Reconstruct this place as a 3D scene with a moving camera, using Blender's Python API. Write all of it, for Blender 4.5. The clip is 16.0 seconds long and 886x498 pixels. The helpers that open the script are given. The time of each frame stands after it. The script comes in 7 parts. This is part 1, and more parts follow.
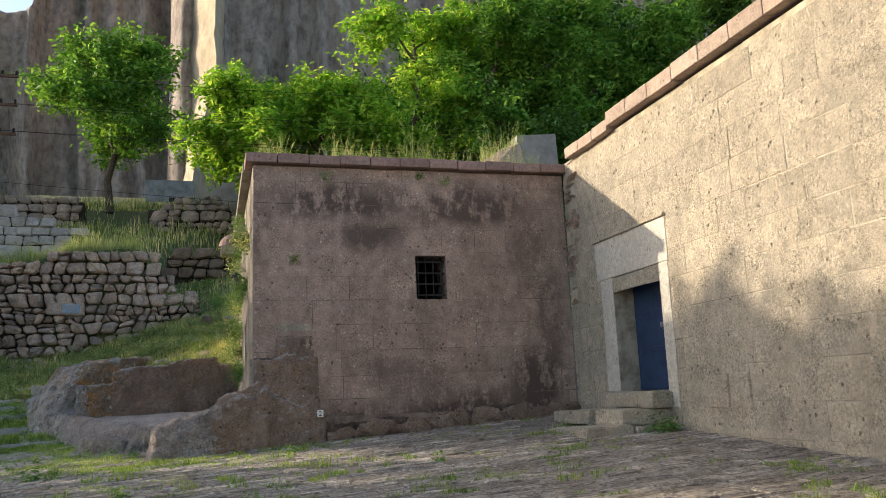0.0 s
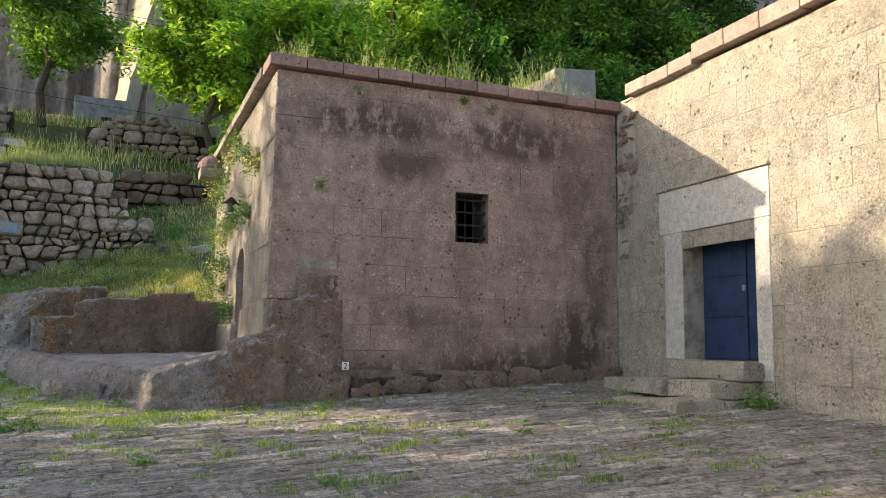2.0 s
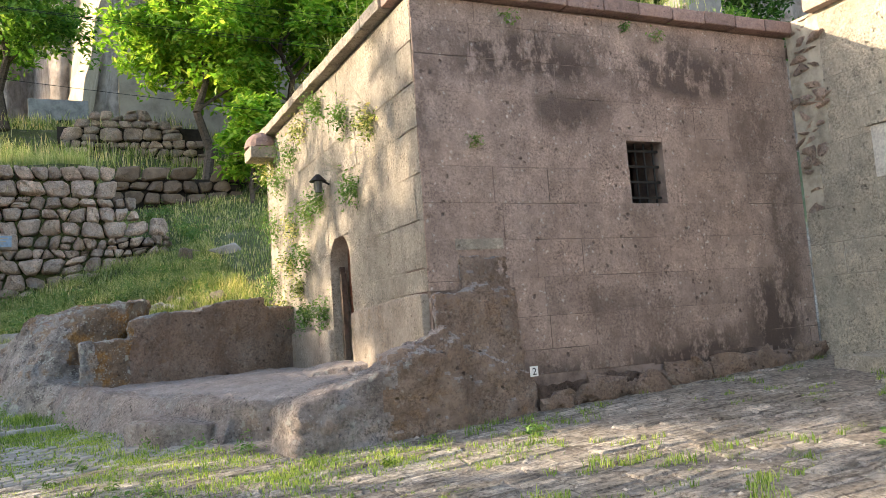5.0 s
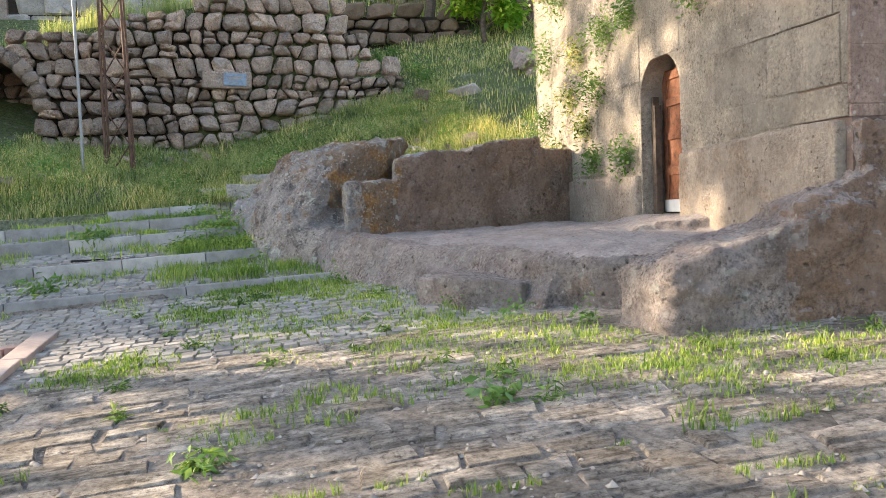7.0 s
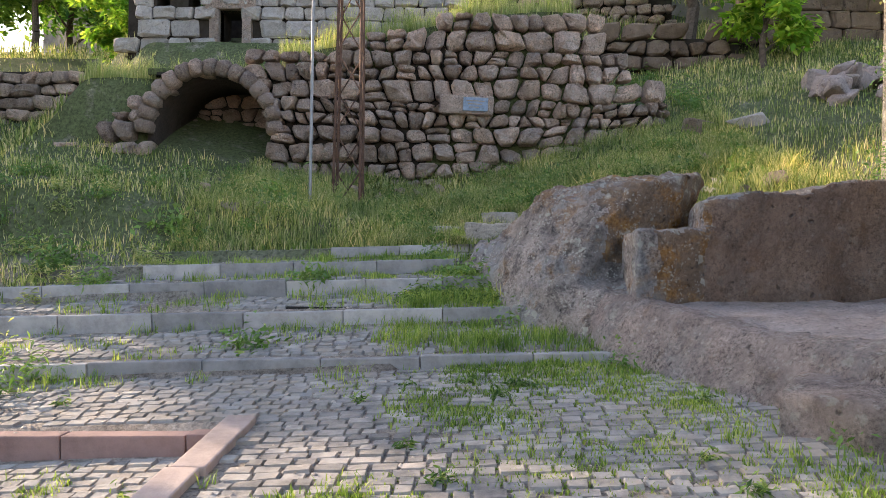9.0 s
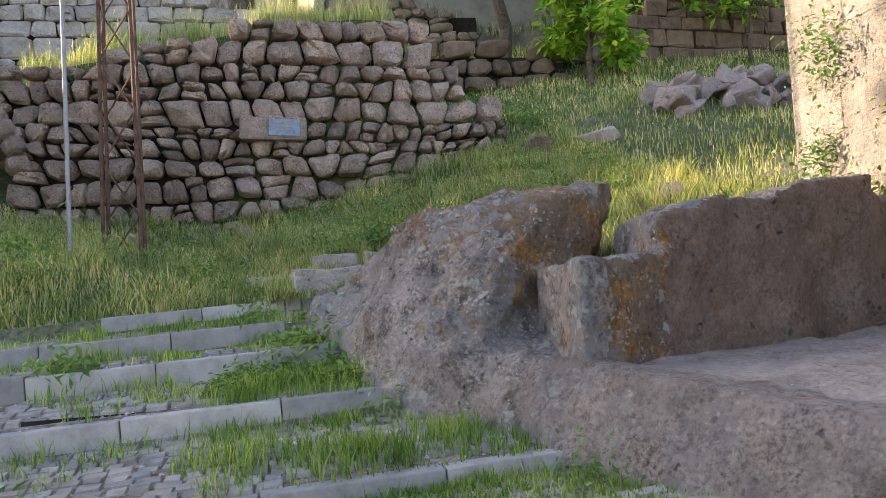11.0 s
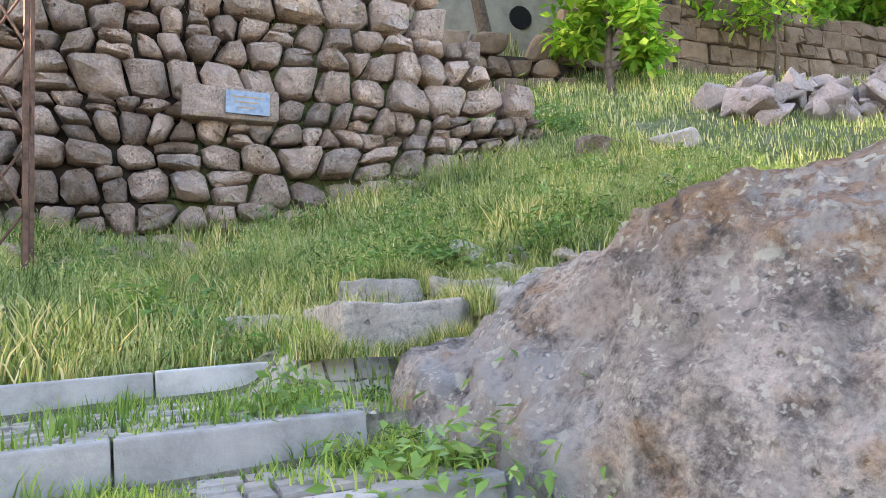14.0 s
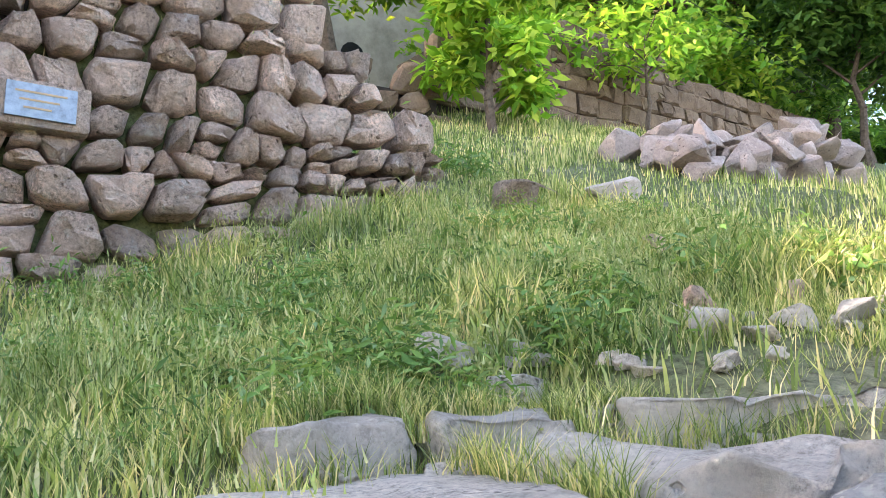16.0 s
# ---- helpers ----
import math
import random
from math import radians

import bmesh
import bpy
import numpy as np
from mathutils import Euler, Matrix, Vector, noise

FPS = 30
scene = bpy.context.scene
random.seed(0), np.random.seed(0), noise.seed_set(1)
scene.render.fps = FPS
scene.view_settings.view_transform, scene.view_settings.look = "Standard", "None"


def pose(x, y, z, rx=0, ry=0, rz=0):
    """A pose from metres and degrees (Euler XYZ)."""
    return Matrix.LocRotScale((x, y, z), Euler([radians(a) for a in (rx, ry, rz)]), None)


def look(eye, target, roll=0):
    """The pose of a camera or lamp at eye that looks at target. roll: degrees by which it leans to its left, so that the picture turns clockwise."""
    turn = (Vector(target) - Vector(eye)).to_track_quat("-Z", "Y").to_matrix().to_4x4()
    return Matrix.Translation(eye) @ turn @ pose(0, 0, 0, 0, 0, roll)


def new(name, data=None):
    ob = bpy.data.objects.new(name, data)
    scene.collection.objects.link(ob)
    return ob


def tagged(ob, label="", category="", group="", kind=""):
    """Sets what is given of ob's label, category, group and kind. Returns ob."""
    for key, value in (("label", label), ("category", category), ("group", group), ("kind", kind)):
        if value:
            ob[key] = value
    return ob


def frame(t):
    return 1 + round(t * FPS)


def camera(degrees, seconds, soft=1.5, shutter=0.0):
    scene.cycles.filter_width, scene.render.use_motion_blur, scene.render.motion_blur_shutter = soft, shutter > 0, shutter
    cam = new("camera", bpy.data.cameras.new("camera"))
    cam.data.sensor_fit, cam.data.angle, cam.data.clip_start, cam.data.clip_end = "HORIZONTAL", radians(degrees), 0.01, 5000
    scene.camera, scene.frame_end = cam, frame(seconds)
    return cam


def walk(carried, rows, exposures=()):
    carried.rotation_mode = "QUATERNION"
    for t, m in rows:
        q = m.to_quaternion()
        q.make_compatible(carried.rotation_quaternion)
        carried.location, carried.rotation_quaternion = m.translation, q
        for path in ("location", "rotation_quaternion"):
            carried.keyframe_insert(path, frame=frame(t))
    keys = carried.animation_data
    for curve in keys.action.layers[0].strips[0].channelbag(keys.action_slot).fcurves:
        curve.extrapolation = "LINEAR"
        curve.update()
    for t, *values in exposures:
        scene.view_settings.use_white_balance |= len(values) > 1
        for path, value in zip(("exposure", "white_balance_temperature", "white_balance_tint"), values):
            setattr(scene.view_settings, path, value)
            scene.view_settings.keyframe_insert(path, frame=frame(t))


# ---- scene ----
cam = camera(57.4, 16.0, soft=0.6)
METRES, EYE, TILT, LEAN, TURN = 21.6, 1.5, 0.0, 0.0, -16.2
ROWS = [
    (0.0, 0.0, 0.0, 0.0, 0.43, 10.31, 2.39),
    (0.5, -0.0237, 0.0181, 0.0038, 1.35, 11.35, 2.54),
    (1.0, -0.0487, 0.0394, 0.001, -0.09, 6.91, 2.44),
    (1.5, -0.0659, 0.0625, 0.006, -2.0, 9.03, 1.24),
    (2.0, -0.0895, 0.0888, 0.0053, -5.87, 6.77, -0.75),
    (2.5, -0.1068, 0.1129, 0.0055, -7.11, 6.56, 0.05),
    (3.0, -0.127, 0.14, 0.0082, -8.63, 7.0, 1.59),
    (5.5, -0.2216, 0.2518, 0.014, -7.66, 5.38, 5.25),
    (6.0, -0.238, 0.2813, 0.0138, -4.12, 4.28, 6.41),
    (6.5, -0.2567, 0.305, 0.0119, -1.14, 1.5, 5.26),
    (7.0, -0.2725, 0.3308, 0.0087, 3.7, -3.05, 2.2),
    (7.5, -0.288, 0.3564, 0.0111, 11.95, -5.63, 0.36),
    (8.0, -0.3023, 0.3829, 0.014, 14.69, -3.94, -0.1),
    (8.5, -0.3135, 0.4137, 0.0171, 17.99, 0.1, 0.08),
    (9.0, -0.327, 0.4408, 0.0158, 18.3, -0.19, -1.05),
    (9.5, -0.3361, 0.4698, 0.0133, 12.65, 0.46, -0.77),
    (10.0, -0.3486, 0.5, 0.0146, 7.59, 3.46, 1.54),
    (12.5, -0.4171, 0.6363, 0.0189, -3.25, 2.26, 2.36),
    (13.0, -0.4282, 0.6624, 0.0184, -9.27, 4.84, 1.84),
    (13.5, -0.4433, 0.6927, 0.0223, -7.74, 6.6, 2.58),
    (14.0, -0.461, 0.7254, 0.0228, -3.93, 5.87, 2.02),
    (14.5, -0.4705, 0.7616, 0.028, -4.48, 9.51, -0.69),
    (15.0, -0.4775, 0.7877, 0.034, -10.28, 10.05, -2.72),
    (15.5, -0.4861, 0.8161, 0.038, -14.09, 8.11, -0.99),
    (16.0, -0.4879, 0.844, 0.046, -18.62, 8.83, 2.44),
]
walk(cam, [(t, pose(0, 0, EYE, TILT, LEAN, TURN) @ pose(METRES * x, METRES * y, METRES * z, 90 + pitch, roll, yaw)) for t, x, y, z, yaw, pitch, roll in ROWS],
     exposures=((0.0, 1.13, 6600, 11), (0.5, 1.13, 6600, 11), (1.0, 1.38, 6600, 11), (3.0, 1.45, 6700, 12), (5.5, 2.12, 6800, 12), (7.0, 2.2, 6800, 14), (7.5, 2.2, 6800, 15), (9.0, 1.93, 6800, 20), (10.0, 1.93, 6800, 21), (12.5, 2.65, 6700, 21), (13.0, 2.82, 6700, 21), (13.5, 2.68, 6750, 21), (14.0, 3.1, 6800, 20), (16.0, 3.28, 6800, 20)))

# ---- world and sun ----
SUN_DIR = Vector((-0.836, 0.461, 0.300)).normalized()
world = bpy.data.worlds.new("world")
scene.world = world
world.use_nodes = True
wn = world.node_tree.nodes
sky = wn.new("ShaderNodeTexSky")
sky.sky_type, sky.sun_disc = "NISHITA", False
sky.sun_elevation = math.asin(SUN_DIR.z)
sky.sun_rotation = math.atan2(SUN_DIR.x, SUN_DIR.y)
sky.air_density, sky.dust_density, sky.ozone_density = 1.0, 1.5, 1.0
world.node_tree.links.new(sky.outputs[0], wn["Background"].inputs[0])
wn["Background"].inputs[1].default_value = 0.15
sun = new("sun", bpy.data.lights.new("sun", "SUN"))
sun.data.energy, sun.data.angle, sun.data.color = 3.3, radians(0.6), (1.0, 0.86, 0.64)
sun.matrix_world = look((-40, 20, 30), Vector((-40, 20, 30)) - SUN_DIR)


# ---- materials ----
def ramp(nt, fac, stops):
    r = nt.nodes.new("ShaderNodeValToRGB")
    e = r.color_ramp.elements
    while len(e) < len(stops):
        e.new(0.5)
    for k, (p, c) in zip(e, stops):
        k.position, k.color = p, (*c, 1)
    nt.links.new(fac, r.inputs[0])
    return r.outputs[0]


def mixc(nt, fac, a, b, mode="MIX"):
    m = nt.nodes.new("ShaderNodeMix")
    m.data_type, m.blend_type = "RGBA", mode
    for sock, v in ((m.inputs[0], fac), (m.inputs[6], a), (m.inputs[7], b)):
        if isinstance(v, (int, float)):
            sock.default_value = v
        elif isinstance(v, tuple):
            sock.default_value = (*v, 1)
        else:
            nt.links.new(v, sock)
    return m.outputs[2]


def noise_tex(nt, vec, scale, detail=4.0, rough=0.6, stretch=None):
    if stretch:
        mp = nt.nodes.new("ShaderNodeMapping")
        mp.inputs["Scale"].default_value = stretch
        nt.links.new(vec, mp.inputs[0])
        vec = mp.outputs[0]
    n = nt.nodes.new("ShaderNodeTexNoise")
    n.inputs["Scale"].default_value, n.inputs["Detail"].default_value, n.inputs["Roughness"].default_value = scale, detail, rough
    nt.links.new(vec, n.inputs[0])
    return n.outputs[0]


def warp(nt, vec, scale, amount):
    """Shift the texture space about, so that round cells turn ragged."""
    n = nt.nodes.new("ShaderNodeTexNoise")
    n.inputs["Scale"].default_value, n.inputs["Detail"].default_value = scale, 3.0
    nt.links.new(vec, n.inputs[0])
    m = nt.nodes.new("ShaderNodeVectorMath")
    m.operation = "MULTIPLY_ADD"
    nt.links.new(n.outputs[1], m.inputs[0])
    m.inputs[1].default_value = (amount,) * 3
    nt.links.new(vec, m.inputs[2])
    return m.outputs[0]


def voro(nt, vec, scale, feature="F1"):
    n = nt.nodes.new("ShaderNodeTexVoronoi")
    n.feature = feature
    n.inputs["Scale"].default_value = scale
    nt.links.new(vec, n.inputs["Vector"])
    return n.outputs["Distance"]


def base(name, rough=0.9, metal=0.0):
    m = bpy.data.materials.new(name)
    m.use_nodes = True
    nt = m.node_tree
    b = nt.nodes["Principled BSDF"]
    b.inputs["Roughness"].default_value, b.inputs["Metallic"].default_value = rough, metal
    b.inputs["Specular IOR Level"].default_value = 0.25
    geo = nt.nodes.new("ShaderNodeNewGeometry")
    return m, nt, b, geo


def bump(nt, b, height, strength, dist):
    n = nt.nodes.new("ShaderNodeBump")
    n.inputs["Strength"].default_value, n.inputs["Distance"].default_value = strength, dist
    nt.links.new(height, n.inputs["Height"])
    nt.links.new(n.outputs[0], b.inputs["Normal"])


def stone_mat(name, dark, mid, light, fleck=(0.5, 0.46, 0.42), vary=0.25, grain=9.0, stain=0.0, lichen=0.0, orange=0.0,
              pits=1.0, bumps=0.6, fleck_amount=0.5, speck=0.45, relief=0.06, streak=0.0, coarse=1.0, blots=()):
    """Tuff and other stone: three tones at two scales, pale flecks, dark pits, stains, lichens."""
    m, nt, b, geo = base(name, 0.92)
    pos = geo.outputs["Position"]
    info = nt.nodes.new("ShaderNodeObjectInfo")
    n1 = noise_tex(nt, pos, 1.1, 6.0, 0.62)
    col = ramp(nt, n1, [(0.3, dark), (0.5, mid), (0.72, light)])
    n2 = noise_tex(nt, pos, grain, 8.0, 0.75)
    col = mixc(nt, 0.55, col, ramp(nt, n2, [(0.28, tuple(0.42 * c for c in mid)), (0.5, mid), (0.72, tuple(min(1, 1.5 * c) for c in mid))]), "MIX")
    # pale pumice flecks
    ragged_pos = warp(nt, pos, 22.0, 0.06)
    fl = voro(nt, ragged_pos, 23.0 * coarse)
    fmask = ramp(nt, fl, [(0.16, (1, 1, 1)), (0.30, (0, 0, 0))])
    gate = ramp(nt, noise_tex(nt, pos, 9.0, 2.0), [(0.50 - 0.07 * (fleck_amount > 0.95), (0, 0, 0)), (0.58, (fleck_amount,) * 3)])
    col = mixc(nt, mixc(nt, 1.0, fmask, gate, "MULTIPLY"), col, fleck)
    # dark pits
    pt = voro(nt, ragged_pos, 15.0 * coarse)
    pm = ramp(nt, pt, [(0.12, (0.8 * pits,) * 3), (0.25, (0, 0, 0))])
    gate2 = ramp(nt, noise_tex(nt, pos, 3.3, 2.0), [(0.5, (0, 0, 0)), (0.6, (1, 1, 1))])
    pitm = mixc(nt, 1.0, pm, gate2, "MULTIPLY")
    col = mixc(nt, pitm, col, tuple(0.35 * c for c in dark))
    # coarse grit, light and dark
    grit = noise_tex(nt, pos, 30.0, 6.0, 0.8)
    patch = ramp(nt, noise_tex(nt, pos, 2.7, 5.0, 0.7), [(0.35, (0.15,) * 3), (0.65, (1, 1, 1))])
    patch = mixc(nt, 1.0, patch, (speck,) * 3, "MULTIPLY")
    col = mixc(nt, patch, col, mixc(nt, 1.0, col, ramp(nt, grit, [(0.37, (0.2, 0.19, 0.18)), (0.5, (1, 1, 1)), (0.66, (1.6, 1.56, 1.5))]), "MULTIPLY"))
    # every piece its own tone
    tone = ramp(nt, info.outputs["Random"], [(0.0, (1 - vary,) * 3), (0.5, (1, 1, 1)), (1.0, (1 + vary, 1 + 0.9 * vary, 1 + 0.8 * vary))])
    col = mixc(nt, 1.0, col, tone, "MULTIPLY")
    if stain:
        s = ramp(nt, noise_tex(nt, pos, 1.6, 5.0, 0.65, (1.0, 1.0, 0.55)), [(0.44, (0, 0, 0)), (0.74, (stain,) * 3)])
        col = mixc(nt, s, col, tuple(0.42 * c for c in dark))
    if streak:
        s = ramp(nt, noise_tex(nt, pos, 0.9, 7.0, 0.72, (1.0, 1.0, 0.45)), [(0.50, (0, 0, 0)), (0.62, (streak,) * 3)])
        col = mixc(nt, s, col, tuple(0.5 * c for c in dark))
        s = ramp(nt, noise_tex(nt, pos, 3.0, 4.0, 0.6, (1.0, 1.0, 0.4)), [(0.60, (0, 0, 0)), (0.70, (streak,) * 3)])
        col = mixc(nt, s, col, tuple(0.35 * c for c in dark))
    for bx, by, bz, rx, ry, rz, depth in blots:
        # an old damp or soot stain with a ragged outline
        mp = nt.nodes.new("ShaderNodeMapping")
        mp.inputs["Location"].default_value = (-bx / rx, -by / ry, -bz / rz)
        mp.inputs["Scale"].default_value = (1 / rx, 1 / ry, 1 / rz)
        nt.links.new(warp(nt, pos, 1.7, 0.55), mp.inputs[0])
        ln = nt.nodes.new("ShaderNodeVectorMath")
        ln.operation = "LENGTH"
        nt.links.new(mp.outputs[0], ln.inputs[0])
        s = ramp(nt, ln.outputs["Value"], [(0.45, (min(1.0, 1.35 * depth),) * 3), (0.95, (0, 0, 0))])
        s = mixc(nt, 1.0, s, ramp(nt, noise_tex(nt, pos, 3.1, 7.0, 0.75, (1.0, 1.0, 0.6)), [(0.40, (0.1,) * 3), (0.50, (1, 1, 1))]), "MULTIPLY")
        col = mixc(nt, s, col, tuple(0.40 * c for c in dark))
    if orange:
        s = ramp(nt, noise_tex(nt, pos, 2.3, 6.0, 0.7), [(0.60 - 0.16 * orange, (0, 0, 0)), (0.68 - 0.1 * orange, (min(1.0, orange * 1.2),) * 3)])
        col = mixc(nt, s, col, ramp(nt, grit, [(0.35, (0.20, 0.085, 0.025)), (0.5, (0.40, 0.20, 0.06)), (0.65, (0.50, 0.31, 0.13))]))
    if lichen:
        l0 = ramp(nt, noise_tex(nt, pos, 1.3, 5.0, 0.7), [(0.53, (0, 0, 0)), (0.60, (0.6 * lichen,) * 3)])
        col = mixc(nt, l0, col, (0.40, 0.42, 0.44))
        d1 = ramp(nt, noise_tex(nt, pos, 5.0, 6.0, 0.75), [(0.5, (0, 0, 0)), (0.68, (lichen,) * 3)])
        col = mixc(nt, d1, col, (0.055, 0.052, 0.053))
        l1 = ramp(nt, voro(nt, warp(nt, pos, 14.0, 0.14), 8.0), [(0.25, (1, 1, 1)), (0.33, (0, 0, 0))])
        l2 = ramp(nt, noise_tex(nt, pos, 2.6, 3.0), [(0.48, (0, 0, 0)), (0.56, (0.85 * lichen,) * 3)])
        col = mixc(nt, mixc(nt, 1.0, l1, l2, "MULTIPLY"), col, (0.60, 0.61, 0.54))
        l3 = ramp(nt, voro(nt, warp(nt, pos, 30.0, 0.07), 24.0), [(0.22, (1, 1, 1)), (0.34, (0, 0, 0))])
        l4 = ramp(nt, noise_tex(nt, pos, 4.1, 3.0), [(0.46, (0, 0, 0)), (0.56, (0.8 * lichen,) * 3)])
        col = mixc(nt, mixc(nt, 1.0, l3, l4, "MULTIPLY"), col, (0.66, 0.64, 0.56))
    nt.links.new(col, b.inputs["Base Color"])
    hgt = mixc(nt, 0.35, n2, grit)
    hgt = mixc(nt, pitm, hgt, (0.0, 0.0, 0.0))
    bump(nt, b, hgt, bumps, relief)
    return m


def plain_mat(name, col, rough=0.7, metal=0.0, vary=0.15, scale=6.0, bumps=0.2, island=False, obj=False, dark=None):
    m, nt, b, geo = base(name, rough, metal)
    pos = geo.outputs["Position"]
    n = noise_tex(nt, pos, scale, 6.0, 0.7)
    d = dark or tuple(c * (1 - 2 * vary) for c in col)
    c = ramp(nt, n, [(0.3, d), (0.55, col), (0.8, tuple(min(1, k * (1 + vary)) for k in col))])
    if island:
        k = 0.35 if island is True else island
        c = mixc(nt, 1.0, c, ramp(nt, geo.outputs["Random Per Island"], [(0, (1 - k,) * 3), (0.5, (1, 1, 1)), (1, (1 + k, 1 + 0.9 * k, 1 + 0.7 * k))]), "MULTIPLY")
        dirt = ramp(nt, noise_tex(nt, pos, 2.1, 6.0, 0.7), [(0.48, (0, 0, 0)), (0.62, (0.8,) * 3)])
        c = mixc(nt, dirt, c, (0.33, 0.28, 0.225))
    if obj:
        info = nt.nodes.new("ShaderNodeObjectInfo")
        c = mixc(nt, 1.0, c, ramp(nt, info.outputs["Random"], [(0, (0.7, 0.7, 0.7)), (1, (1.25, 1.22, 1.18))]), "MULTIPLY")
    nt.links.new(c, b.inputs["Base Color"])
    bump(nt, b, noise_tex(nt, pos, scale * 6, 5.0, 0.7), bumps, 0.02)
    return m


def leaf_mat(name, tones, rough=0.55, trans=0.35):
    """Leaves and blades: each one its own green, some light let through."""
    m, nt, b, geo = base(name, rough)
    n = len(tones)
    col = ramp(nt, geo.outputs["Random Per Island"], [((k + 0.5) / n, c) for k, c in enumerate(tones)])
    big = ramp(nt, noise_tex(nt, geo.outputs["Position"], 0.9, 5.0, 0.65), [(0.32, (0.48, 0.60, 0.52)), (0.5, (1.0, 1.0, 1.0)), (0.68, (1.45, 1.3, 1.25))])
    col = mixc(nt, 1.0, col, big, "MULTIPLY")
    nt.links.new(col, b.inputs["Base Color"])
    tr = nt.nodes.new("ShaderNodeBsdfTranslucent")
    tcol = mixc(nt, 1.0, col, (1.45, 1.35, 0.85), "MULTIPLY")
    nt.links.new(tcol, tr.inputs["Color"])
    mx = nt.nodes.new("ShaderNodeMixShader")
    mx.inputs[0].default_value = trans
    nt.links.new(b.outputs[0], mx.inputs[1])
    nt.links.new(tr.outputs[0], mx.inputs[2])
    nt.links.new(mx.outputs[0], nt.nodes["Material Output"].inputs[0])
    return m


# soot and damp stains on the chapel front: place, half sizes, depth
SOOT = ((2.4, 13.8, 5.25, 1.5, 2.0, 0.45, 0.75), (2.9, 13.8, 4.6, 0.9, 2.0, 0.4, 0.65), (4.7, 13.8, 5.2, 1.7, 2.0, 0.5, 0.7), (1.0, 13.8, 4.7, 0.4, 2.0, 0.9, 0.45), (5.9, 13.8, 4.4, 0.5, 2.0, 0.8, 0.4),
        (1.4, 13.8, 2.1, 0.8, 2.0, 0.7, 0.6), (2.7, 13.8, 1.35, 1.4, 2.0, 0.5, 0.7), (4.6, 13.8, 1.5, 1.6, 2.0, 0.55, 0.75), (6.0, 13.8, 1.9, 0.8, 2.0, 0.9, 0.75), (3.6, 13.8, 2.1, 1.2, 2.0, 0.4, 0.4), (6.3, 13.8, 3.1, 0.4, 2.0, 1.3, 0.5))
M_FACADE = stone_mat("pink_tuff", (0.33, 0.236, 0.194), (0.49, 0.358, 0.296), (0.60, 0.45, 0.378), (0.80, 0.73, 0.65), 0.09, 6.0, stain=0.35, fleck_amount=0.6, bumps=1.0, speck=0.85, relief=0.09, streak=0.25, coarse=0.55, blots=SOOT)
M_SIDE = stone_mat("weathered_tuff", (0.29, 0.245, 0.197), (0.42, 0.364, 0.297), (0.52, 0.457, 0.378), (0.60, 0.55, 0.47), 0.12, 5.0, stain=0.45, fleck_amount=0.6, speck=0.75, relief=0.11, bumps=1.0)
M_HALL = stone_mat("cream_tuff", (0.38, 0.322, 0.25), (0.54, 0.47, 0.372), (0.65, 0.575, 0.465), (0.72, 0.665, 0.57), 0.10, 5.0, stain=0.2, fleck_amount=0.7, bumps=1.0, speck=0.85, relief=0.12, coarse=0.6)
M_DRESSED = stone_mat("dressed_tuff", (0.44, 0.40, 0.355), (0.53, 0.495, 0.44), (0.60, 0.565, 0.51), (0.66, 0.63, 0.58), 0.05, 9.0, coarse=0.6)
M_COPING = stone_mat("red_coping_stone", (0.22, 0.145, 0.125), (0.30, 0.20, 0.17), (0.36, 0.25, 0.215), (0.42, 0.34, 0.31), 0.12, 9.0)
M_CORNICE = stone_mat("pale_red_cornice", (0.30, 0.225, 0.185), (0.40, 0.31, 0.255), (0.47, 0.375, 0.31), (0.5, 0.42, 0.37), 0.15, 7.0, stain=0.3)
M_MORTAR = plain_mat("old_mortar", (0.36, 0.30, 0.25), 0.95, vary=0.25, scale=5.0)
M_LIME = plain_mat("pale_lime_mortar", (0.42, 0.365, 0.29), 0.95, vary=0.3, scale=4.0)
M_RUBBLE = stone_mat("field_stone", (0.33, 0.228, 0.175), (0.54, 0.40, 0.322), (0.70, 0.555, 0.46), (0.74, 0.64, 0.55), 0.34, 4.0, stain=0.6, bumps=1.0, speck=0.95, relief=0.18, lichen=0.25, coarse=0.8)
M_ROCK = stone_mat("lichened_rock", (0.25, 0.215, 0.19), (0.46, 0.40, 0.365), (0.63, 0.57, 0.53), (0.70, 0.67, 0.61), 0.0, 3.0, stain=0.6, lichen=0.9, orange=0.45, bumps=1.0, pits=1.0, fleck_amount=0.5, speck=0.95, relief=0.18, coarse=0.8)
M_ROCKBROWN = stone_mat("brown_carved_rock", (0.21, 0.137, 0.102), (0.37, 0.262, 0.20), (0.50, 0.38, 0.305), (0.54, 0.47, 0.41), 0.0, 4.0, stain=0.45, lichen=0.1, orange=0.2, bumps=1.0, speck=0.9, relief=0.16, streak=0.25, coarse=0.6)
M_ROCKGREY = stone_mat("purple_grey_rock", (0.25, 0.20, 0.178), (0.43, 0.357, 0.325), (0.61, 0.53, 0.49), (0.66, 0.61, 0.57), 0.0, 3.0, stain=0.5, lichen=0.4, orange=0.15, bumps=1.0, fleck_amount=0.6, speck=1.0, relief=0.18, coarse=0.7)
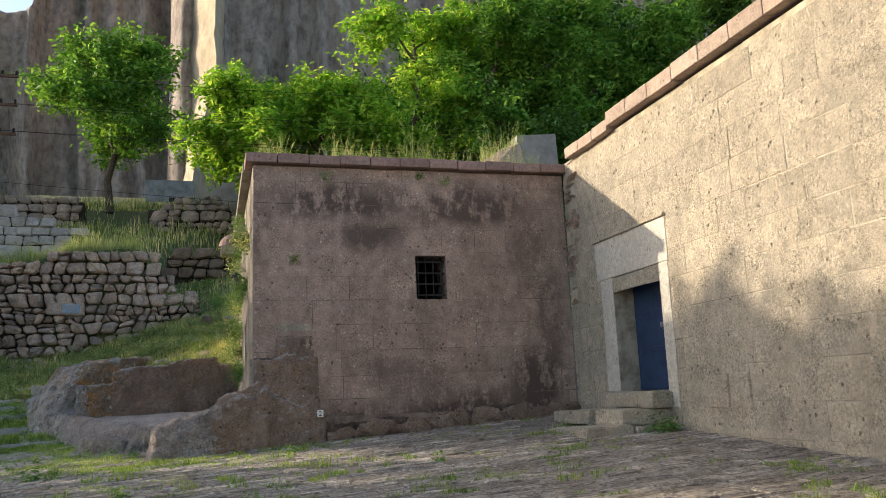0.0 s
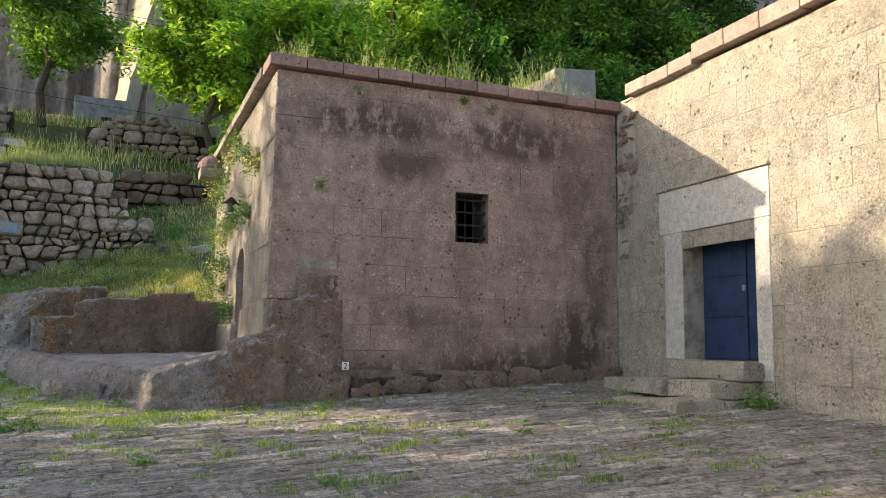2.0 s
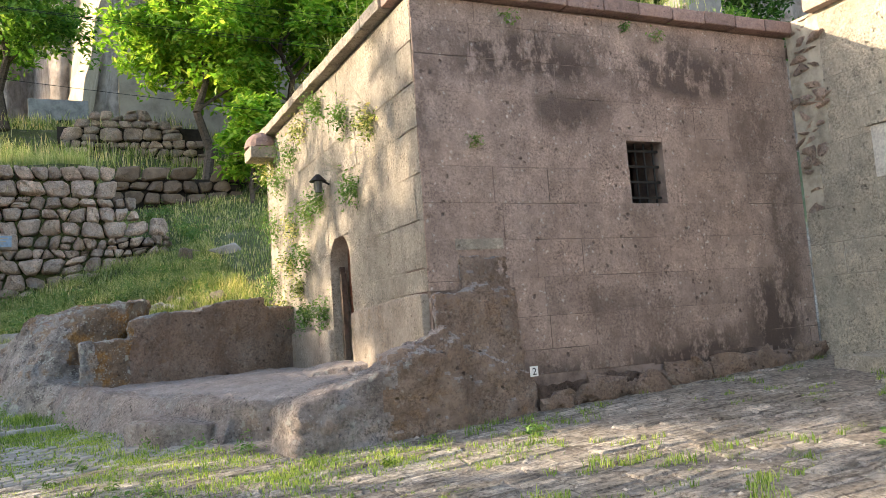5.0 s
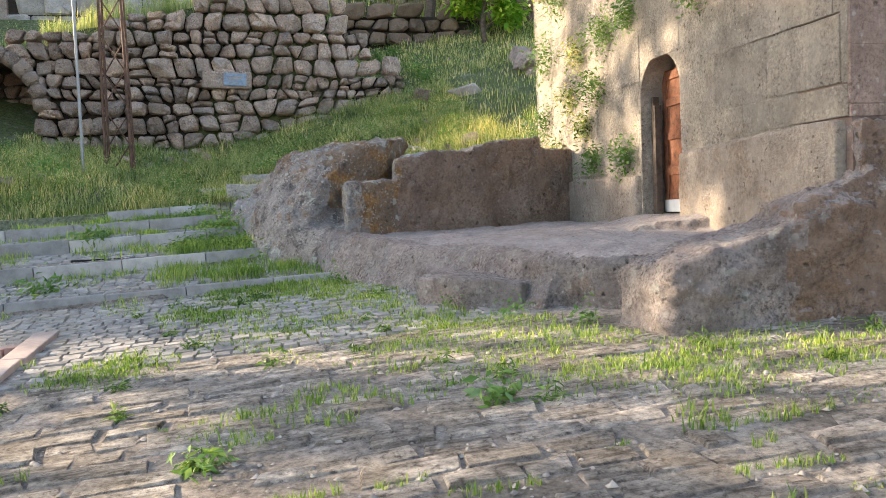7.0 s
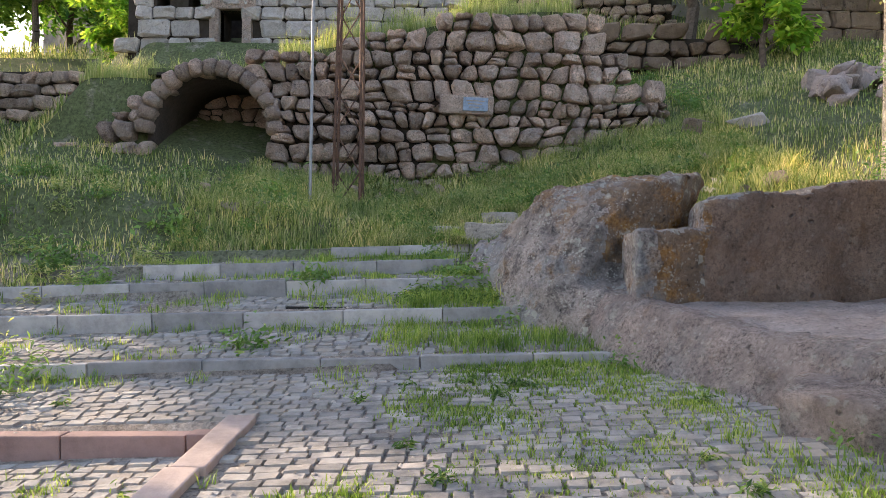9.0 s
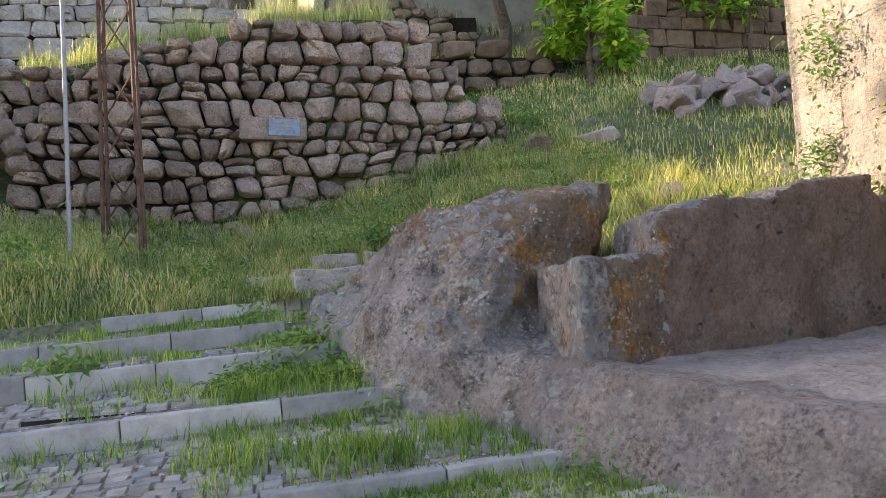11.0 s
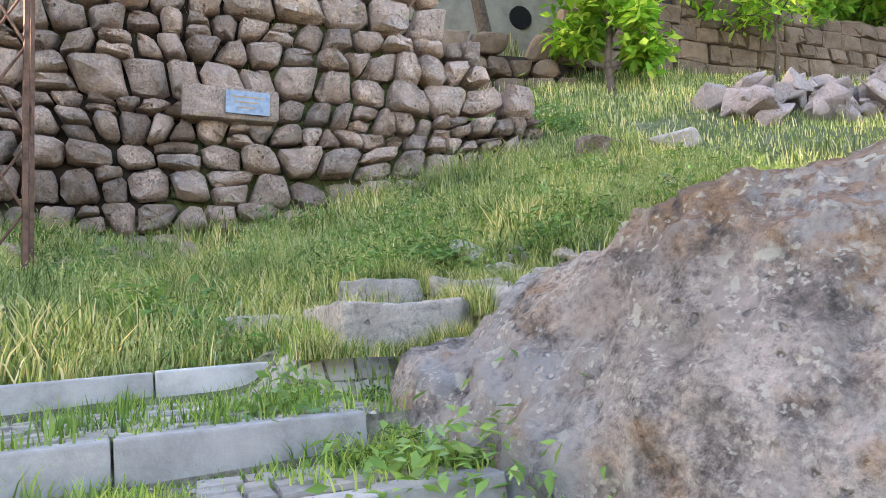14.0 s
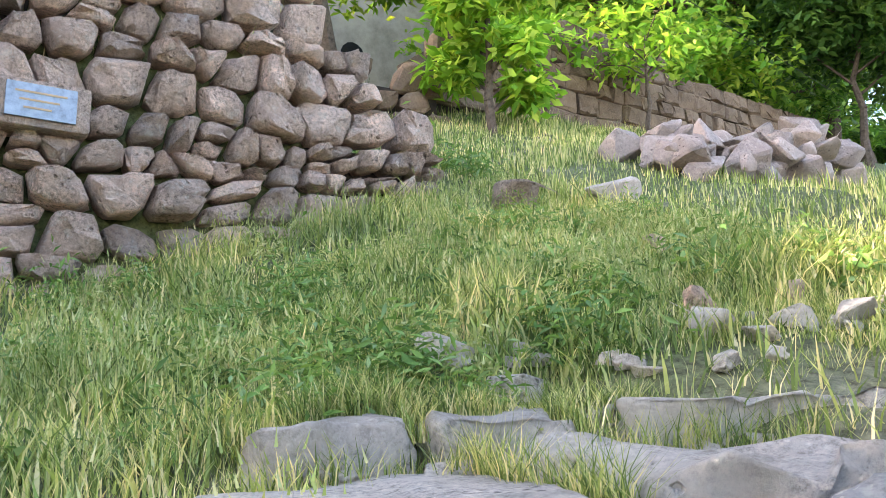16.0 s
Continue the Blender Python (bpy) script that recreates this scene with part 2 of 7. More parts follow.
M_FOOTING = stone_mat("crumbled_brown_tuff", (0.10, 0.066, 0.05), (0.19, 0.13, 0.10), (0.30, 0.22, 0.175), (0.4, 0.34, 0.29), 0.0, 5.0, stain=0.6, bumps=1.0, speck=1.0, relief=0.18, coarse=0.6)
M_SIDEROCK = stone_mat("smooth_cut_rock", (0.30, 0.235, 0.185), (0.42, 0.35, 0.285), (0.52, 0.45, 0.375), (0.56, 0.50, 0.43), 0.0, 4.0, stain=0.45, orange=0.2, bumps=0.9, speck=0.7, relief=0.1, streak=0.2)
M_ROCKFLOOR = stone_mat("trodden_rock_floor", (0.25, 0.205, 0.185), (0.32, 0.27, 0.245), (0.39, 0.335, 0.305), (0.5, 0.46, 0.42), 0.0, 4.0, stain=0.1, lichen=0.1, bumps=0.6, speck=0.6, relief=0.07)
M_ROCKORANGE = stone_mat("orange_lichened_rock", (0.19, 0.135, 0.095), (0.29, 0.205, 0.145), (0.38, 0.29, 0.22), (0.45, 0.4, 0.35), 0.0, 5.0, stain=0.4, lichen=0.6, orange=0.75, bumps=1.0, speck=0.8, relief=0.12)
M_CLIFF = stone_mat("cliff_tuff", (0.22, 0.178, 0.155), (0.45, 0.38, 0.34), (0.62, 0.55, 0.50), (0.42, 0.36, 0.32), 0.0, 0.3, stain=0.8, pits=0.0, bumps=0.8, fleck_amount=0.0, speck=0.0, relief=0.5)
M_PILLAR = stone_mat("pale_cliff_face", (0.36, 0.28, 0.20), (0.50, 0.415, 0.31), (0.58, 0.50, 0.40), (0.5, 0.44, 0.36), 0.0, 0.4, stain=0.3, pits=0.0, bumps=0.5, fleck_amount=0.0, speck=0.0, relief=0.4)
M_KERB = plain_mat("grey_kerb_concrete", (0.37, 0.355, 0.345), 0.9, vary=0.2, scale=4.0, bumps=0.5, obj=True)
M_PALEKERB = plain_mat("pale_beige_kerb_concrete", (0.44, 0.345, 0.30), 0.9, vary=0.15, scale=4.0, bumps=0.35, obj=True)
M_PINKKERB = plain_mat("pink_kerb_concrete", (0.33, 0.215, 0.19), 0.9, vary=0.15, scale=4.0, bumps=0.35, obj=True)
def slab_mat():
    """Old yard slabs: pale stone under trodden dirt, gritty and flaked."""
    m, nt, b, geo = base("dirty_yard_slabs", 0.95)
    pos = geo.outputs["Position"]
    col = ramp(nt, noise_tex(nt, pos, 3.0, 7.0, 0.7), [(0.3, (0.28, 0.24, 0.20)), (0.5, (0.45, 0.395, 0.34)), (0.68, (0.64, 0.575, 0.505))])
    col = mixc(nt, 1.0, col, ramp(nt, geo.outputs["Random Per Island"], [(0, (0.75, 0.74, 0.73)), (1, (1.22, 1.22, 1.22))]), "MULTIPLY")
    dirt = ramp(nt, noise_tex(nt, pos, 1.7, 8.0, 0.75), [(0.50, (0, 0, 0)), (0.60, (0.75,) * 3)])
    col = mixc(nt, dirt, col, (0.29, 0.24, 0.19))
    # trodden streaks along the courses
    col = mixc(nt, 1.0, col, ramp(nt, noise_tex(nt, pos, 4.0, 7.0, 0.75, (0.5, 2.6, 1.0)), [(0.36, (0.42, 0.40, 0.38)), (0.50, (1, 1, 1)), (0.62, (1.3, 1.28, 1.24))]), "MULTIPLY")
    flakes = noise_tex(nt, pos, 18.0, 8.0, 0.8)
    col = mixc(nt, 1.0, col, ramp(nt, flakes, [(0.36, (0.3, 0.28, 0.27)), (0.48, (0.95, 0.95, 0.95)), (0.64, (1.5, 1.48, 1.45))]), "MULTIPLY")
    nt.links.new(col, b.inputs["Base Color"])
    bump(nt, b, flakes, 1.0, 0.07)
    return m


M_PAVER = plain_mat("worn_pavers", (0.34, 0.315, 0.285), 0.9, vary=0.25, scale=5.0, bumps=0.6, island=0.2)
M_SLAB = slab_mat()
M_PAVER1 = plain_mat("worn_paver", (0.325, 0.30, 0.272), 0.9, vary=0.25, scale=5.0, bumps=0.6, obj=True)
M_BLUE = plain_mat("blue_painted_steel", (0.022, 0.045, 0.105), 0.5, vary=0.25, scale=2.5, bumps=0.15)
M_IRON = plain_mat("dark_iron", (0.03, 0.028, 0.027), 0.6, 0.6, vary=0.3)
M_RUST = plain_mat("rusty_steel", (0.15, 0.085, 0.06), 0.85, 0.2, vary=0.35, scale=9.0)
M_GALV = plain_mat("galvanised_steel", (0.33, 0.32, 0.32), 0.6, 0.3, vary=0.15)
M_DOORWOOD = plain_mat("red_brown_wood", (0.19, 0.072, 0.036), 0.6, vary=0.42, scale=12.0, bumps=0.3)
M_WHITE = plain_mat("white_enamel", (0.72, 0.71, 0.68), 0.5, vary=0.08)
M_BLACK = plain_mat("black_paint", (0.02, 0.02, 0.02), 0.6)
M_CEMENT = plain_mat("grey_cement_render", (0.27, 0.255, 0.235), 0.95, vary=0.25, scale=2.0)
M_PLASTER = plain_mat("beige_plaster", (0.42, 0.355, 0.29), 0.95, vary=0.2, scale=1.2)
M_PLAQUE = plain_mat("blue_grey_plaque", (0.24, 0.30, 0.38), 0.6, vary=0.2, scale=14.0)
M_BARK = plain_mat("bark", (0.12, 0.09, 0.07), 0.95, vary=0.35, scale=14.0, bumps=0.8)
M_DARKIN = plain_mat("dark_interior", (0.02, 0.018, 0.016), 0.95)
M_LEAF_BRIGHT = leaf_mat("bright_leaves", [(0.13, 0.30, 0.03), (0.19, 0.39, 0.04), (0.27, 0.46, 0.055), (0.42, 0.54, 0.10)], trans=0.5)
M_LEAF_MID = leaf_mat("green_leaves", [(0.06, 0.165, 0.025), (0.10, 0.245, 0.035), (0.16, 0.33, 0.05), (0.25, 0.41, 0.085)], trans=0.4)
M_LEAF_DARK = leaf_mat("dark_leaves", [(0.03, 0.085, 0.016), (0.05, 0.125, 0.022), (0.075, 0.17, 0.03), (0.10, 0.20, 0.04)], trans=0.3)
M_GRASS = leaf_mat("green_grass", [(0.085, 0.125, 0.035), (0.17, 0.235, 0.065), (0.29, 0.36, 0.11), (0.47, 0.48, 0.19), (0.72, 0.63, 0.38)], trans=0.4)
M_DRYGRASS = leaf_mat("seeding_grass", [(0.24, 0.31, 0.10), (0.37, 0.41, 0.17), (0.55, 0.53, 0.30), (0.20, 0.29, 0.08)], trans=0.4)
M_LAWN = leaf_mat("low_yard_grass", [(0.12, 0.21, 0.04), (0.18, 0.29, 0.055), (0.27, 0.38, 0.085), (0.37, 0.44, 0.13)], trans=0.4)
M_WEED = leaf_mat("weeds", [(0.10, 0.20, 0.045), (0.15, 0.27, 0.065), (0.20, 0.32, 0.08), (0.18, 0.28, 0.12)], trans=0.3)


def ground_mat():
    m, nt, b, geo = base("earth_and_dirt", 0.95)
    pos = geo.outputs["Position"]
    col = ramp(nt, noise_tex(nt, pos, 1.4, 6.0, 0.65), [(0.3, (0.17, 0.14, 0.11)), (0.5, (0.29, 0.242, 0.198)), (0.7, (0.43, 0.37, 0.31))])
    sep = nt.nodes.new("ShaderNodeSeparateXYZ")
    nt.links.new(pos, sep.inputs[0])
    # moss and low growth under hillside grass, coloured darker for shade between blades
    hill = ramp(nt, noise_tex(nt, pos, 2.2, 5.0, 0.7), [(0.25, (0, 0, 0)), (0.45, (0.9,) * 3)])
    far = nt.nodes.new("ShaderNodeMapRange")
    far.inputs[1].default_value, far.inputs[2].default_value = 20.0, 23.0
    nt.links.new(sep.outputs[1], far.inputs[0])
    col = mixc(nt, mixc(nt, 1.0, hill, far.outputs[0], "MULTIPLY"), col, (0.085, 0.11, 0.035))
    col = mixc(nt, 1.0, col, ramp(nt, noise_tex(nt, pos, 16.0, 8.0, 0.8), [(0.36, (0.35, 0.33, 0.31)), (0.5, (0.95, 0.95, 0.95)), (0.64, (1.5, 1.48, 1.45))]), "MULTIPLY")
    nt.links.new(col, b.inputs["Base Color"])
    bump(nt, b, noise_tex(nt, pos, 18.0, 8.0, 0.75), 0.8, 0.04)
    return m


M_GROUND = ground_mat()


# ---- building helpers ----
def mesh_of(bm, name, material, smooth=False):
    me = bpy.data.meshes.new(name)
    bm.to_mesh(me)
    bm.free()
    me.materials.append(material)
    if smooth:
        me.polygons.foreach_set("use_smooth", [True] * len(me.polygons))
    return me


def part(name, bm, material, parent=None, label="", smooth=False):
    ob = new(name, mesh_of(bm, name, material, smooth))
    ob.parent = parent
    if label:
        ob["label"] = label
    return ob


def raw(name, verts, faces, material, parent=None, smooth=False):
    me = bpy.data.meshes.new(name)
    me.from_pydata(verts, [], faces)
    me.materials.append(material)
    if smooth:
        me.polygons.foreach_set("use_smooth", [True] * len(me.polygons))
    ob = new(name, me)
    ob.parent = parent
    return ob


def empty(name, x=0.0, y=0.0, z=0.0):
    ob = new(name)
    ob.location = (x, y, z)
    ob.empty_display_size = 0.1
    bpy.context.view_layer.update()
    return ob


def hang(ob, parent):
    """Parent ob and keep it where it is."""
    ob.parent = parent
    ob.matrix_parent_inverse = Matrix.Translation(parent.location).inverted()
    return ob


def box(bm, x0, x1, y0, y1, z0, z1, bev=0.0):
    r = bmesh.ops.create_cube(bm, size=1.0, matrix=Matrix.Translation(((x0 + x1) / 2, (y0 + y1) / 2, (z0 + z1) / 2)) @ Matrix.Diagonal((x1 - x0, y1 - y0, z1 - z0, 1)))
    if bev > 0:
        es = {e for v in r["verts"] for e in v.link_edges}
        bmesh.ops.bevel(bm, geom=list(es), offset=bev, segments=2, affect="EDGES", profile=0.6)
    return bm


def rod(bm, a, b, r, r2=None, seg=8):
    a, b = Vector(a), Vector(b)
    d = b - a
    m = Matrix.Translation((a + b) / 2) @ d.to_track_quat("Z", "Y").to_matrix().to_4x4()
    bmesh.ops.create_cone(bm, cap_ends=True, segments=seg, radius1=r, radius2=r if r2 is None else r2, depth=d.length, matrix=m)
    return bm


def hull(bm, pts):
    vs = [bm.verts.new(p) for p in pts]
    bmesh.ops.convex_hull(bm, input=vs)
    return bm


def smooth01(t):
    t = max(0.0, min(1.0, t))
    return t * t * (3 - 2 * t)


# ---- the lie of the land ----
# five kerb lines: right-hand end, height there; they run to the left and fall slightly
KERBS = [(-2.85, 18.15, 0.95), (-3.60, 19.50, 1.235), (-4.12, 20.42, 1.50), (-4.45, 21.02, 1.685), (-4.30, 22.32, 1.87)]
KFALL, KTURN = 0.041, -0.015


def lawn_edge(y):
    """Where the rough grass begins, left of the stepped path."""
    return -10.6 + 0.75 * max(0.0, min(y, 22.0) - 18.6)


def paved(x, y):
    return -0.129 + 0.0572 * x + 0.0638 * y


def kerb_y(k, x):
    return KERBS[k][1] + KTURN * (KERBS[k][0] - x)


def kerb_z(k, x):
    return KERBS[k][2] - KFALL * (KERBS[k][0] - x)


def hill(x, y):
    side = 0.21 * (x + 5) if x > -5 else 0.10 * (-5 - x)
    if x > 3:
        side = 0.21 * 8 + 0.05 * (min(x, 20) - 3)
    if x < -13:
        side = max(0.0, 0.8 - 0.5 * (-13 - x))
    return 1.70 + 0.26 * (min(y, 31) - 22) - 0.05 * max(0.0, min(y, 27.0) - 23.0) * smooth01((-1.5 - x) / 2.0) + 0.24 * max(0.0, min(y, 31) - 26) + side + 0.30 * max(0.0, min(y, 39) - 31)


def height(x, y):
    """Height of the bare ground."""
    low = paved(max(-14.0, min(x, 9.0)), max(-12.0, y))
    if 14.4 < y < 16.5 and x < -5.7:
        low -= 0.16
    for k in range(5):
        if y > kerb_y(k, x) + 0.06:
            low = kerb_z(k, min(x, KERBS[k][0])) - 0.02
            if k < 4:
                rise = kerb_z(k + 1, x) - 0.185 - low
                low += max(0.0, rise) * min(1.0, (y - kerb_y(k, x)) / (kerb_y(k + 1, x) - kerb_y(k, x)))
    lawn = smooth01((lawn_edge(y) - x) / 1.6)
    slope = paved(max(-14.0, x), 15.5) + 0.22 * max(0.0, y - 16.0)
    low = low * (1 - lawn) + (slope if y > 16 else low) * lawn
    h = hill(x, y) + 0.24 * math.exp(-((x - 1.6) / 2.2) ** 2 - ((y - 26.2) / 1.6) ** 2)
    top = smooth01((y - 22.5) / 1.0)
    if x > -4:
        top = max(top, smooth01((y - 19.6 - 0.3 * (x < -3)) / 0.8) * smooth01((x + 3.4) / 1.2))
    z = low * (1 - top) + h * top
    # earth banked up at the head of the steps
    bank = smooth01((x + 4.75) / 0.4) * smooth01((y - 21.75) / 0.4) * smooth01((24.0 - y) / 1.0)
    z += bank * max(0.0, 1.97 + 0.1 * max(0.0, y - 22.6) - z)
    # terrace behind the rubble wall
    ter = smooth01((y - 27.15) / 0.25) * smooth01((-1.25 - x - 0.25 * (y - 27)) / 0.9)
    if y > 31:
        ter = max(ter, smooth01((-x - 2.0 + 0.6 * (y - 31)) / 2.0)) * smooth01((x + 14.0) / 1.2)
    zt = 6.55 + 0.04 * (min(y, 60) - 27) + 0.33 * max(0.0, min(y, 39) - 31)
    if x < -3.5 and y < 30.6:
        zt = 6.55 + 0.03 * (y - 27) - 0.20 * min(7.0, -3.5 - x) + smooth01((y - 29) / 1.6) * 0.16 * min(7.0, -3.5 - x)
    if y <= 31:
        ter *= smooth01((x + 13.2) / 1.2)
    if abs(x + 9.38) < 1.24 and y < 29.2:
        ter = 0.0
    z = z * (1 - ter) + max(z, zt) * ter
    z += smooth01((y - 39.6) / 0.5) * 1.35
    if y > 42:
        z += 0.25 * (min(y, 64) - 42)
    bumpz = 0.05 if (y > 22.7 or x < -9) else 0.008
    z += bumpz * noise.noise((x * 0.9, y * 0.9, 0.0)) + 0.4 * bumpz * noise.noise((x * 3.1, y * 3.1, 5.0))
    return z


def lines(lo, hi, near_lo, near_hi, fine, grow=1.22):
    out, a, d = [], near_lo, fine
    while a > lo:
        d *= grow
        a -= d
        out.append(a)
    out = out[::-1]
    n = int((near_hi - near_lo) / fine)
    out += [near_lo + (near_hi - near_lo) * k / n for k in range(n + 1)]
    a, d = near_hi, fine
    while a < hi:
        d *= grow
        a += d
        out.append(a)
    return out


xs, ys = lines(-1500, 1500, -13.0, 8.0, 0.14), lines(-1500, 1500, 2.0, 30.0, 0.14)
gv = [(x, y, height(x, y)) for y in ys for x in xs]
nx = len(xs)
gf = [(j * nx + i, j * nx + i + 1, (j + 1) * nx + i + 1, (j + 1) * nx + i) for j in range(len(ys) - 1) for i in range(nx - 1)]
ground = raw("ground", gv, gf, M_GROUND, smooth=True)
tagged(ground, "bare earthy ground rising to a grassy hillside", "ground", kind="structure")


# ---- masonry ----
BLOCKS = {}


def block_mesh(w, h, d, bev, mat):
    key = (round(w, 2), round(h, 2), d, bev, mat.name)
    if key not in BLOCKS:
        w, h = key[0], key[1]
        e = bev
        v = []
        for yy, k in ((-d, e), (-d + e, 0.0), (0.0, 0.0)):
            v += [(k, yy, k), (w - k, yy, k), (w - k, yy, h - k), (k, yy, h - k)]
        f = [(0, 1, 2, 3)]
        for r in (0, 4):
            for i in range(4):
                j = (i + 1) % 4
                f.append((r + i, r + 4 + i, r + 4 + j, r + j))
        me = bpy.data.meshes.new("block")
        me.from_pydata(v, [], f)
        me.materials.append(mat)
        BLOCKS[key] = me
    return BLOCKS[key]


def ashlar(parent, origin, along, length, courses, wmin, wmax, gap, proud, mat, rng, holes=(), lower=None, name="ashlar_block", upper=None, uneven=0.004):
    """Courses of squared blocks on a wall face. origin: left foot seen from outside; along: unit vector to the right.
    holes: (u0, u1, z0, z1). lower(u) / upper(u): cut-off heights."""
    n = 0
    wide = gap
    ang = math.atan2(along[1], along[0])
    z = origin[2]
    for c in courses:
        u = -rng.uniform(0, wmin * 0.9)
        cuts = []
        while u < length:
            w = rng.uniform(wmin, wmax)
            cuts.append((max(u, 0.0), min(u + w, length)))
            u += w
        segs = []
        for a, b in cuts:
            piece = [(a, b)]
            for (h0, h1, q0, q1) in holes:
                if q0 < z + c - 0.04 and q1 > z + 0.04:
                    nxt = []
                    for (p, q) in piece:
                        if q <= h0 or p >= h1:
                            nxt.append((p, q))
                        else:
                            if h0 - p > 0.03:
                                nxt.append((p, h0))
                            if q - h1 > 0.03:
                                nxt.append((h1, q))
                    piece = nxt
            segs += [(p, q, z, z + c) for p, q in piece]
            for (h0, h1, q0, q1) in holes:
                p, q = max(a, h0), min(b, h1)
                if q - p > 0.05 and q0 < z + c - 0.04 and q1 > z + 0.04:
                    if z + c - q1 > 0.05:
                        segs.append((p, q, q1, z + c))
                    if q0 - z > 0.05:
                        segs.append((p, q, z, q0))
        for a, b, z0, z1 in segs:
            if lower:
                z0 = max(z0, lower((a + b) / 2))
            if upper:
                z1 = min(z1, upper((a + b) / 2))
            if b - a < 0.06 or z1 - z0 < 0.06:
                continue
            gap = wide * rng.choice((0.2, 0.3, 0.6, 1.0, 1.8))
            ob = new(name, block_mesh(b - a - gap, z1 - z0 - gap, proud + 0.02, 0.004, mat))
            j = rng.uniform(-uneven, uneven)
            ob.matrix_world = Matrix.Translation((origin[0] + along[0] * (a + gap / 2) - along[1] * (0.02 + j), origin[1] + along[1] * (a + gap / 2) + along[0] * (0.02 + j), z0 + gap / 2)) @ Matrix.Rotation(ang, 4, "Z")
            ob.parent = parent
            n += 1
        z += c
    return n


# ---- chapel: walls, window, doorway, coping, roof ----
rng = random.Random(11)
CX0, CX1, CY0, CY1 = 0.67, 6.44, 13.80, 20.85
WIN = (3.49, 4.05, 3.19, 3.985)
bm = bmesh.new()
f0, f1 = CY0 + 0.006, CY0 + 0.62
box(bm, CX0 + 0.02, WIN[0], f0, f1, 0.5, 5.56)
box(bm, WIN[1], CX1, f0, f1, 0.5, 5.56)
box(bm, WIN[0], WIN[1], f0, f1, 0.5, WIN[2])
box(bm, WIN[0], WIN[1], f0, f1, WIN[3], 5.56)
wall_front = part("wall_chapel_front", bm, plain_mat("brown_joint_mortar", (0.25, 0.183, 0.152), 0.95, vary=0.45, scale=2.0))
tagged(wall_front, "pinkish tuff ashlar chapel wall with stained upper courses", "wall", kind="structure")

DY0, DY1, DZ0, DZS = 16.33, 17.25, 1.50, 2.82
bm = bmesh.new()
s0, s1 = CX0 + 0.006, CX0 + 0.62
box(bm, s0, s1, f1, DY0, 0.5, 5.56)
box(bm, s0, s1, DY1, CY1, 0.5, 5.56)
box(bm, s0, s1, DY0, DY1, 0.5, DZ0)
# the arched head
mid, rad = (DY0 + DY1) / 2, (DY1 - DY0) / 2
prof = [(DY0, 5.56), (DY0, DZS)] + [(mid - rad * math.cos(a), DZS + rad * math.sin(a)) for a in [math.pi * k / 16 for k in range(1, 16)]] + [(DY1, DZS), (DY1, 5.56)]
fa = [bm.verts.new((s0, y, z)) for y, z in prof]
fb = [bm.verts.new((s1, y, z)) for y, z in prof]
bm.faces.new(fa)
bm.faces.new(fb[::-1])
for k in range(len(prof)):
    j = (k + 1) % len(prof)
    bm.faces.new((fa[k], fb[k], fb[j], fa[j]))
bmesh.ops.recalc_face_normals(bm, faces=bm.faces[:])
wall_side = part("wall_chapel_side", bm, M_SIDE)
tagged(wall_side, "sunlit pale tuff chapel wall with plants in its joints", "wall", kind="structure")

bm = bmesh.new()
box(bm, s1, CX1, CY1 - 0.6, CY1, 0.5, 5.56)
box(bm, CX1 - 0.6, CX1, f1, CY1 - 0.6, 0.5, 5.56)
wall_back = part("wall_chapel_back", bm, M_SIDE)
tagged(wall_back, "plain tuff back walls of the chapel", "wall", kind="structure")
bm = bmesh.new()
box(bm, s1, CX1 - 0.6, f1, CY1 - 0.6, 1.3, 1.46)
part("floor_chapel", bm, M_DARKIN)["kind"] = "structure"
tagged(bpy.data.objects["floor_chapel"], "dark stone floor inside the chapel", "floor")
bm = bmesh.new()
box(bm, CX0 + 0.1, CX1, CY0 + 0.1, CY1, 5.56, 5.70)
roof_slab = part("roof_chapel", bm, M_GROUND)
tagged(roof_slab, "flat earth-covered chapel roof overgrown with grass", "roof", kind="structure")


def rock_edge(u):
    """Height of the living rock up the front wall, u from its left end."""
    return 2.2 if u < 1.06 else 1.24 + 0.16 * noise.noise((u * 1.3, 4.0, 0.0))


COURSES = [0.30, 0.38, 0.44, 0.44, 0.42, 0.42, 0.43, 0.42, 0.42, 0.40, 0.26]
z0 = 1.22
ashlar(wall_front, (CX0, CY0 + 0.007, z0), (1, 0), CX1 - CX0, COURSES, 0.6, 1.3, 0.007, 0.007, M_FACADE, rng, holes=[(WIN[0] - CX0, WIN[1] - CX0, WIN[2], WIN[3]), (-0.1, 1.06, 0.5, 2.24)], lower=rock_edge, upper=lambda u: 5.55, uneven=0.003)
ashlar(wall_side, (CX0 + 0.006, CY1, 2.0), (0, -1), CY1 - CY0 - 0.02, [0.50, 0.54, 0.50, 0.52, 0.50, 0.48, 0.55], 0.55, 1.15, 0.010, 0.008, M_SIDE, rng,
       holes=[(CY1 - DY1 - 0.0, CY1 - DY0 + 0.0, DZ0, DZS + rad * 0.9)], lower=lambda u: 2.24 if u > CY1 - DY0 else 2.0, upper=lambda u: 5.55, uneven=0.006)


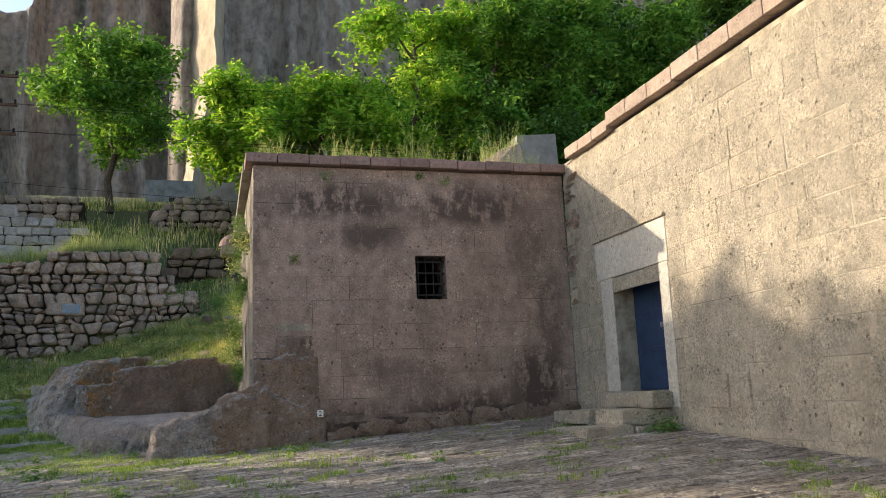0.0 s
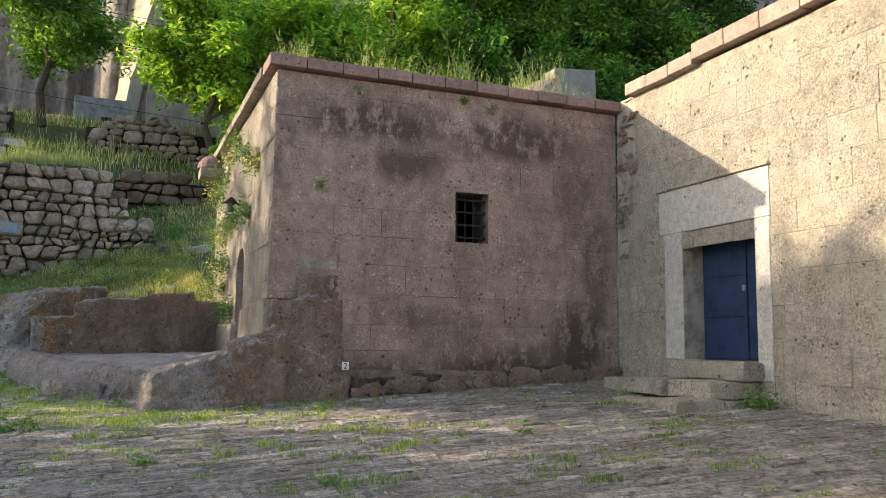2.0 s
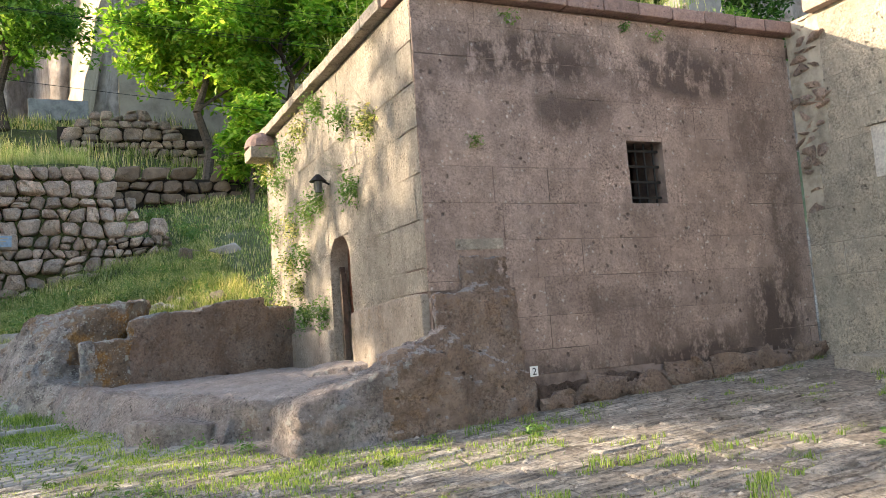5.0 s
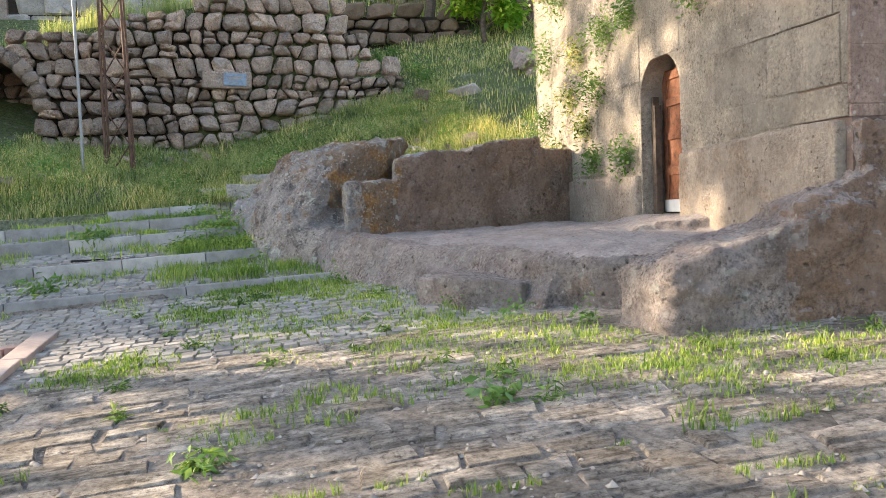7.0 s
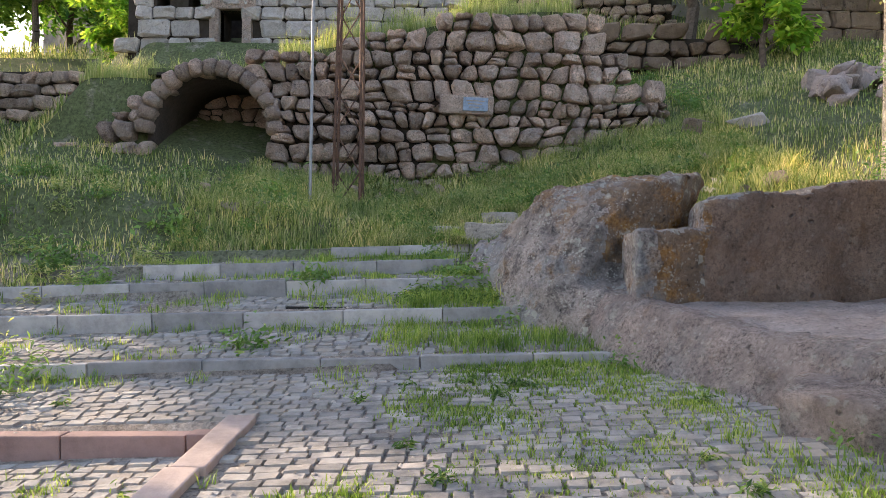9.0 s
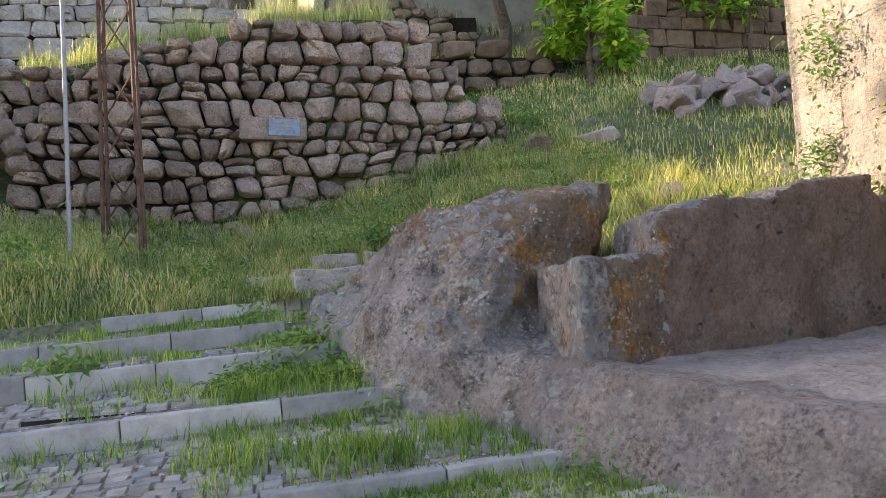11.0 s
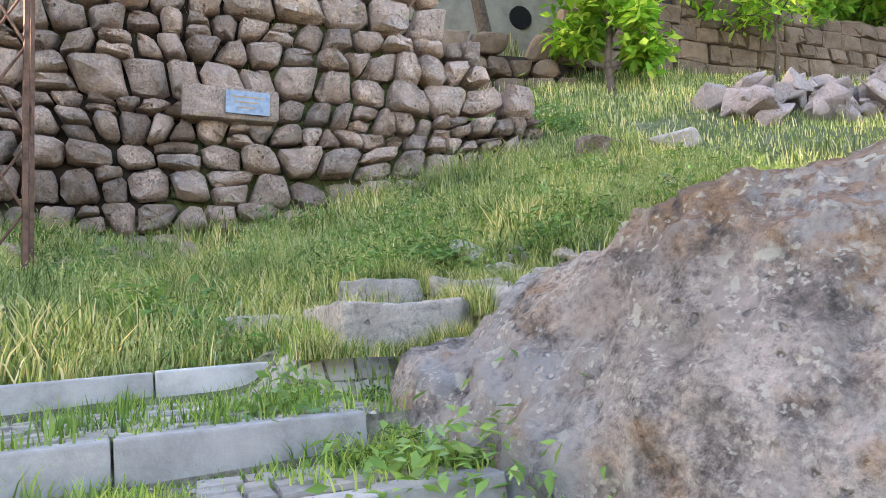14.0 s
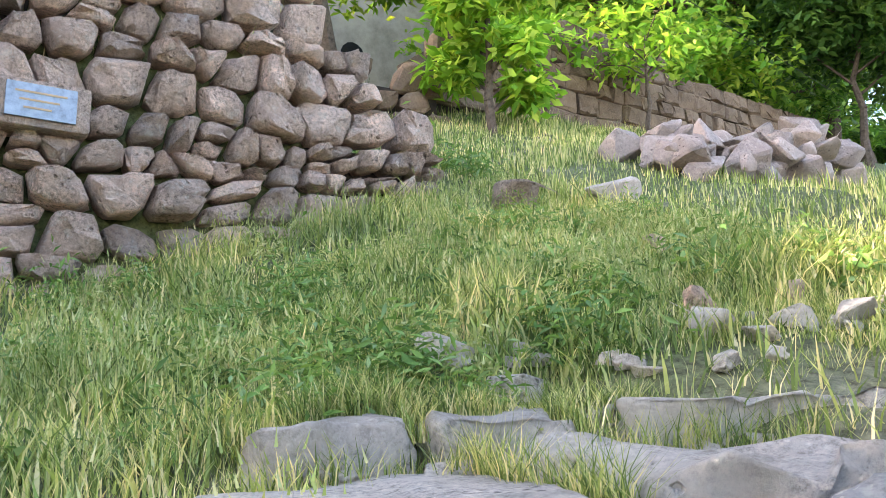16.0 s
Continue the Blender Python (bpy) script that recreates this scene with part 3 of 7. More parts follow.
def coping_run(name, a, b, z, depth, thick, n, mat, label, over=0.14, tilt=0.0):
    """A row of coping stones from a to b, each its own piece."""
    a, b = Vector(a), Vector(b)
    top = empty(name)
    tagged(top, label, "coping", kind="structure")
    d = (b - a) / n
    ang = math.atan2(d.y, d.x)
    for k in range(n):
        bm = bmesh.new()
        box(bm, 0.006, d.length - 0.006, -over, depth, 0, thick, 0.018)
        ob = part("coping_stone", bm, mat, top)
        p = a + d * k
        ob.matrix_world = Matrix.Translation((p.x, p.y, z + rng.uniform(-0.012, 0.012))) @ Matrix.Rotation(ang, 4, "Z") @ Matrix.Rotation(tilt + rng.uniform(-0.01, 0.01), 4, "X")
    return top


coping_run("coping_chapel_front", (CX0 - 0.14, CY0, 0), (CX1 + 0.05, CY0, 0), 5.58, 0.5, 0.17, 11, M_COPING, "red tuff coping stones along the chapel front")
coping_run("coping_chapel_side", (CX0, CY1, 0), (CX0, CY0 + 0.52, 0), 5.58, 0.5, 0.15, 10, M_SIDE, "pale coping stones along the chapel side", 0.16)

# barred window
window = empty("window_1", (WIN[0] + WIN[1]) / 2, CY0 + 0.2, WIN[2])
tagged(window, "small square unglazed window with dark iron bars", "window", kind="structure")
for k in range(4):
    x = WIN[0] + (k + 0.5) * (WIN[1] - WIN[0]) / 4
    bm = rod(bmesh.new(), (x, CY0 + 0.12, WIN[2] - 0.03), (x, CY0 + 0.12, WIN[3] + 0.03), 0.013, seg=6)
    hang(part("bar", bm, M_IRON), window)
for k in range(4):
    z = WIN[2] + (k + 0.5) * (WIN[3] - WIN[2]) / 4
    bm = box(bmesh.new(), WIN[0] - 0.02, WIN[1] + 0.02, CY0 + 0.102, CY0 + 0.118, z - 0.014, z + 0.014)
    hang(part("bar", bm, M_IRON), window)

# panelled wooden door, set deep in the arched doorway
door = empty("door_1", CX0 + 0.3, DY0, DZ0)
tagged(door, "weathered red-brown panelled wooden door set deep in the arch", "door", kind="structure")
DW, DH = 0.86, 1.62
m_door = Matrix.Translation((CX0 + 0.24, DY0 + 0.03, DZ0 + 0.02)) @ Matrix.Rotation(radians(86), 4, "Z")
bm = box(bmesh.new(), 0, DW, -0.022, 0.022, 0, DH, 0.006)
leaf = part("leaf", bm, M_DOORWOOD, door)
pieces = [leaf]
for (a, b, c, d) in [(0.02, 0.12, 0, DH), (DW - 0.12, DW - 0.02, 0, DH)] + [(0.12, DW - 0.12, z, z + 0.10) for z in (0.02, 0.42, 0.82, 1.2, 1.5)]:
    pieces.append(part("rail" if d - c < 0.2 else "stile", box(bmesh.new(), a, b, -0.04, 0.04, c, d - 0.004, 0.008), M_DOORWOOD, door))
pieces.append(part("threshold_patch", box(bmesh.new(), 0.03, DW - 0.03, -0.045, 0.045, 0.0, 0.14, 0.005), M_WHITE, door, "pale kick plate"))
for ob in pieces:
    ob.matrix_parent_inverse = Matrix.Translation(door.location).inverted()
    ob.matrix_basis = m_door
for k in range(2):
    yy = DY1 - 0.05 - 0.05 * k
    hang(part("door_post", box(bmesh.new(), CX0 + 0.12, CX0 + 0.2, yy - 0.025, yy + 0.02, DZ0, DZ0 + 1.35 - 0.1 * k, 0.006), M_BARK, None, "old splintered post"), door)

# bulkhead lamp on the side wall
lamp = empty("wall_lamp", CX0, 17.05, 4.02)
tagged(lamp, "small dark lantern on the chapel side wall", "lamp")
bm = bmesh.new()
rod(bm, (CX0, 17.05, 4.05), (CX0 - 0.16, 17.05, 4.12), 0.014)
hang(part("bracket", bm, M_IRON), lamp)
bm = rod(bmesh.new(), (CX0 - 0.17, 17.05, 4.09), (CX0 - 0.17, 17.05, 4.19), 0.13, 0.03, 12)
hang(part("shade", bm, M_IRON), lamp)
bm = rod(bmesh.new(), (CX0 - 0.17, 17.05, 3.93), (CX0 - 0.17, 17.05, 4.09), 0.05, 0.065, 10)
hang(part("glass", bm, plain_mat("smoked_glass", (0.12, 0.12, 0.11), 0.15)), lamp)

# rounded dome stone and corbel at the back corner of the side wall
DX, DYY = CX0 - 0.2, 20.3
bm = bmesh.new()
ring = []
for k in range(7):
    a = math.pi / 2 * k / 6
    ring.append([bm.verts.new((DX + 0.31 * math.cos(a) * math.cos(q * math.pi / 9), DYY + 0.31 * math.cos(a) * math.sin(q * math.pi / 9), 5.34 + 0.30 * math.sin(a))) for q in range(18)] if k < 6 else [bm.verts.new((DX, DYY, 5.64))])
for a, b in zip(ring[:-2], ring[1:-1]):
    for q in range(18):
        bm.faces.new((a[q], a[(q + 1) % 18], b[(q + 1) % 18], b[q]))
for q in range(18):
    bm.faces.new((ring[-2][q], ring[-2][(q + 1) % 18], ring[-1][0]))
bm.faces.new(ring[0][::-1])
dome = empty("dome_finial", DX, DYY, 5.1)
tagged(dome, "rounded reddish stone cap on a corbel at the wall end", "stone cap")
hang(part("cap", bm, M_COPING), dome)
hang(part("corbel", box(bmesh.new(), DX - 0.26, CX0 - 0.002, DYY - 0.28, DYY + 0.28, 5.12, 5.338, 0.03), M_SIDE), dome)

# number plate on the rock beside the wall
plate = part("number_plate", box(bmesh.new(), 1.68, 1.78, 13.54, 13.552, 1.25, 1.36, 0.004), M_WHITE)
tagged(plate, "small white enamel plate with the number 2", "sign")
cu = bpy.data.curves.new("digit", "FONT")
cu.body, cu.size, cu.extrude, cu.align_x = "2", 0.11, 0.001, "CENTER"
tx = new("digit_text", cu)
dg = bpy.context.evaluated_depsgraph_get()
me = bpy.data.meshes.new_from_object(tx.evaluated_get(dg))
bpy.data.objects.remove(tx)
me.materials.clear()
me.materials.append(M_BLACK)
digit = new("digit", me)
digit.matrix_world = Matrix.Translation((1.73, 13.538, 1.268)) @ Matrix.Rotation(radians(90), 4, "X")
digit.parent = plate
digit["label"] = "black number 2"

# ---- the hall on the right ----
HX, HY1, HY0 = 6.45, 13.78, -6.0
HD = (10.65, 12.12, 1.45, 3.33)
bm = bmesh.new()
h0, h1 = HX + 0.003, HX + 0.8
box(bm, h0, h1, HY0, HD[0], -0.8, 5.76)
box(bm, h0, h1, HD[1], HY1, -0.8, 5.76)
box(bm, h0, h1, HD[0], HD[1], -0.8, HD[2])
box(bm, h0, h1, HD[0], HD[1], HD[3], 5.76)
wall_hall = part("wall_hall", bm, M_LIME)
tagged(wall_hall, "sunlit cream tuff ashlar wall of the long hall", "wall", kind="structure")
bm = bmesh.new()
box(bm, h1, 13.5, HY0, HY0 + 0.7, -0.8, 5.76)
box(bm, h1, 13.5, HY1 - 0.7, HY1, -0.8, 5.76)
box(bm, 12.8, 13.5, HY0 + 0.7, HY1 - 0.7, -0.8, 5.76)
tagged(part("wall_hall_far", bm, M_HALL), "cream tuff end and back walls of the hall", "wall", kind="structure")
HC = [0.46, 0.44, 0.47, 0.42, 0.44, 0.46, 0.42, 0.44, 0.45, 0.42, 0.44, 0.45]
LINT = (10.36, 12.66, 3.33, 4.0)
ashlar(wall_hall, (HX + 0.003, HY1, 0.38), (0, -1), HY1 - 3.0, HC, 0.4, 1.15, 0.009, 0.006, M_HALL, rng,
       holes=[(HY1 - 12.55, HY1 - 10.38, 1.2, 3.33), (HY1 - LINT[1], HY1 - LINT[0], LINT[2], LINT[3]), (-0.1, 0.52, 3.9, 5.8), (-0.1, 0.3, 3.1, 3.9)], upper=lambda u: 5.75, uneven=0.004)
# projecting footing blocks
foot = [(9.7, 9.2, 1.2, 1.62), (9.15, 8.75, 1.2, 1.64)]
for (ya, yb, za, zb) in foot:
    ob = part("footing_block", box(bmesh.new(), HX - 0.035, HX + 0.01, yb, ya, za, zb, 0.02), M_HALL, wall_hall)

# pale sliver of stone in the chapel front, above the rock
part("ashlar_block", box(bmesh.new(), 1.02, 1.62, CY0 - 0.012, CY0 + 0.004, 2.68, 2.80, 0.006), M_SIDE, wall_front)

# doorway stones
doorway = empty("doorway_stones", HX, 11.4, 1.45)
tagged(doorway, "pale dressed stone lintel and jambs round the blue door", "door frame", kind="structure")
hang(part("lintel", box(bmesh.new(), HX - 0.012, HX + 0.4, LINT[0] + 0.004, LINT[1] - 0.004, LINT[2] + 0.004, LINT[3] - 0.004, 0.01), M_DRESSED), doorway)
hang(part("drip_moulding", box(bmesh.new(), HX - 0.05, HX + 0.02, LINT[0] - 0.02, LINT[1] + 0.05, LINT[3] + 0.002, LINT[3] + 0.05, 0.01), M_HALL), doorway)
hang(part("jamb", box(bmesh.new(), HX - 0.01, HX + 0.4, HD[1] + 0.002, 12.54, 1.2, 3.328, 0.01), M_DRESSED), doorway)
hang(part("jamb", box(bmesh.new(), HX - 0.01, HX + 0.4, 10.385, HD[0] - 0.002, 1.2, 3.328, 0.01), M_DRESSED), doorway)

# blue double door
door2 = empty("door_2", HX + 0.42, 11.38, HD[2])
tagged(door2, "closed blue painted double-leaf steel door", "door", kind="structure")
ymid = 11.22
for (a, b) in ((HD[0] + 0.01, ymid - 0.006), (ymid + 0.006, HD[1] - 0.01)):
    lf = hang(part("leaf", box(bmesh.new(), HX + 0.36, HX + 0.40, a, b, HD[2] + 0.01, HD[3] - 0.01, 0.004), M_BLUE), door2)
    for z in (HD[2] + 0.05, HD[2] + 0.62, HD[2] + 1.2, HD[3] - 0.12):
        r = part("rail", box(bmesh.new(), HX + 0.345, HX + 0.359, a + 0.02, b - 0.02, z, z + 0.07, 0.003), M_BLUE, lf)
hang(part("meeting_strip", box(bmesh.new(), HX + 0.33, HX + 0.358, ymid - 0.03, ymid + 0.03, HD[2] + 0.01, HD[3] - 0.01, 0.004), M_BLUE), door2)
hang(part("lock", box(bmesh.new(), HX + 0.30, HX + 0.33, ymid - 0.03, ymid + 0.03, 2.42, 2.50, 0.008), M_GALV, None, "small steel padlock"), door2)

# three worn steps before it
steps = empty("door_steps", 5.7, 11.6, 0.85)
tagged(steps, "three worn stone steps before the blue door", "steps", kind="structure")


def step_stone(x0, x1, y0, y1, za, zb, seed):
    bm = box(bmesh.new(), x0, x1, y0, y1, za, zb, 0.03)
    bmesh.ops.subdivide_edges(bm, edges=bm.edges[:], cuts=3, use_grid_fill=True)
    for v in bm.verts:
        n = noise.noise_vector(v.co * 3.1 + Vector((seed, 0, 0)))
        v.co += n * 0.035 + noise.noise_vector(v.co * 11.0) * 0.015
    hang(part("step_stone", bm, M_HALL), steps)


for k, (x0, x1, y0, y1, za, zb) in enumerate([
        (6.10, 6.44, 10.55, 12.25, 1.20, 1.45), (5.62, 6.44, 10.62, 11.45, 0.98, 1.20), (5.50, 6.44, 11.46, 12.2, 0.98, 1.19), (5.55, 6.44, 12.21, 12.9, 0.96, 1.17),
        (5.02, 5.75, 10.50, 11.1, 0.70, 0.99), (5.76, 6.44, 10.45, 11.1, 0.70, 0.975), (5.0, 5.8, 11.11, 11.9, 0.68, 0.95), (5.1, 5.8, 11.91, 12.6, 0.68, 0.93), (5.2, 6.44, 12.61, 13.4, 0.70, 0.94)]):
    step_stone(x0, x1, y0, y1, za, zb, k * 7.3)

coping_run("coping_hall_a", (HX, 13.34, 0), (HX, 11.66, 0), 5.74, 0.5, 0.20, 3, M_CORNICE, "reddish coping stones on the hall wall", 0.14)
coping_run("coping_hall_b", (HX, 11.64, 0), (HX, HY0, 0), 5.80, 0.6, 0.24, 26, M_CORNICE, "reddish cornice stones along the hall roof", 0.16)
# low vaulted stone roof
bm = bmesh.new()
prof = [(HX + 0.35 + 6.3 * k / 24, 5.95 + 1.3 * max(0.0, math.sin(math.pi * k / 24)) ** 0.6) for k in range(25)]
rings = []
for yy, s in ((12.7, 0.2), (12.6, 0.6), (12.35, 0.88), (11.9, 1.0), (HY0, 1.0)):
    rings.append([bm.verts.new((x, yy, 5.95 + (z - 5.95) * s)) for x, z in prof])
for a, b in zip(rings, rings[1:]):
    for k in range(24):
        bm.faces.new((a[k], a[k + 1], b[k + 1], b[k]))
bmesh.ops.recalc_face_normals(bm, faces=bm.faces[:])
roof_hall = part("roof_hall", bm, M_CORNICE, smooth=True)
so = roof_hall.modifiers.new("thick", "SOLIDIFY")
so.thickness = 0.2
tagged(roof_hall, "low rounded stone roof of the hall", "roof", kind="structure")


# ---- living rock with the carved bench ----
rock = empty("carved_rock_bench", -1.5, 17.5, 0.8)
tagged(rock, "lichen-spotted living rock carved into a bench and platform", "rock")


def rock_part(name, hulls, mats, pick, label, voxel=0.04, big=0.16, small=0.055):
    """Hulls melted into one lump, roughened at two scales; pick() chooses the surface of each facet."""
    bm = bmesh.new()
    for pts in hulls:
        hull(bm, pts)
    ob = part(name, bm, mats[0])
    mods = ob.modifiers
    r = mods.new("voxel", "REMESH")
    r.mode, r.voxel_size = "VOXEL", voxel
    s = mods.new("soft", "SMOOTH")
    s.factor, s.iterations = 0.5, 3
    for nm, size, strength, depth in (("lumps", 0.7, big, 3), ("grit", 0.13, small, 4)):
        tex = bpy.data.textures.new(nm, "CLOUDS")
        tex.noise_scale, tex.noise_depth = size, depth
        d = mods.new(nm, "DISPLACE")
        d.texture, d.texture_coords, d.strength, d.mid_level = tex, "GLOBAL", strength, 0.5
    me = bpy.data.meshes.new_from_object(ob.evaluated_get(bpy.context.evaluated_depsgraph_get()))
    old = ob.data
    ob.modifiers.clear()
    ob.data = me
    bpy.data.meshes.remove(old)
    me.materials.clear()
    for m in mats:
        me.materials.append(m)
    for p in me.polygons:
        p.use_smooth = True
        p.material_index = pick(p.center, p.normal)
    ob["label"] = label
    return hang(ob, rock)


def prism(poly, zb, zt):
    zt = zt if isinstance(zt, (list, tuple)) else [zt] * len(poly)
    return [(x, y, zb) for x, y in poly] + [(x, y, z) for (x, y), z in zip(poly, zt)]


def ragged(c):
    return 0.12 * noise.noise(c * 3.0) + 0.05 * noise.noise(c * 11.0)


rock_part("platform", [
    prism([(-2.5, 18.2), (-2.2, 17.5), (-1.7, 16.3), (-1.3, 15.3), (-0.6, 14.6), (0.72, 14.0), (0.72, 19.6), (-2.3, 18.8)], 0.3, [1.30, 1.24, 1.20, 1.17, 1.24, 1.34, 1.42, 1.36]),
    prism([(0.0, 16.0), (0.72, 15.6), (0.72, 17.6), (0.25, 17.4)], 0.8, [1.42, 1.50, 1.50, 1.40]),
    [(-2.95, 18.1, 0.6), (-2.5, 17.2, 0.75), (-1.95, 16.2, 0.65), (-1.4, 15.0, 0.6), (-2.6, 18.2, 1.30), (-2.25, 17.5, 1.2), (-1.6, 16.2, 1.12), (-1.2, 15.2, 1.1), (-0.5, 16.5, 0.6), (-0.5, 16.5, 1.2), (-3.3, 18.9, 0.9), (-2.9, 18.8, 1.45)],
], (M_ROCKGREY, M_ROCKFLOOR), lambda c, n: int(n.z > 0.75 and c.x + 0.42 * (c.y - 14) > -0.55 + ragged(c)), "trodden rock platform", big=0.12, small=0.06)
rock_part("bench_back", [
    prism([(-1.55, 18.75), (0.72, 19.42), (0.72, 20.5), (-1.4, 19.9)], 0.9, [2.40, 2.44, 2.44, 2.44]),
    prism([(-0.9, 18.95), (0.15, 19.24), (0.1, 20.2), (-0.9, 19.9)], 0.9, [2.48, 2.60, 2.5, 2.46]),
    prism([(-2.02, 18.62), (-1.45, 18.78), (-1.35, 19.8), (-1.9, 19.6)], 0.9, [2.30, 2.40, 2.4, 2.3]),
    prism([(-2.68, 18.34), (-1.8, 18.66), (-1.9, 19.7), (-2.64, 19.3)], 0.9, [2.02, 2.06, 1.98, 2.0]),
], (M_ROCK, M_ROCKBROWN, M_ROCKORANGE), lambda c, n: (2 if c.x < -2.0 + ragged(c) else 1) if (n.y < -0.45 and n.z < 0.6 and c.x > -2.5 + ragged(c)) else 0, "tall carved bench back of brown rock", voxel=0.032, big=0.11, small=0.07)
rock_part("boulder", [
    [(-2.45, 19.36, 0.8), (-3.45, 18.9, 0.8), (-4.0, 20.2, 1.0), (-4.35, 21.2, 1.3), (-3.7, 22.2, 1.5), (-1.5, 21.2, 1.5),
     (-2.40, 19.42, 2.50), (-2.95, 19.80, 2.56), (-3.3, 20.2, 2.45), (-3.65, 20.7, 2.15), (-3.5, 21.4, 2.2), (-1.55, 20.4, 2.68), (-1.85, 19.68, 2.68), (-1.45, 21.0, 2.66), (-2.9, 19.2, 2.05), (-3.75, 20.0, 1.75)],
    [(-3.0, 18.3, 0.7), (-3.75, 19.3, 0.95), (-4.15, 20.4, 1.2), (-2.7, 18.6, 1.35), (-3.3, 19.2, 1.55), (-2.5, 19.4, 1.7), (-3.7, 20.3, 1.65), (-2.4, 18.5, 0.7)],
    [(-4.2, 20.9, 1.2), (-4.2, 21.6, 1.3), (-3.4, 20.7, 1.2), (-3.3, 21.9, 1.3), (-4.1, 21.0, 1.80), (-4.05, 21.5, 1.87), (-3.4, 20.8, 1.9), (-3.3, 21.8, 2.0)],
], (M_ROCK, M_ROCKORANGE, M_ROCKBROWN), lambda c, n: 1 if (c.x > -2.85 + 2 * ragged(c) and c.z > 1.75 + ragged(c) and n.y < -0.1) else (2 if n.z > 0.7 and c.z > 2.3 + ragged(c) else 0), "grey boulder with white and orange lichen", voxel=0.032, big=0.22, small=0.12)
rock_part("front_rock", [
    [(-0.88, 13.72, 0.5), (-1.05, 14.3, 0.5), (0.9, 13.56, 0.5), (0.9, 14.5, 0.5), (-0.80, 13.82, 1.18), (-0.95, 14.45, 1.16), (0.0, 13.66, 1.44), (0.0, 14.35, 1.44), (0.9, 13.6, 1.75), (0.9, 14.2, 1.75)],
    [(0.0, 13.66, 0.5), (0.1, 14.35, 0.5), (0.1, 13.68, 1.62), (0.15, 14.25, 1.62), (0.45, 13.66, 1.70), (0.45, 14.1, 1.66), (0.75, 13.66, 1.85), (0.75, 14.1, 1.75), (1.7, 13.70, 0.5), (1.7, 14.1, 0.5)],
    [(0.70, 13.72, 0.5), (0.70, 14.2, 0.5), (0.70, 13.72, 2.22), (0.72, 14.2, 2.22), (1.72, 13.74, 2.22), (1.72, 14.2, 2.22), (1.80, 13.72, 0.5), (1.80, 14.2, 0.5)],
    prism([(0.9, 13.62), (1.86, 13.70), (1.86, 14.2), (0.9, 14.2)], 0.4, [1.65, 1.25, 1.3, 1.65]),
    prism([(1.05, 13.775), (1.66, 13.78), (1.70, 14.2), (1.05, 14.2)], 0.4, [2.62, 2.60, 2.7, 2.7]),
], (M_ROCKGREY, M_ROCKBROWN), lambda c, n: int(c.x > 0.15 + 3 * ragged(c) and n.y < -0.3 and n.z < 0.5), "brown rock outcrop under the chapel corner", voxel=0.032, big=0.17, small=0.11)
rock_part("rock_face", [
    prism([(0.60, 13.88), (0.58, 15.2), (0.61, 16.30), (0.95, 16.30), (0.95, 13.88)], 1.1, [2.24, 2.20, 2.14, 2.2, 2.2]),
    prism([(0.60, 17.28), (0.60, 19.5), (0.95, 19.5), (0.95, 17.28)], 1.1, [1.96, 1.98, 1.98, 1.96]),
], (M_SIDEROCK,), lambda c, n: 0, "smooth cut rock under the chapel side wall", voxel=0.03, big=0.06, small=0.025)
rock_part("footing", [
    prism([(1.7, 13.74), (6.42, 13.76), (6.42, 14.2), (1.7, 14.2)], 0.3, 1.16),
], (M_FOOTING,), lambda c, n: 0, "crumbling rock footing of the chapel wall", voxel=0.03, big=0.16, small=0.12)
r = random.Random(90)
for k in range(44):
    # broken lumps where the footing has weathered away
    x, q = 1.95 + 4.35 * (k + r.random()) / 44, r.uniform(0.09, 0.25)
    bm = hull(bmesh.new(), [(x + q * r.uniform(-1.1, 1.1), 13.69 + q * r.uniform(-0.7, 0.5), paved(x, 13.6) + 0.03 + q * r.uniform(-0.6, 1.2)) for _ in range(12)])
    bmesh.ops.triangulate(bm, faces=bm.faces[:])
    bmesh.ops.subdivide_edges(bm, edges=bm.edges[:], cuts=1)
    for v in bm.verts:
        v.co += noise.noise_vector(v.co * 9.0) * 0.025
    hang(part("footing_lump", bm, M_ROCKBROWN), rock)
rock_part("stub", [prism([(-2.3, 16.0), (-1.95, 15.55), (-1.45, 15.3), (-1.0, 15.6), (-1.3, 16.5), (-1.9, 16.6)], 0.3, [1.02, 1.04, 1.0, 1.0, 1.06, 1.08])], (M_ROCKGREY,), lambda c, n: 0, "low broken stub of rock", voxel=0.035, big=0.12, small=0.05)

# ---- kerbs of the stepped path ----
def kerb_run(name, x0, x1, fy, fz, thick, drop, length, mat, label, seed):
    r = random.Random(seed)
    top = empty(name)
    tagged(top, label, "kerb", kind="structure")
    x = x0
    while x < x1 - 0.15:
        w = min(length * r.uniform(0.9, 1.1), x1 - x)
        bm = box(bmesh.new(), 0.004, w - 0.004, 0, thick, -drop, 0, 0.012)
        ob = part("kerb_stone", bm, mat, top)
        ob.matrix_world = Matrix.Translation((x, fy(x), fz(x) + r.uniform(-0.008, 0.008))) @ Matrix.Rotation(math.atan2(fy(x + w) - fy(x), w) + r.uniform(-0.012, 0.012), 4, "Z") @ Matrix.Rotation(-math.atan2(fz(x + w) - fz(x), w), 4, "Y")
        x += w
    return top


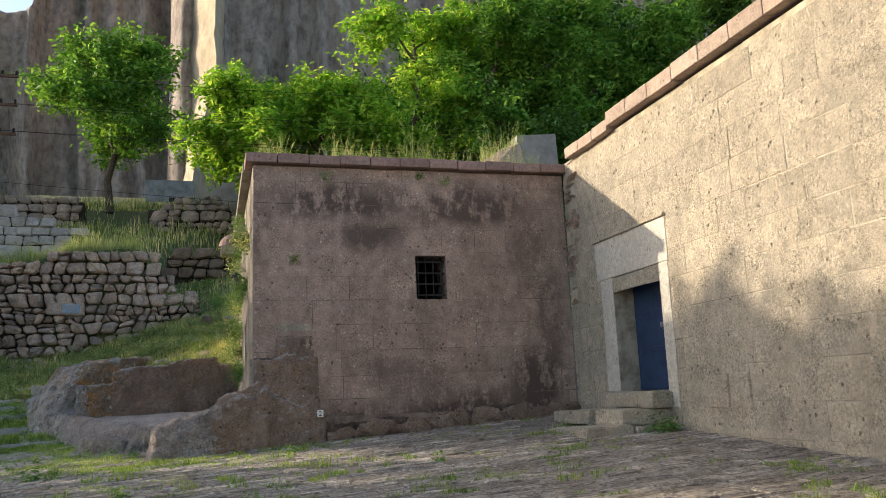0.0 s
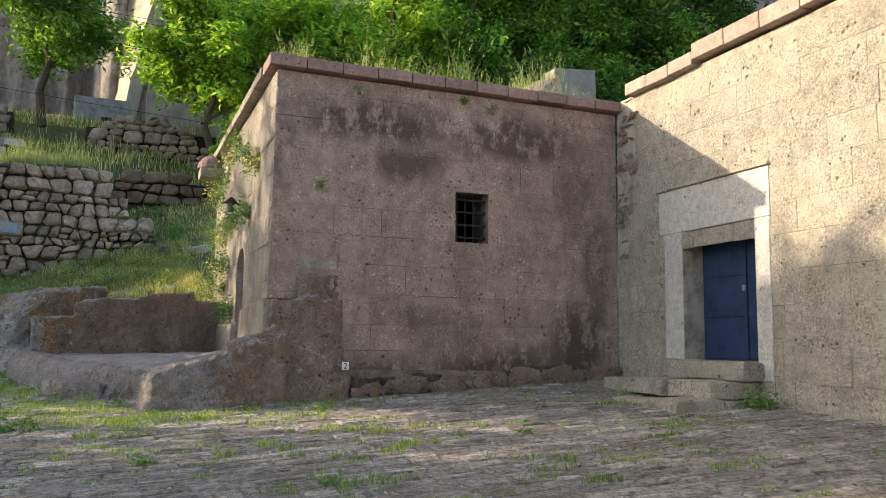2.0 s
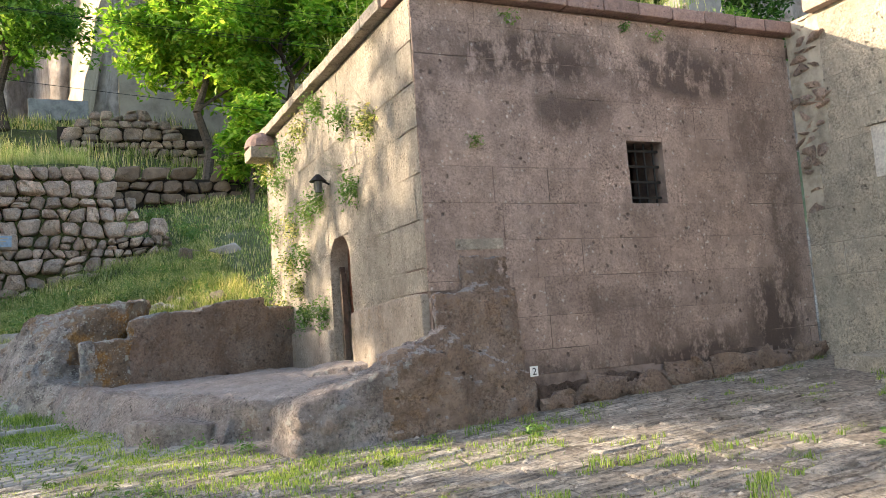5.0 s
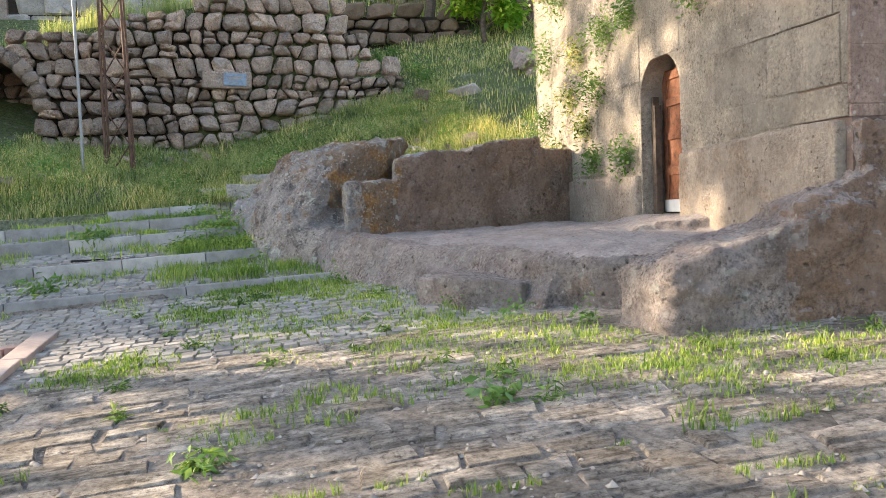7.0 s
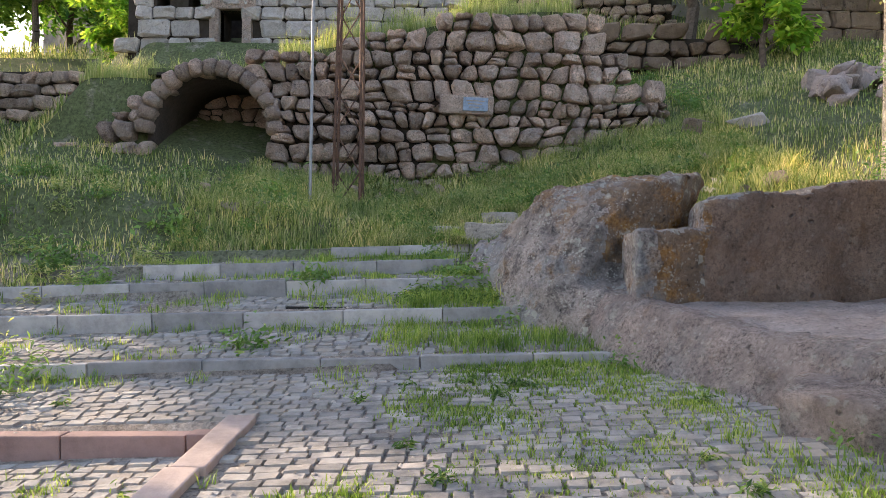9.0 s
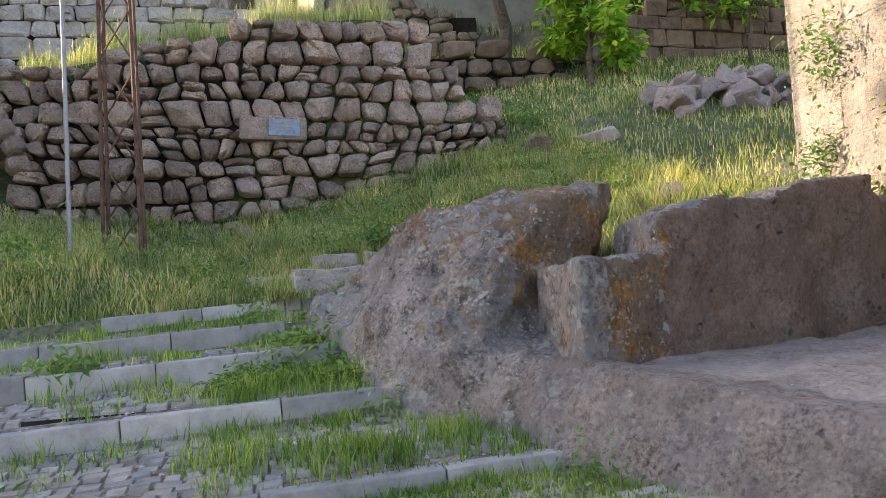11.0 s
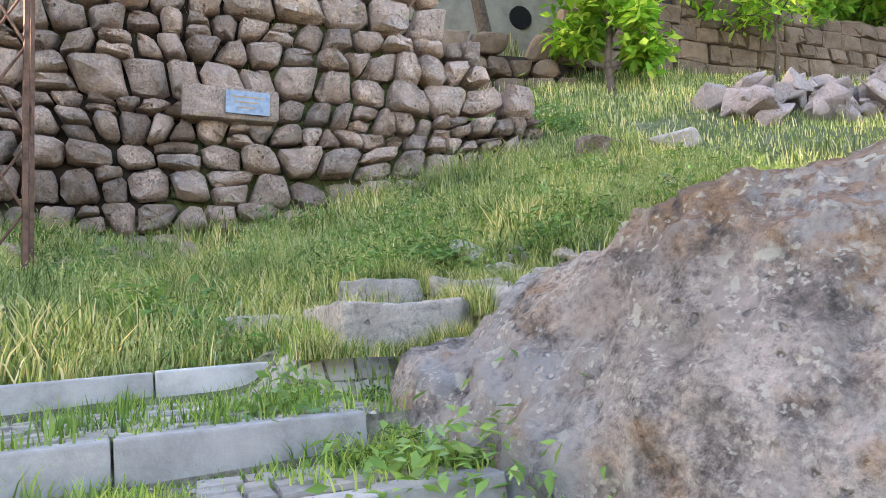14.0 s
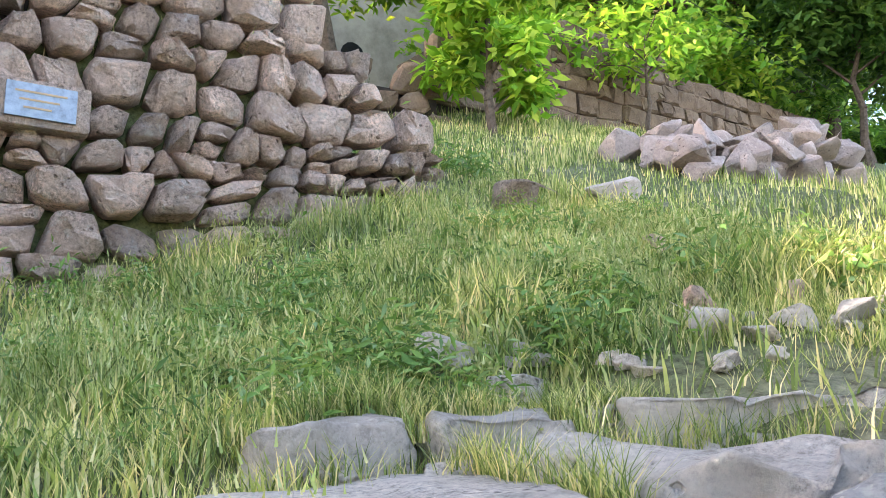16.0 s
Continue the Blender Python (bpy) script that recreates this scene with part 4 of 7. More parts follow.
for k in range(5):
    left = (-12.2, -11.2, -10.0, -8.2, -6.1)[k]
    kerb_run("kerb_line", left, KERBS[k][0] + 0.1, lambda x, k=k: kerb_y(k, x), lambda x, k=k: kerb_z(k, x), 0.15, 0.35, 0.95, M_KERB, "grey concrete kerb stones forming a long low step", 30 + k)
# pink kerb that borders the lower paving
kerb_run("pink_kerb", -12.5, -5.72, lambda x: 16.42, lambda x: 0.565 + 0.03 * (x + 5.7), 0.16, 0.3, 0.8, M_PINKKERB, "pinkish concrete kerb across the paving", 51)
top = empty("pink_kerb_return")
tagged(top, "pale concrete kerb running down the paving", "kerb", kind="structure")
kerb_run("pink_kerb", -12.5, -5.86, lambda x: 14.30, lambda x: 0.46 + 0.03 * (x + 5.7), 0.16, 0.3, 0.8, M_PINKKERB, "pinkish concrete kerb across the paving", 52)
for k in range(2):
    ob = part("kerb_stone", box(bmesh.new(), -0.10, 0.10, 0.004, 1.056, -0.3, 0, 0.012), M_PALEKERB, top)
    yy = 16.60 - 1.06 * (k + 1)
    ob.matrix_world = Matrix.Translation((-5.68 - 0.03 * k, yy, paved(-5.7, yy) + 0.06)) @ Matrix.Rotation(math.atan(0.0638), 4, "X")


# ---- rubble walls ----
STONES = {}


def stone_variants(mat, n=14):
    """A set of rough stones of unit size, front towards -y, rounded at the front."""
    if mat.name in STONES:
        return STONES[mat.name]
    out = []
    r = random.Random(5)
    for q in range(n):
        g = [-0.5, -0.26, 0.26, 0.5]
        v, f = [], []
        jx = [[r.uniform(-0.055, 0.055) for _ in range(16)] for _ in range(3)]
        for j, z in enumerate(g):
            for i, x in enumerate(g):
                edge = (i in (0, 3)) + (j in (0, 3))
                y = (-0.5, -0.28, -0.10)[edge] + jx[2][4 * j + i] * 1.3
                sh = (1.0, 0.97, 0.86)[edge]
                v.append((x * sh + jx[0][4 * j + i], y, z * sh + jx[1][4 * j + i]))
        for j in range(3):
            for i in range(3):
                f.append((4 * j + i, 4 * j + i + 1, 4 * j + i + 5, 4 * j + i + 4))
        ring = [0, 1, 2, 3, 7, 11, 15, 14, 13, 12, 8, 4]
        b0 = len(v)
        for k in ring:
            x, y, z = v[k]
            v.append((x * 0.82, 0.5, z * 0.82))
        for a in range(12):
            b = (a + 1) % 12
            f.append((ring[a], b0 + a, b0 + b, ring[b]))
        me = bpy.data.meshes.new("stone")
        me.from_pydata(v, [], f)
        me.materials.append(mat)
        me.polygons.foreach_set("use_smooth", [True] * len(me.polygons))
        out.append(me)
    STONES[mat.name] = out
    return out


def field_stone(poly, depth, mat, r, soft):
    """A rough stone whose face fills poly, front towards -y."""
    if soft > 0 and len(poly) < 8:
        q = []
        for i, v in enumerate(poly):
            w = poly[(i + 1) % len(poly)]
            k = 0.05 + 0.05 * soft + 0.20 * soft * r.random()
            q += [(v[0] + (w[0] - v[0]) * k, v[1] + (w[1] - v[1]) * k), (w[0] + (v[0] - w[0]) * k, w[1] + (v[1] - w[1]) * k)]
        poly = q
    n = len(poly)
    size = max(0.05, min(max(v[0] for v in poly) - min(v[0] for v in poly), max(v[1] for v in poly) - min(v[1] for v in poly)))
    tx, tz = r.uniform(-0.16, 0.16), r.uniform(-0.18, 0.18)
    v = []
    for k, y, wob in ((0.84, 0.16, 0.0), (1.0, -0.34, 0.03), (0.95, -0.74, 0.06), (0.74, -1.0, 0.09)):
        for x, z in poly:
            front = min(1.0, max(0.0, -y))
            v.append((x * k + r.uniform(-wob, wob) * size, (0.16 if y > 0 else y * depth * r.uniform(0.78, 1.22)) + front * (tx * x + tz * z), z * k + r.uniform(-wob, wob) * size))
    v.append((r.uniform(-0.1, 0.1) * size, -depth * r.uniform(1.0, 1.12), r.uniform(-0.1, 0.1) * size))
    f = []
    for a in (0, n, 2 * n):
        for i in range(n):
            j = (i + 1) % n
            f.append((a + i, a + j, a + n + j, a + n + i))
    f += [(3 * n + i, 3 * n + (i + 1) % n, 4 * n) for i in range(n)]
    me = bpy.data.meshes.new("stone")
    me.from_pydata(v, [], f)
    me.materials.append(mat)
    me.polygons.foreach_set("use_smooth", [soft > 0.7 and r.random() < 0.5 for _ in me.polygons])
    return me


def rubble(parent, a, b, foot, top, hmin, hmax, wk, mat, seed, depth=0.17, skip=None, square=0.0, batter=0.05, gap=0.006):
    """Irregular stones fitted to one another on a wall from a to b (left to right seen from outside)."""
    r = random.Random(seed)
    a, b = Vector((*a, 0)), Vector((*b, 0))
    d = b - a
    length = d.length
    d.normalize()
    out_n = Vector((d.y, -d.x, 0))
    ang = math.atan2(d.y, d.x)
    zlo = min(foot(length * k / 20) for k in range(21))
    zhi = max(top(length * k / 20) for k in range(21))
    loose = 1 - square
    n = 0

    def level(i, u):
        """Wavy bed joint number i."""
        return beds[i] + loose * (0.10 * noise.noise((u * 0.7, i * 0.9, seed)) + 0.05 * noise.noise((u * 2.3, i * 3.7, seed + 5)))

    beds = [zlo - 0.3]
    while beds[-1] < zhi + 0.3:
        beds.append(beds[-1] + r.uniform(hmin, hmax))
    for i in range(len(beds) - 1):
        c = beds[i + 1] - beds[i]
        u = -r.uniform(0.1, 0.6)
        lean0 = 0.0
        while u < length:
            w = c * r.uniform(*wk)
            lean1 = r.uniform(-0.10, 0.10) * loose
            jl, jr = r.uniform(-0.03, 0.03) * loose, r.uniform(-0.03, 0.03) * loose
            quad = [(u - lean0, level(i, u) + jl), (u + w - lean1, level(i, u + w) + jr), (u + w + lean1, level(i + 1, u + w) - jl), (u + lean0, level(i + 1, u) - jr)]
            lean0 = lean1
            pieces = [quad]
            if r.random() < 0.16 * loose and w < c * 1.5:
                k = r.uniform(0.35, 0.65)
                ml = (quad[0][0] + (quad[3][0] - quad[0][0]) * k, quad[0][1] + (quad[3][1] - quad[0][1]) * k)
                mr = (quad[1][0] + (quad[2][0] - quad[1][0]) * k, quad[1][1] + (quad[2][1] - quad[1][1]) * (k + 0.1))
                pieces = [[quad[0], quad[1], mr, ml], [ml, mr, quad[2], quad[3]]]
            u += w
            for poly in pieces:
                cx, cz = sum(v[0] for v in poly) / 4, sum(v[1] for v in poly) / 4
                if not (0 <= cx <= length and cz + 0.1 > foot(cx) and cz < top(cx)) or (skip and skip(cx, cz)):
                    continue
                # a fifth corner makes the block less square
                if r.random() < 0.7 * loose:
                    k = r.randrange(4)
                    p, q = poly[k], poly[(k + 1) % 4]
                    t = r.uniform(0.35, 0.65)
                    m = (p[0] + (q[0] - p[0]) * t, p[1] + (q[1] - p[1]) * t)
                    s = 1.0 + r.uniform(0.02, 0.12)
                    poly = poly[:k + 1] + [(cx + (m[0] - cx) * s, cz + (m[1] - cz) * s)] + poly[k + 1:]
                loc = []
                for x, y in poly:
                    x, y = x - cx, y - cz
                    k = max(0.5, 1 - (gap + r.uniform(0.0, 0.035) * loose) / max(0.05, math.hypot(x, y)))
                    loc.append((x * k, y * k))
                me = field_stone(loc, depth * r.uniform(0.75, 1.3), mat, r, loose)
                pos = a + d * cx + out_n * (-0.06 + r.uniform(-0.04, 0.04) * loose - batter * (cz - zlo))
                ob = new("stone", me)
                ob.matrix_world = Matrix.Translation((pos.x, pos.y, cz)) @ Matrix.Rotation(ang, 4, "Z")
                ob.parent = parent
                n += 1
    return n


# near-black, so the shade between the stones comes from this colour
M_CORE = plain_mat("gap_shade_core", (0.05, 0.04, 0.032), 0.95, vary=0.3, scale=4.0)


def core(name, a, b, zb, zt, thick, label, off=0.12, batter=0.05, cut=None):
    """Earth and stone core behind a rubble face, near-black for the shade in its gaps."""
    bm = bmesh.new()
    a, b = Vector((*a, 0)), Vector((*b, 0))
    d = (b - a).normalized()
    inn = Vector((-d.y, d.x, 0))
    for u0, u1, z0, z1 in cut or [(0, (b - a).length, zb, zt)]:
        pts = []
        for u in (u0, u1):
            for z in (z0, z1):
                p = a + d * u + inn * (off + batter * (z - zb))
                q = a + d * u + inn * (off + thick)
                pts += [(p.x, p.y, z), (q.x, q.y, z)]
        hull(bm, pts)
    ob = part(name, bm, M_CORE)
    return tagged(ob, label, "wall", kind="structure")


# the big terrace wall with its vault
RA, RB = (-12.6, 27.0), (-0.42, 27.1)
RL = 12.18


def rub_foot(u):
    x = RA[0] + u
    return height(x, 26.7) - 0.1


def rub_top(u):
    x = RA[0] + u
    t = 6.6 - 0.20 * max(0.0, -3.5 - x)
    if x > -1.55:
        t = 5.95 - 1.1 * (x + 1.55)
    if x < -10.0:
        t -= 0.55 * (-10.0 - x)
    return t + 0.08 * noise.noise((x * 2, 0, 0))


VX, VR, VZ = -9.38, 1.18, 3.98


def in_vault(u, z):
    x = RA[0] + u
    return abs(x - VX) < VR + 0.1 and (z < VZ or (x - VX) ** 2 + (z - VZ) ** 2 < (VR + 0.1) ** 2)


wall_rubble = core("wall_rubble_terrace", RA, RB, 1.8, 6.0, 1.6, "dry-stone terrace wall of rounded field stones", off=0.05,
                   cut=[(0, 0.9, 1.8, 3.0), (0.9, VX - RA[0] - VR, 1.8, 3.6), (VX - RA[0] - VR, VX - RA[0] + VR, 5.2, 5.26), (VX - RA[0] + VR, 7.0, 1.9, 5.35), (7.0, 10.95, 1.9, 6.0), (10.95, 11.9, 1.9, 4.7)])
rubble(wall_rubble, RA, RB, rub_foot, rub_top, 0.25, 0.43, (0.8, 1.4), M_RUBBLE, 3, depth=0.24, square=0.0, skip=lambda u, z: in_vault(u, z) or (abs(RA[0] + u + 4.3) < 0.5 and abs(z - 4.6) < 0.17))
# vault stones and its dark back
for k in range(15):
    a = math.pi * (k + 0.5) / 15
    ob = new("stone", stone_variants(M_RUBBLE)[k % 14])
    ob.matrix_world = Matrix.Translation((VX - VR * 1.12 * math.cos(a), 27.0, VZ + VR * 1.12 * math.sin(a))) @ Matrix.Rotation(a - math.pi / 2, 4, "Y") @ Matrix.Diagonal((0.30, 0.42, 0.34, 1))
    ob.parent = wall_rubble
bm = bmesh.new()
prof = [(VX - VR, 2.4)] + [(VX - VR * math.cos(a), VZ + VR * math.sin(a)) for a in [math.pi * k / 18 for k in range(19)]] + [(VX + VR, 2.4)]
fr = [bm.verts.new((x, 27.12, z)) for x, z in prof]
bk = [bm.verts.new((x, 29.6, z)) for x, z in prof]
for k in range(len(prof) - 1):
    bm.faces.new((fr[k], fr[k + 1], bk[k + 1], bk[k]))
# lining stone coloured near-black: the shade inside the vault is in its colour
vault = part("vault_lining", bm, stone_mat("shaded_vault_stone", (0.05, 0.037, 0.03), (0.10, 0.076, 0.062), (0.16, 0.125, 0.105), (0.2, 0.17, 0.15), 0.1, 5.0, stain=0.4, bumps=1.0, relief=0.2), smooth=True)
so = vault.modifiers.new("thick", "SOLIDIFY")
so.thickness = 0.12
so.offset = 1.0
cover = part("vault_cover", box(bmesh.new(), VX - 1.42, VX + 1.42, 27.35, 29.35, 5.22, 5.36, 0.03), M_GROUND)
tagged(cover, "earth bank over the vault", "bank", kind="structure")
tagged(vault, "rough stone barrel vault in the terrace wall", "vault", kind="structure")
vault_back = core("wall_vault_back", (VX - VR, 29.0), (VX + VR, 29.0), 2.0, 5.4, 0.5, "rough stone wall at the back of the vault", batter=0.0)
rubble(vault_back, (VX - VR, 29.0), (VX + VR, 29.0), lambda u: 2.8, lambda u: 5.2, 0.24, 0.36, (1.0, 1.6), M_RUBBLE, 8)

# inscribed plaque on a long stone
rr = random.Random(4)
long_stone = part("plaque_stone", box(bmesh.new(), -0.52, 0.53, -0.2, 0.2, -0.185, 0.185, 0.045), M_RUBBLE)
long_stone.matrix_world = Matrix.Translation((-4.3, 27.0, 4.6)) @ Matrix.Rotation(radians(2), 4, "Y")
tagged(long_stone, "long squared field stone set in the terrace wall", "stone")
plaque = part("plaque", box(bmesh.new(), -0.24, 0.24, -0.012, 0.012, -0.13, 0.13, 0.004), M_PLAQUE)
plaque.matrix_world = Matrix.Translation((-4.12, 26.787, 4.6)) @ Matrix.Rotation(radians(2), 4, "Y")
tagged(plaque, "faded blue-grey inscribed plaque on the terrace wall", "plaque")
for k in range(3):
    b_ = part("lettering", box(bmesh.new(), -0.18 + 0.03 * k, 0.17 - 0.05 * k, -0.016, -0.0125, 0.055 - 0.06 * k, 0.07 - 0.06 * k), plain_mat("worn_ochre", (0.38, 0.27, 0.16)), plaque, "worn illegible line of letters")

# upper terrace walls
w2 = core("wall_upper_terrace", (-10.0, 39.2), (-5.7, 39.2), 8.0, 11.0, 1.0, "old coursed stone wall of the upper terrace")
rubble(w2, (-10.0, 39.2), (-5.7, 39.2), lambda u: 8.7, lambda u: 11.2 + 0.2 * noise.noise((u, 3, 0)), 0.24, 0.44, (0.9, 1.7), M_RUBBLE, 21, square=0.15)
w3 = core("wall_upper_heap", (-2.9, 38.8), (2.4, 38.4), 8.0, 10.6, 1.2, "tumbled dry-stone wall on the upper slope")
rubble(w3, (-2.9, 38.8), (2.4, 38.4), lambda u: 9.2, lambda u: 10.2 + 1.0 * math.sin(min(u, 4.9) * 0.62) + 0.25 * noise.noise((u * 2, 9, 0)), 0.30, 0.5, (1.1, 1.8), M_RUBBLE, 22)

# retaining wall behind the hillside
PA, PB = (2.2, 30.6), (15.5, 31.6)
M_BROWN = stone_mat("brown_tuff", (0.105, 0.072, 0.05), (0.185, 0.128, 0.09), (0.26, 0.19, 0.14), (0.33, 0.27, 0.22), 0.18, 5.0, stain=0.45)


def ret_top(u):
    return 7.9 + 1.1 * smooth01((u - 2.0) / 1.0) - 0.9 * smooth01((u - 6.0) / 0.5) * 0.3 + 0.15 * noise.noise((u, 7, 0))


w4 = core("wall_retaining", PA, PB, 5.5, 8.7, 1.0, "brown squared-stone retaining wall behind the slope", batter=0.02, cut=[(0, 2.3, 5.5, 7.8), (2.3, 13.3, 5.5, 8.6)])
rubble(w4, PA, PB, lambda u: 6.7 + 0.03 * u, ret_top, 0.30, 0.42, (1.2, 2.0), M_BROWN, 23, square=0.8, batter=0.02, depth=0.12)
# loose stones along its foot
low = core("wall_field_edge", (-1.6, 30.6), (2.1, 30.4), 5.5, 6.9, 0.5, "low broken field wall on the slope")
rubble(low, (-1.6, 30.6), (2.1, 30.4), lambda u: 6.0, lambda u: 7.1 + 0.3 * noise.noise((u, 5, 1)), 0.3, 0.42, (1.1, 1.9), M_BROWN, 24)

# ruined house on the terrace
RU = 31.0
ruin = core("wall_ruined_house", (-12.85, RU), (-4.6, RU), 5.0, 8.45, 0.9, "grey squared-stone wall of a roofless ruined house", batter=0.0, off=0.1,
            cut=[(0, 0.72, 5.0, 8.45), (0.72, 1.06, 5.0, 7.64), (0.72, 1.06, 8.02, 8.45), (1.06, 1.52, 5.0, 8.45), (1.52, 1.86, 5.0, 7.7), (1.52, 1.86, 8.08, 8.45), (1.86, 2.34, 5.0, 8.45), (2.34, 2.92, 7.62, 8.45), (2.92, 6.0, 5.0, 8.4), (6.0, 7.6, 5.0, 7.9)])
rubble(ruin, (-12.85, RU), (-4.6, RU), lambda u: 6.2, lambda u: 8.75 - 0.3 * max(0, u - 5.6) + 0.15 * noise.noise((u, 2, 0)), 0.30, 0.52, (1.1, 2.0), stone_mat("grey_tuff", (0.24, 0.21, 0.19), (0.37, 0.33, 0.30), (0.47, 0.43, 0.395), (0.52, 0.49, 0.46), 0.15, 6.0, stain=0.25), 31, square=0.65, batter=0.0, depth=0.12,
       skip=lambda u, z: (2.2 < u < 3.05 and z < 7.7) or (0.66 < u < 1.12 and 7.6 < z < 8.06) or (1.46 < u < 1.92 and 7.66 < z < 8.12))
hall_in = part("ruin_lintel", box(bmesh.new(), -10.85, -9.6, RU - 0.08, RU + 0.4, 7.62, 7.98, 0.02), M_RUBBLE, None)
tagged(hall_in, "long stone lintel over the ruin's dark doorway", "lintel", kind="structure")
for x0, x1 in ((-10.75, -10.51), (-9.93, -9.7)):
    tagged(part("ruin_jamb", box(bmesh.new(), x0, x1, RU - 0.07, RU + 0.4, 6.2, 7.615, 0.02), M_RUBBLE), "upright stone jamb of the ruin's doorway", "jamb", kind="structure")
# bare near-black core: the doorway's shade is put into its colour
ruin_back = core("wall_ruin_inside", (-12.6, 32.6), (-4.8, 32.6), 5.0, 8.2, 0.6, "inner wall of the ruined house, near-black for the shade behind its doorway", batter=0.0)
bm = bmesh.new()
box(bm, -12.8, -12.3, RU + 1.0, 32.6, 5.0, 8.4)
tagged(part("wall_ruin_end", bm, M_RUBBLE), "end wall of the ruined house", "wall", kind="structure")
# low field wall left of the ruin
w5 = core("wall_low_field", (-19.5, 30.6), (-13.0, 30.0), 4.0, 5.9, 0.6, "low tumbled field wall beyond the grass")
rubble(w5, (-19.5, 30.6), (-13.0, 30.0), lambda u: 4.6, lambda u: 5.95 + 0.15 * noise.noise((u, 5, 2)), 0.26, 0.40, (1.1, 2.0), M_RUBBLE, 26)

# narrow rubble wall between chapel and hall
rubble(wall_hall, (HX + 0.03, 13.79), (HX + 0.03, 13.27), lambda u: 3.95, lambda u: 5.72, 0.09, 0.17, (1.1, 2.2), M_RUBBLE, 27, batter=0.0, depth=0.09, gap=0.004)
rubble(wall_hall, (HX + 0.03, 13.79), (HX + 0.03, 13.48), lambda u: 3.12, lambda u: 3.9, 0.10, 0.18, (1.1, 2.0), M_RUBBLE, 28, batter=0.0, depth=0.09, gap=0.004)
parapet = part("parapet", hull(bmesh.new(), [(x, y, z) for y in (15.6, 16.0) for x, z in ((6.25, 5.6), (7.25, 5.6), (6.30, 6.96), (7.20, 7.04))]), M_CEMENT)
tagged(parapet, "grey cement-rendered parapet behind the chapel roof", "parapet", kind="structure")
bm = bmesh.new()
hull(bm, [(4.9, 15.2, 5.6), (6.4, 15.2, 5.6), (4.9, 16.4, 5.6), (6.4, 16.4, 5.6), (5.35, 15.5, 6.25), (6.25, 15.4, 6.75), (5.5, 16.3, 6.45), (6.25, 16.3, 6.9)])
for v in bm.verts:
    v.co += noise.noise_vector(v.co * 2) * 0.06
tagged(part("roof_mound", bm, M_RUBBLE), "crumbling masonry hump on the chapel roof", "masonry", kind="structure")

# plastered building seen past the terrace wall
plaster_house = empty("plastered_ruin", 4.0, 40.6, 10.5)
tagged(plaster_house, "beige plastered wall of a ruined building with a broken niche", "building")
hang(part("wall", box(bmesh.new(), -0.5, 9.5, 41.0, 41.5, 9.5, 15.5, 0.03), M_PLASTER), plaster_house)
bm = bmesh.new()
bmesh.ops.create_cone(bm, cap_ends=True, segments=14, radius1=0.4, radius2=0.4, depth=0.05, matrix=Matrix.Translation((6.4, 40.98, 12.2)) @ Matrix.Rotation(radians(90), 4, "X"))
hang(part("niche", bm, M_DARKIN, None, "dark broken niche"), plaster_house)


# ---- cliff ----
def cliff_mesh(name, x0, x1, nxn, z0, nz, topf, face, mat, label):
    v, f = [], []
    for j in range(nz):
        for i in range(nxn):
            x = x0 + (x1 - x0) * i / (nxn - 1)
            zt = topf(x)
            z = z0 + (zt - z0) * j / (nz - 1)
            yy = face(x, z)
            v.append((x, yy, z))
    for i in range(nxn):
        x = x0 + (x1 - x0) * i / (nxn - 1)
        v.append((x, face(x, topf(x)) + 30.0, topf(x) + 3.0))
    for j in range(nz):
        for i in range(nxn - 1):
            a = j * nxn + i
            f.append((a, a + 1, a + nxn + 1, a + nxn))
    ob = raw(name, v, f, mat, smooth=True)
    return tagged(ob, label, "cliff", kind="structure")


def cliff_face(x, z):
    groove = 0.9 * abs(noise.noise((x * 0.22, z * 0.015, 1.0))) + 0.5 * abs(noise.noise((x * 0.7, z * 0.05, 2.0)))
    big = 3.2 * noise.noise((x * 0.06, z * 0.045, 3.0))
    fine = 0.35 * noise.noise((x * 0.6, z * 0.5, 4.0)) + 0.15 * noise.noise((x * 1.7, z * 1.7, 4.5))
    cut = 3.5 * smooth01((x + 18.2) / 0.9) * smooth01((-13.5 - x) / 0.5) + 5.0 * max(0.0, noise.noise((x * 0.13, z * 0.02, 14.0)))
    left = 24.0 * smooth01((-3.2 - x) / 1.6)
    return 64.0 + left + 5.0 * groove + big + fine - 0.06 * (z - 10) + cut


def cliff_top(x):
    t = 43.5 + 2.0 * noise.noise((x * 0.15, 0, 8.0)) + 22.0 * smooth01((x + 18.4) / 1.4)
    return t


cliff_mesh("cliff", -46, 75, 300, 9.0, 130, cliff_top, cliff_face, M_CLIFF, "tall dark brown tuff cliff streaked with soot and water")


def slab_face(x, z):
    return 60.0 + 0.5 * noise.noise((x * 0.4, z * 0.08, 6.0)) + 0.15 * noise.noise((x * 1.6, z * 0.9, 7.0))


# pale split pillar leaning against the cliff
bm = bmesh.new()
rows = []
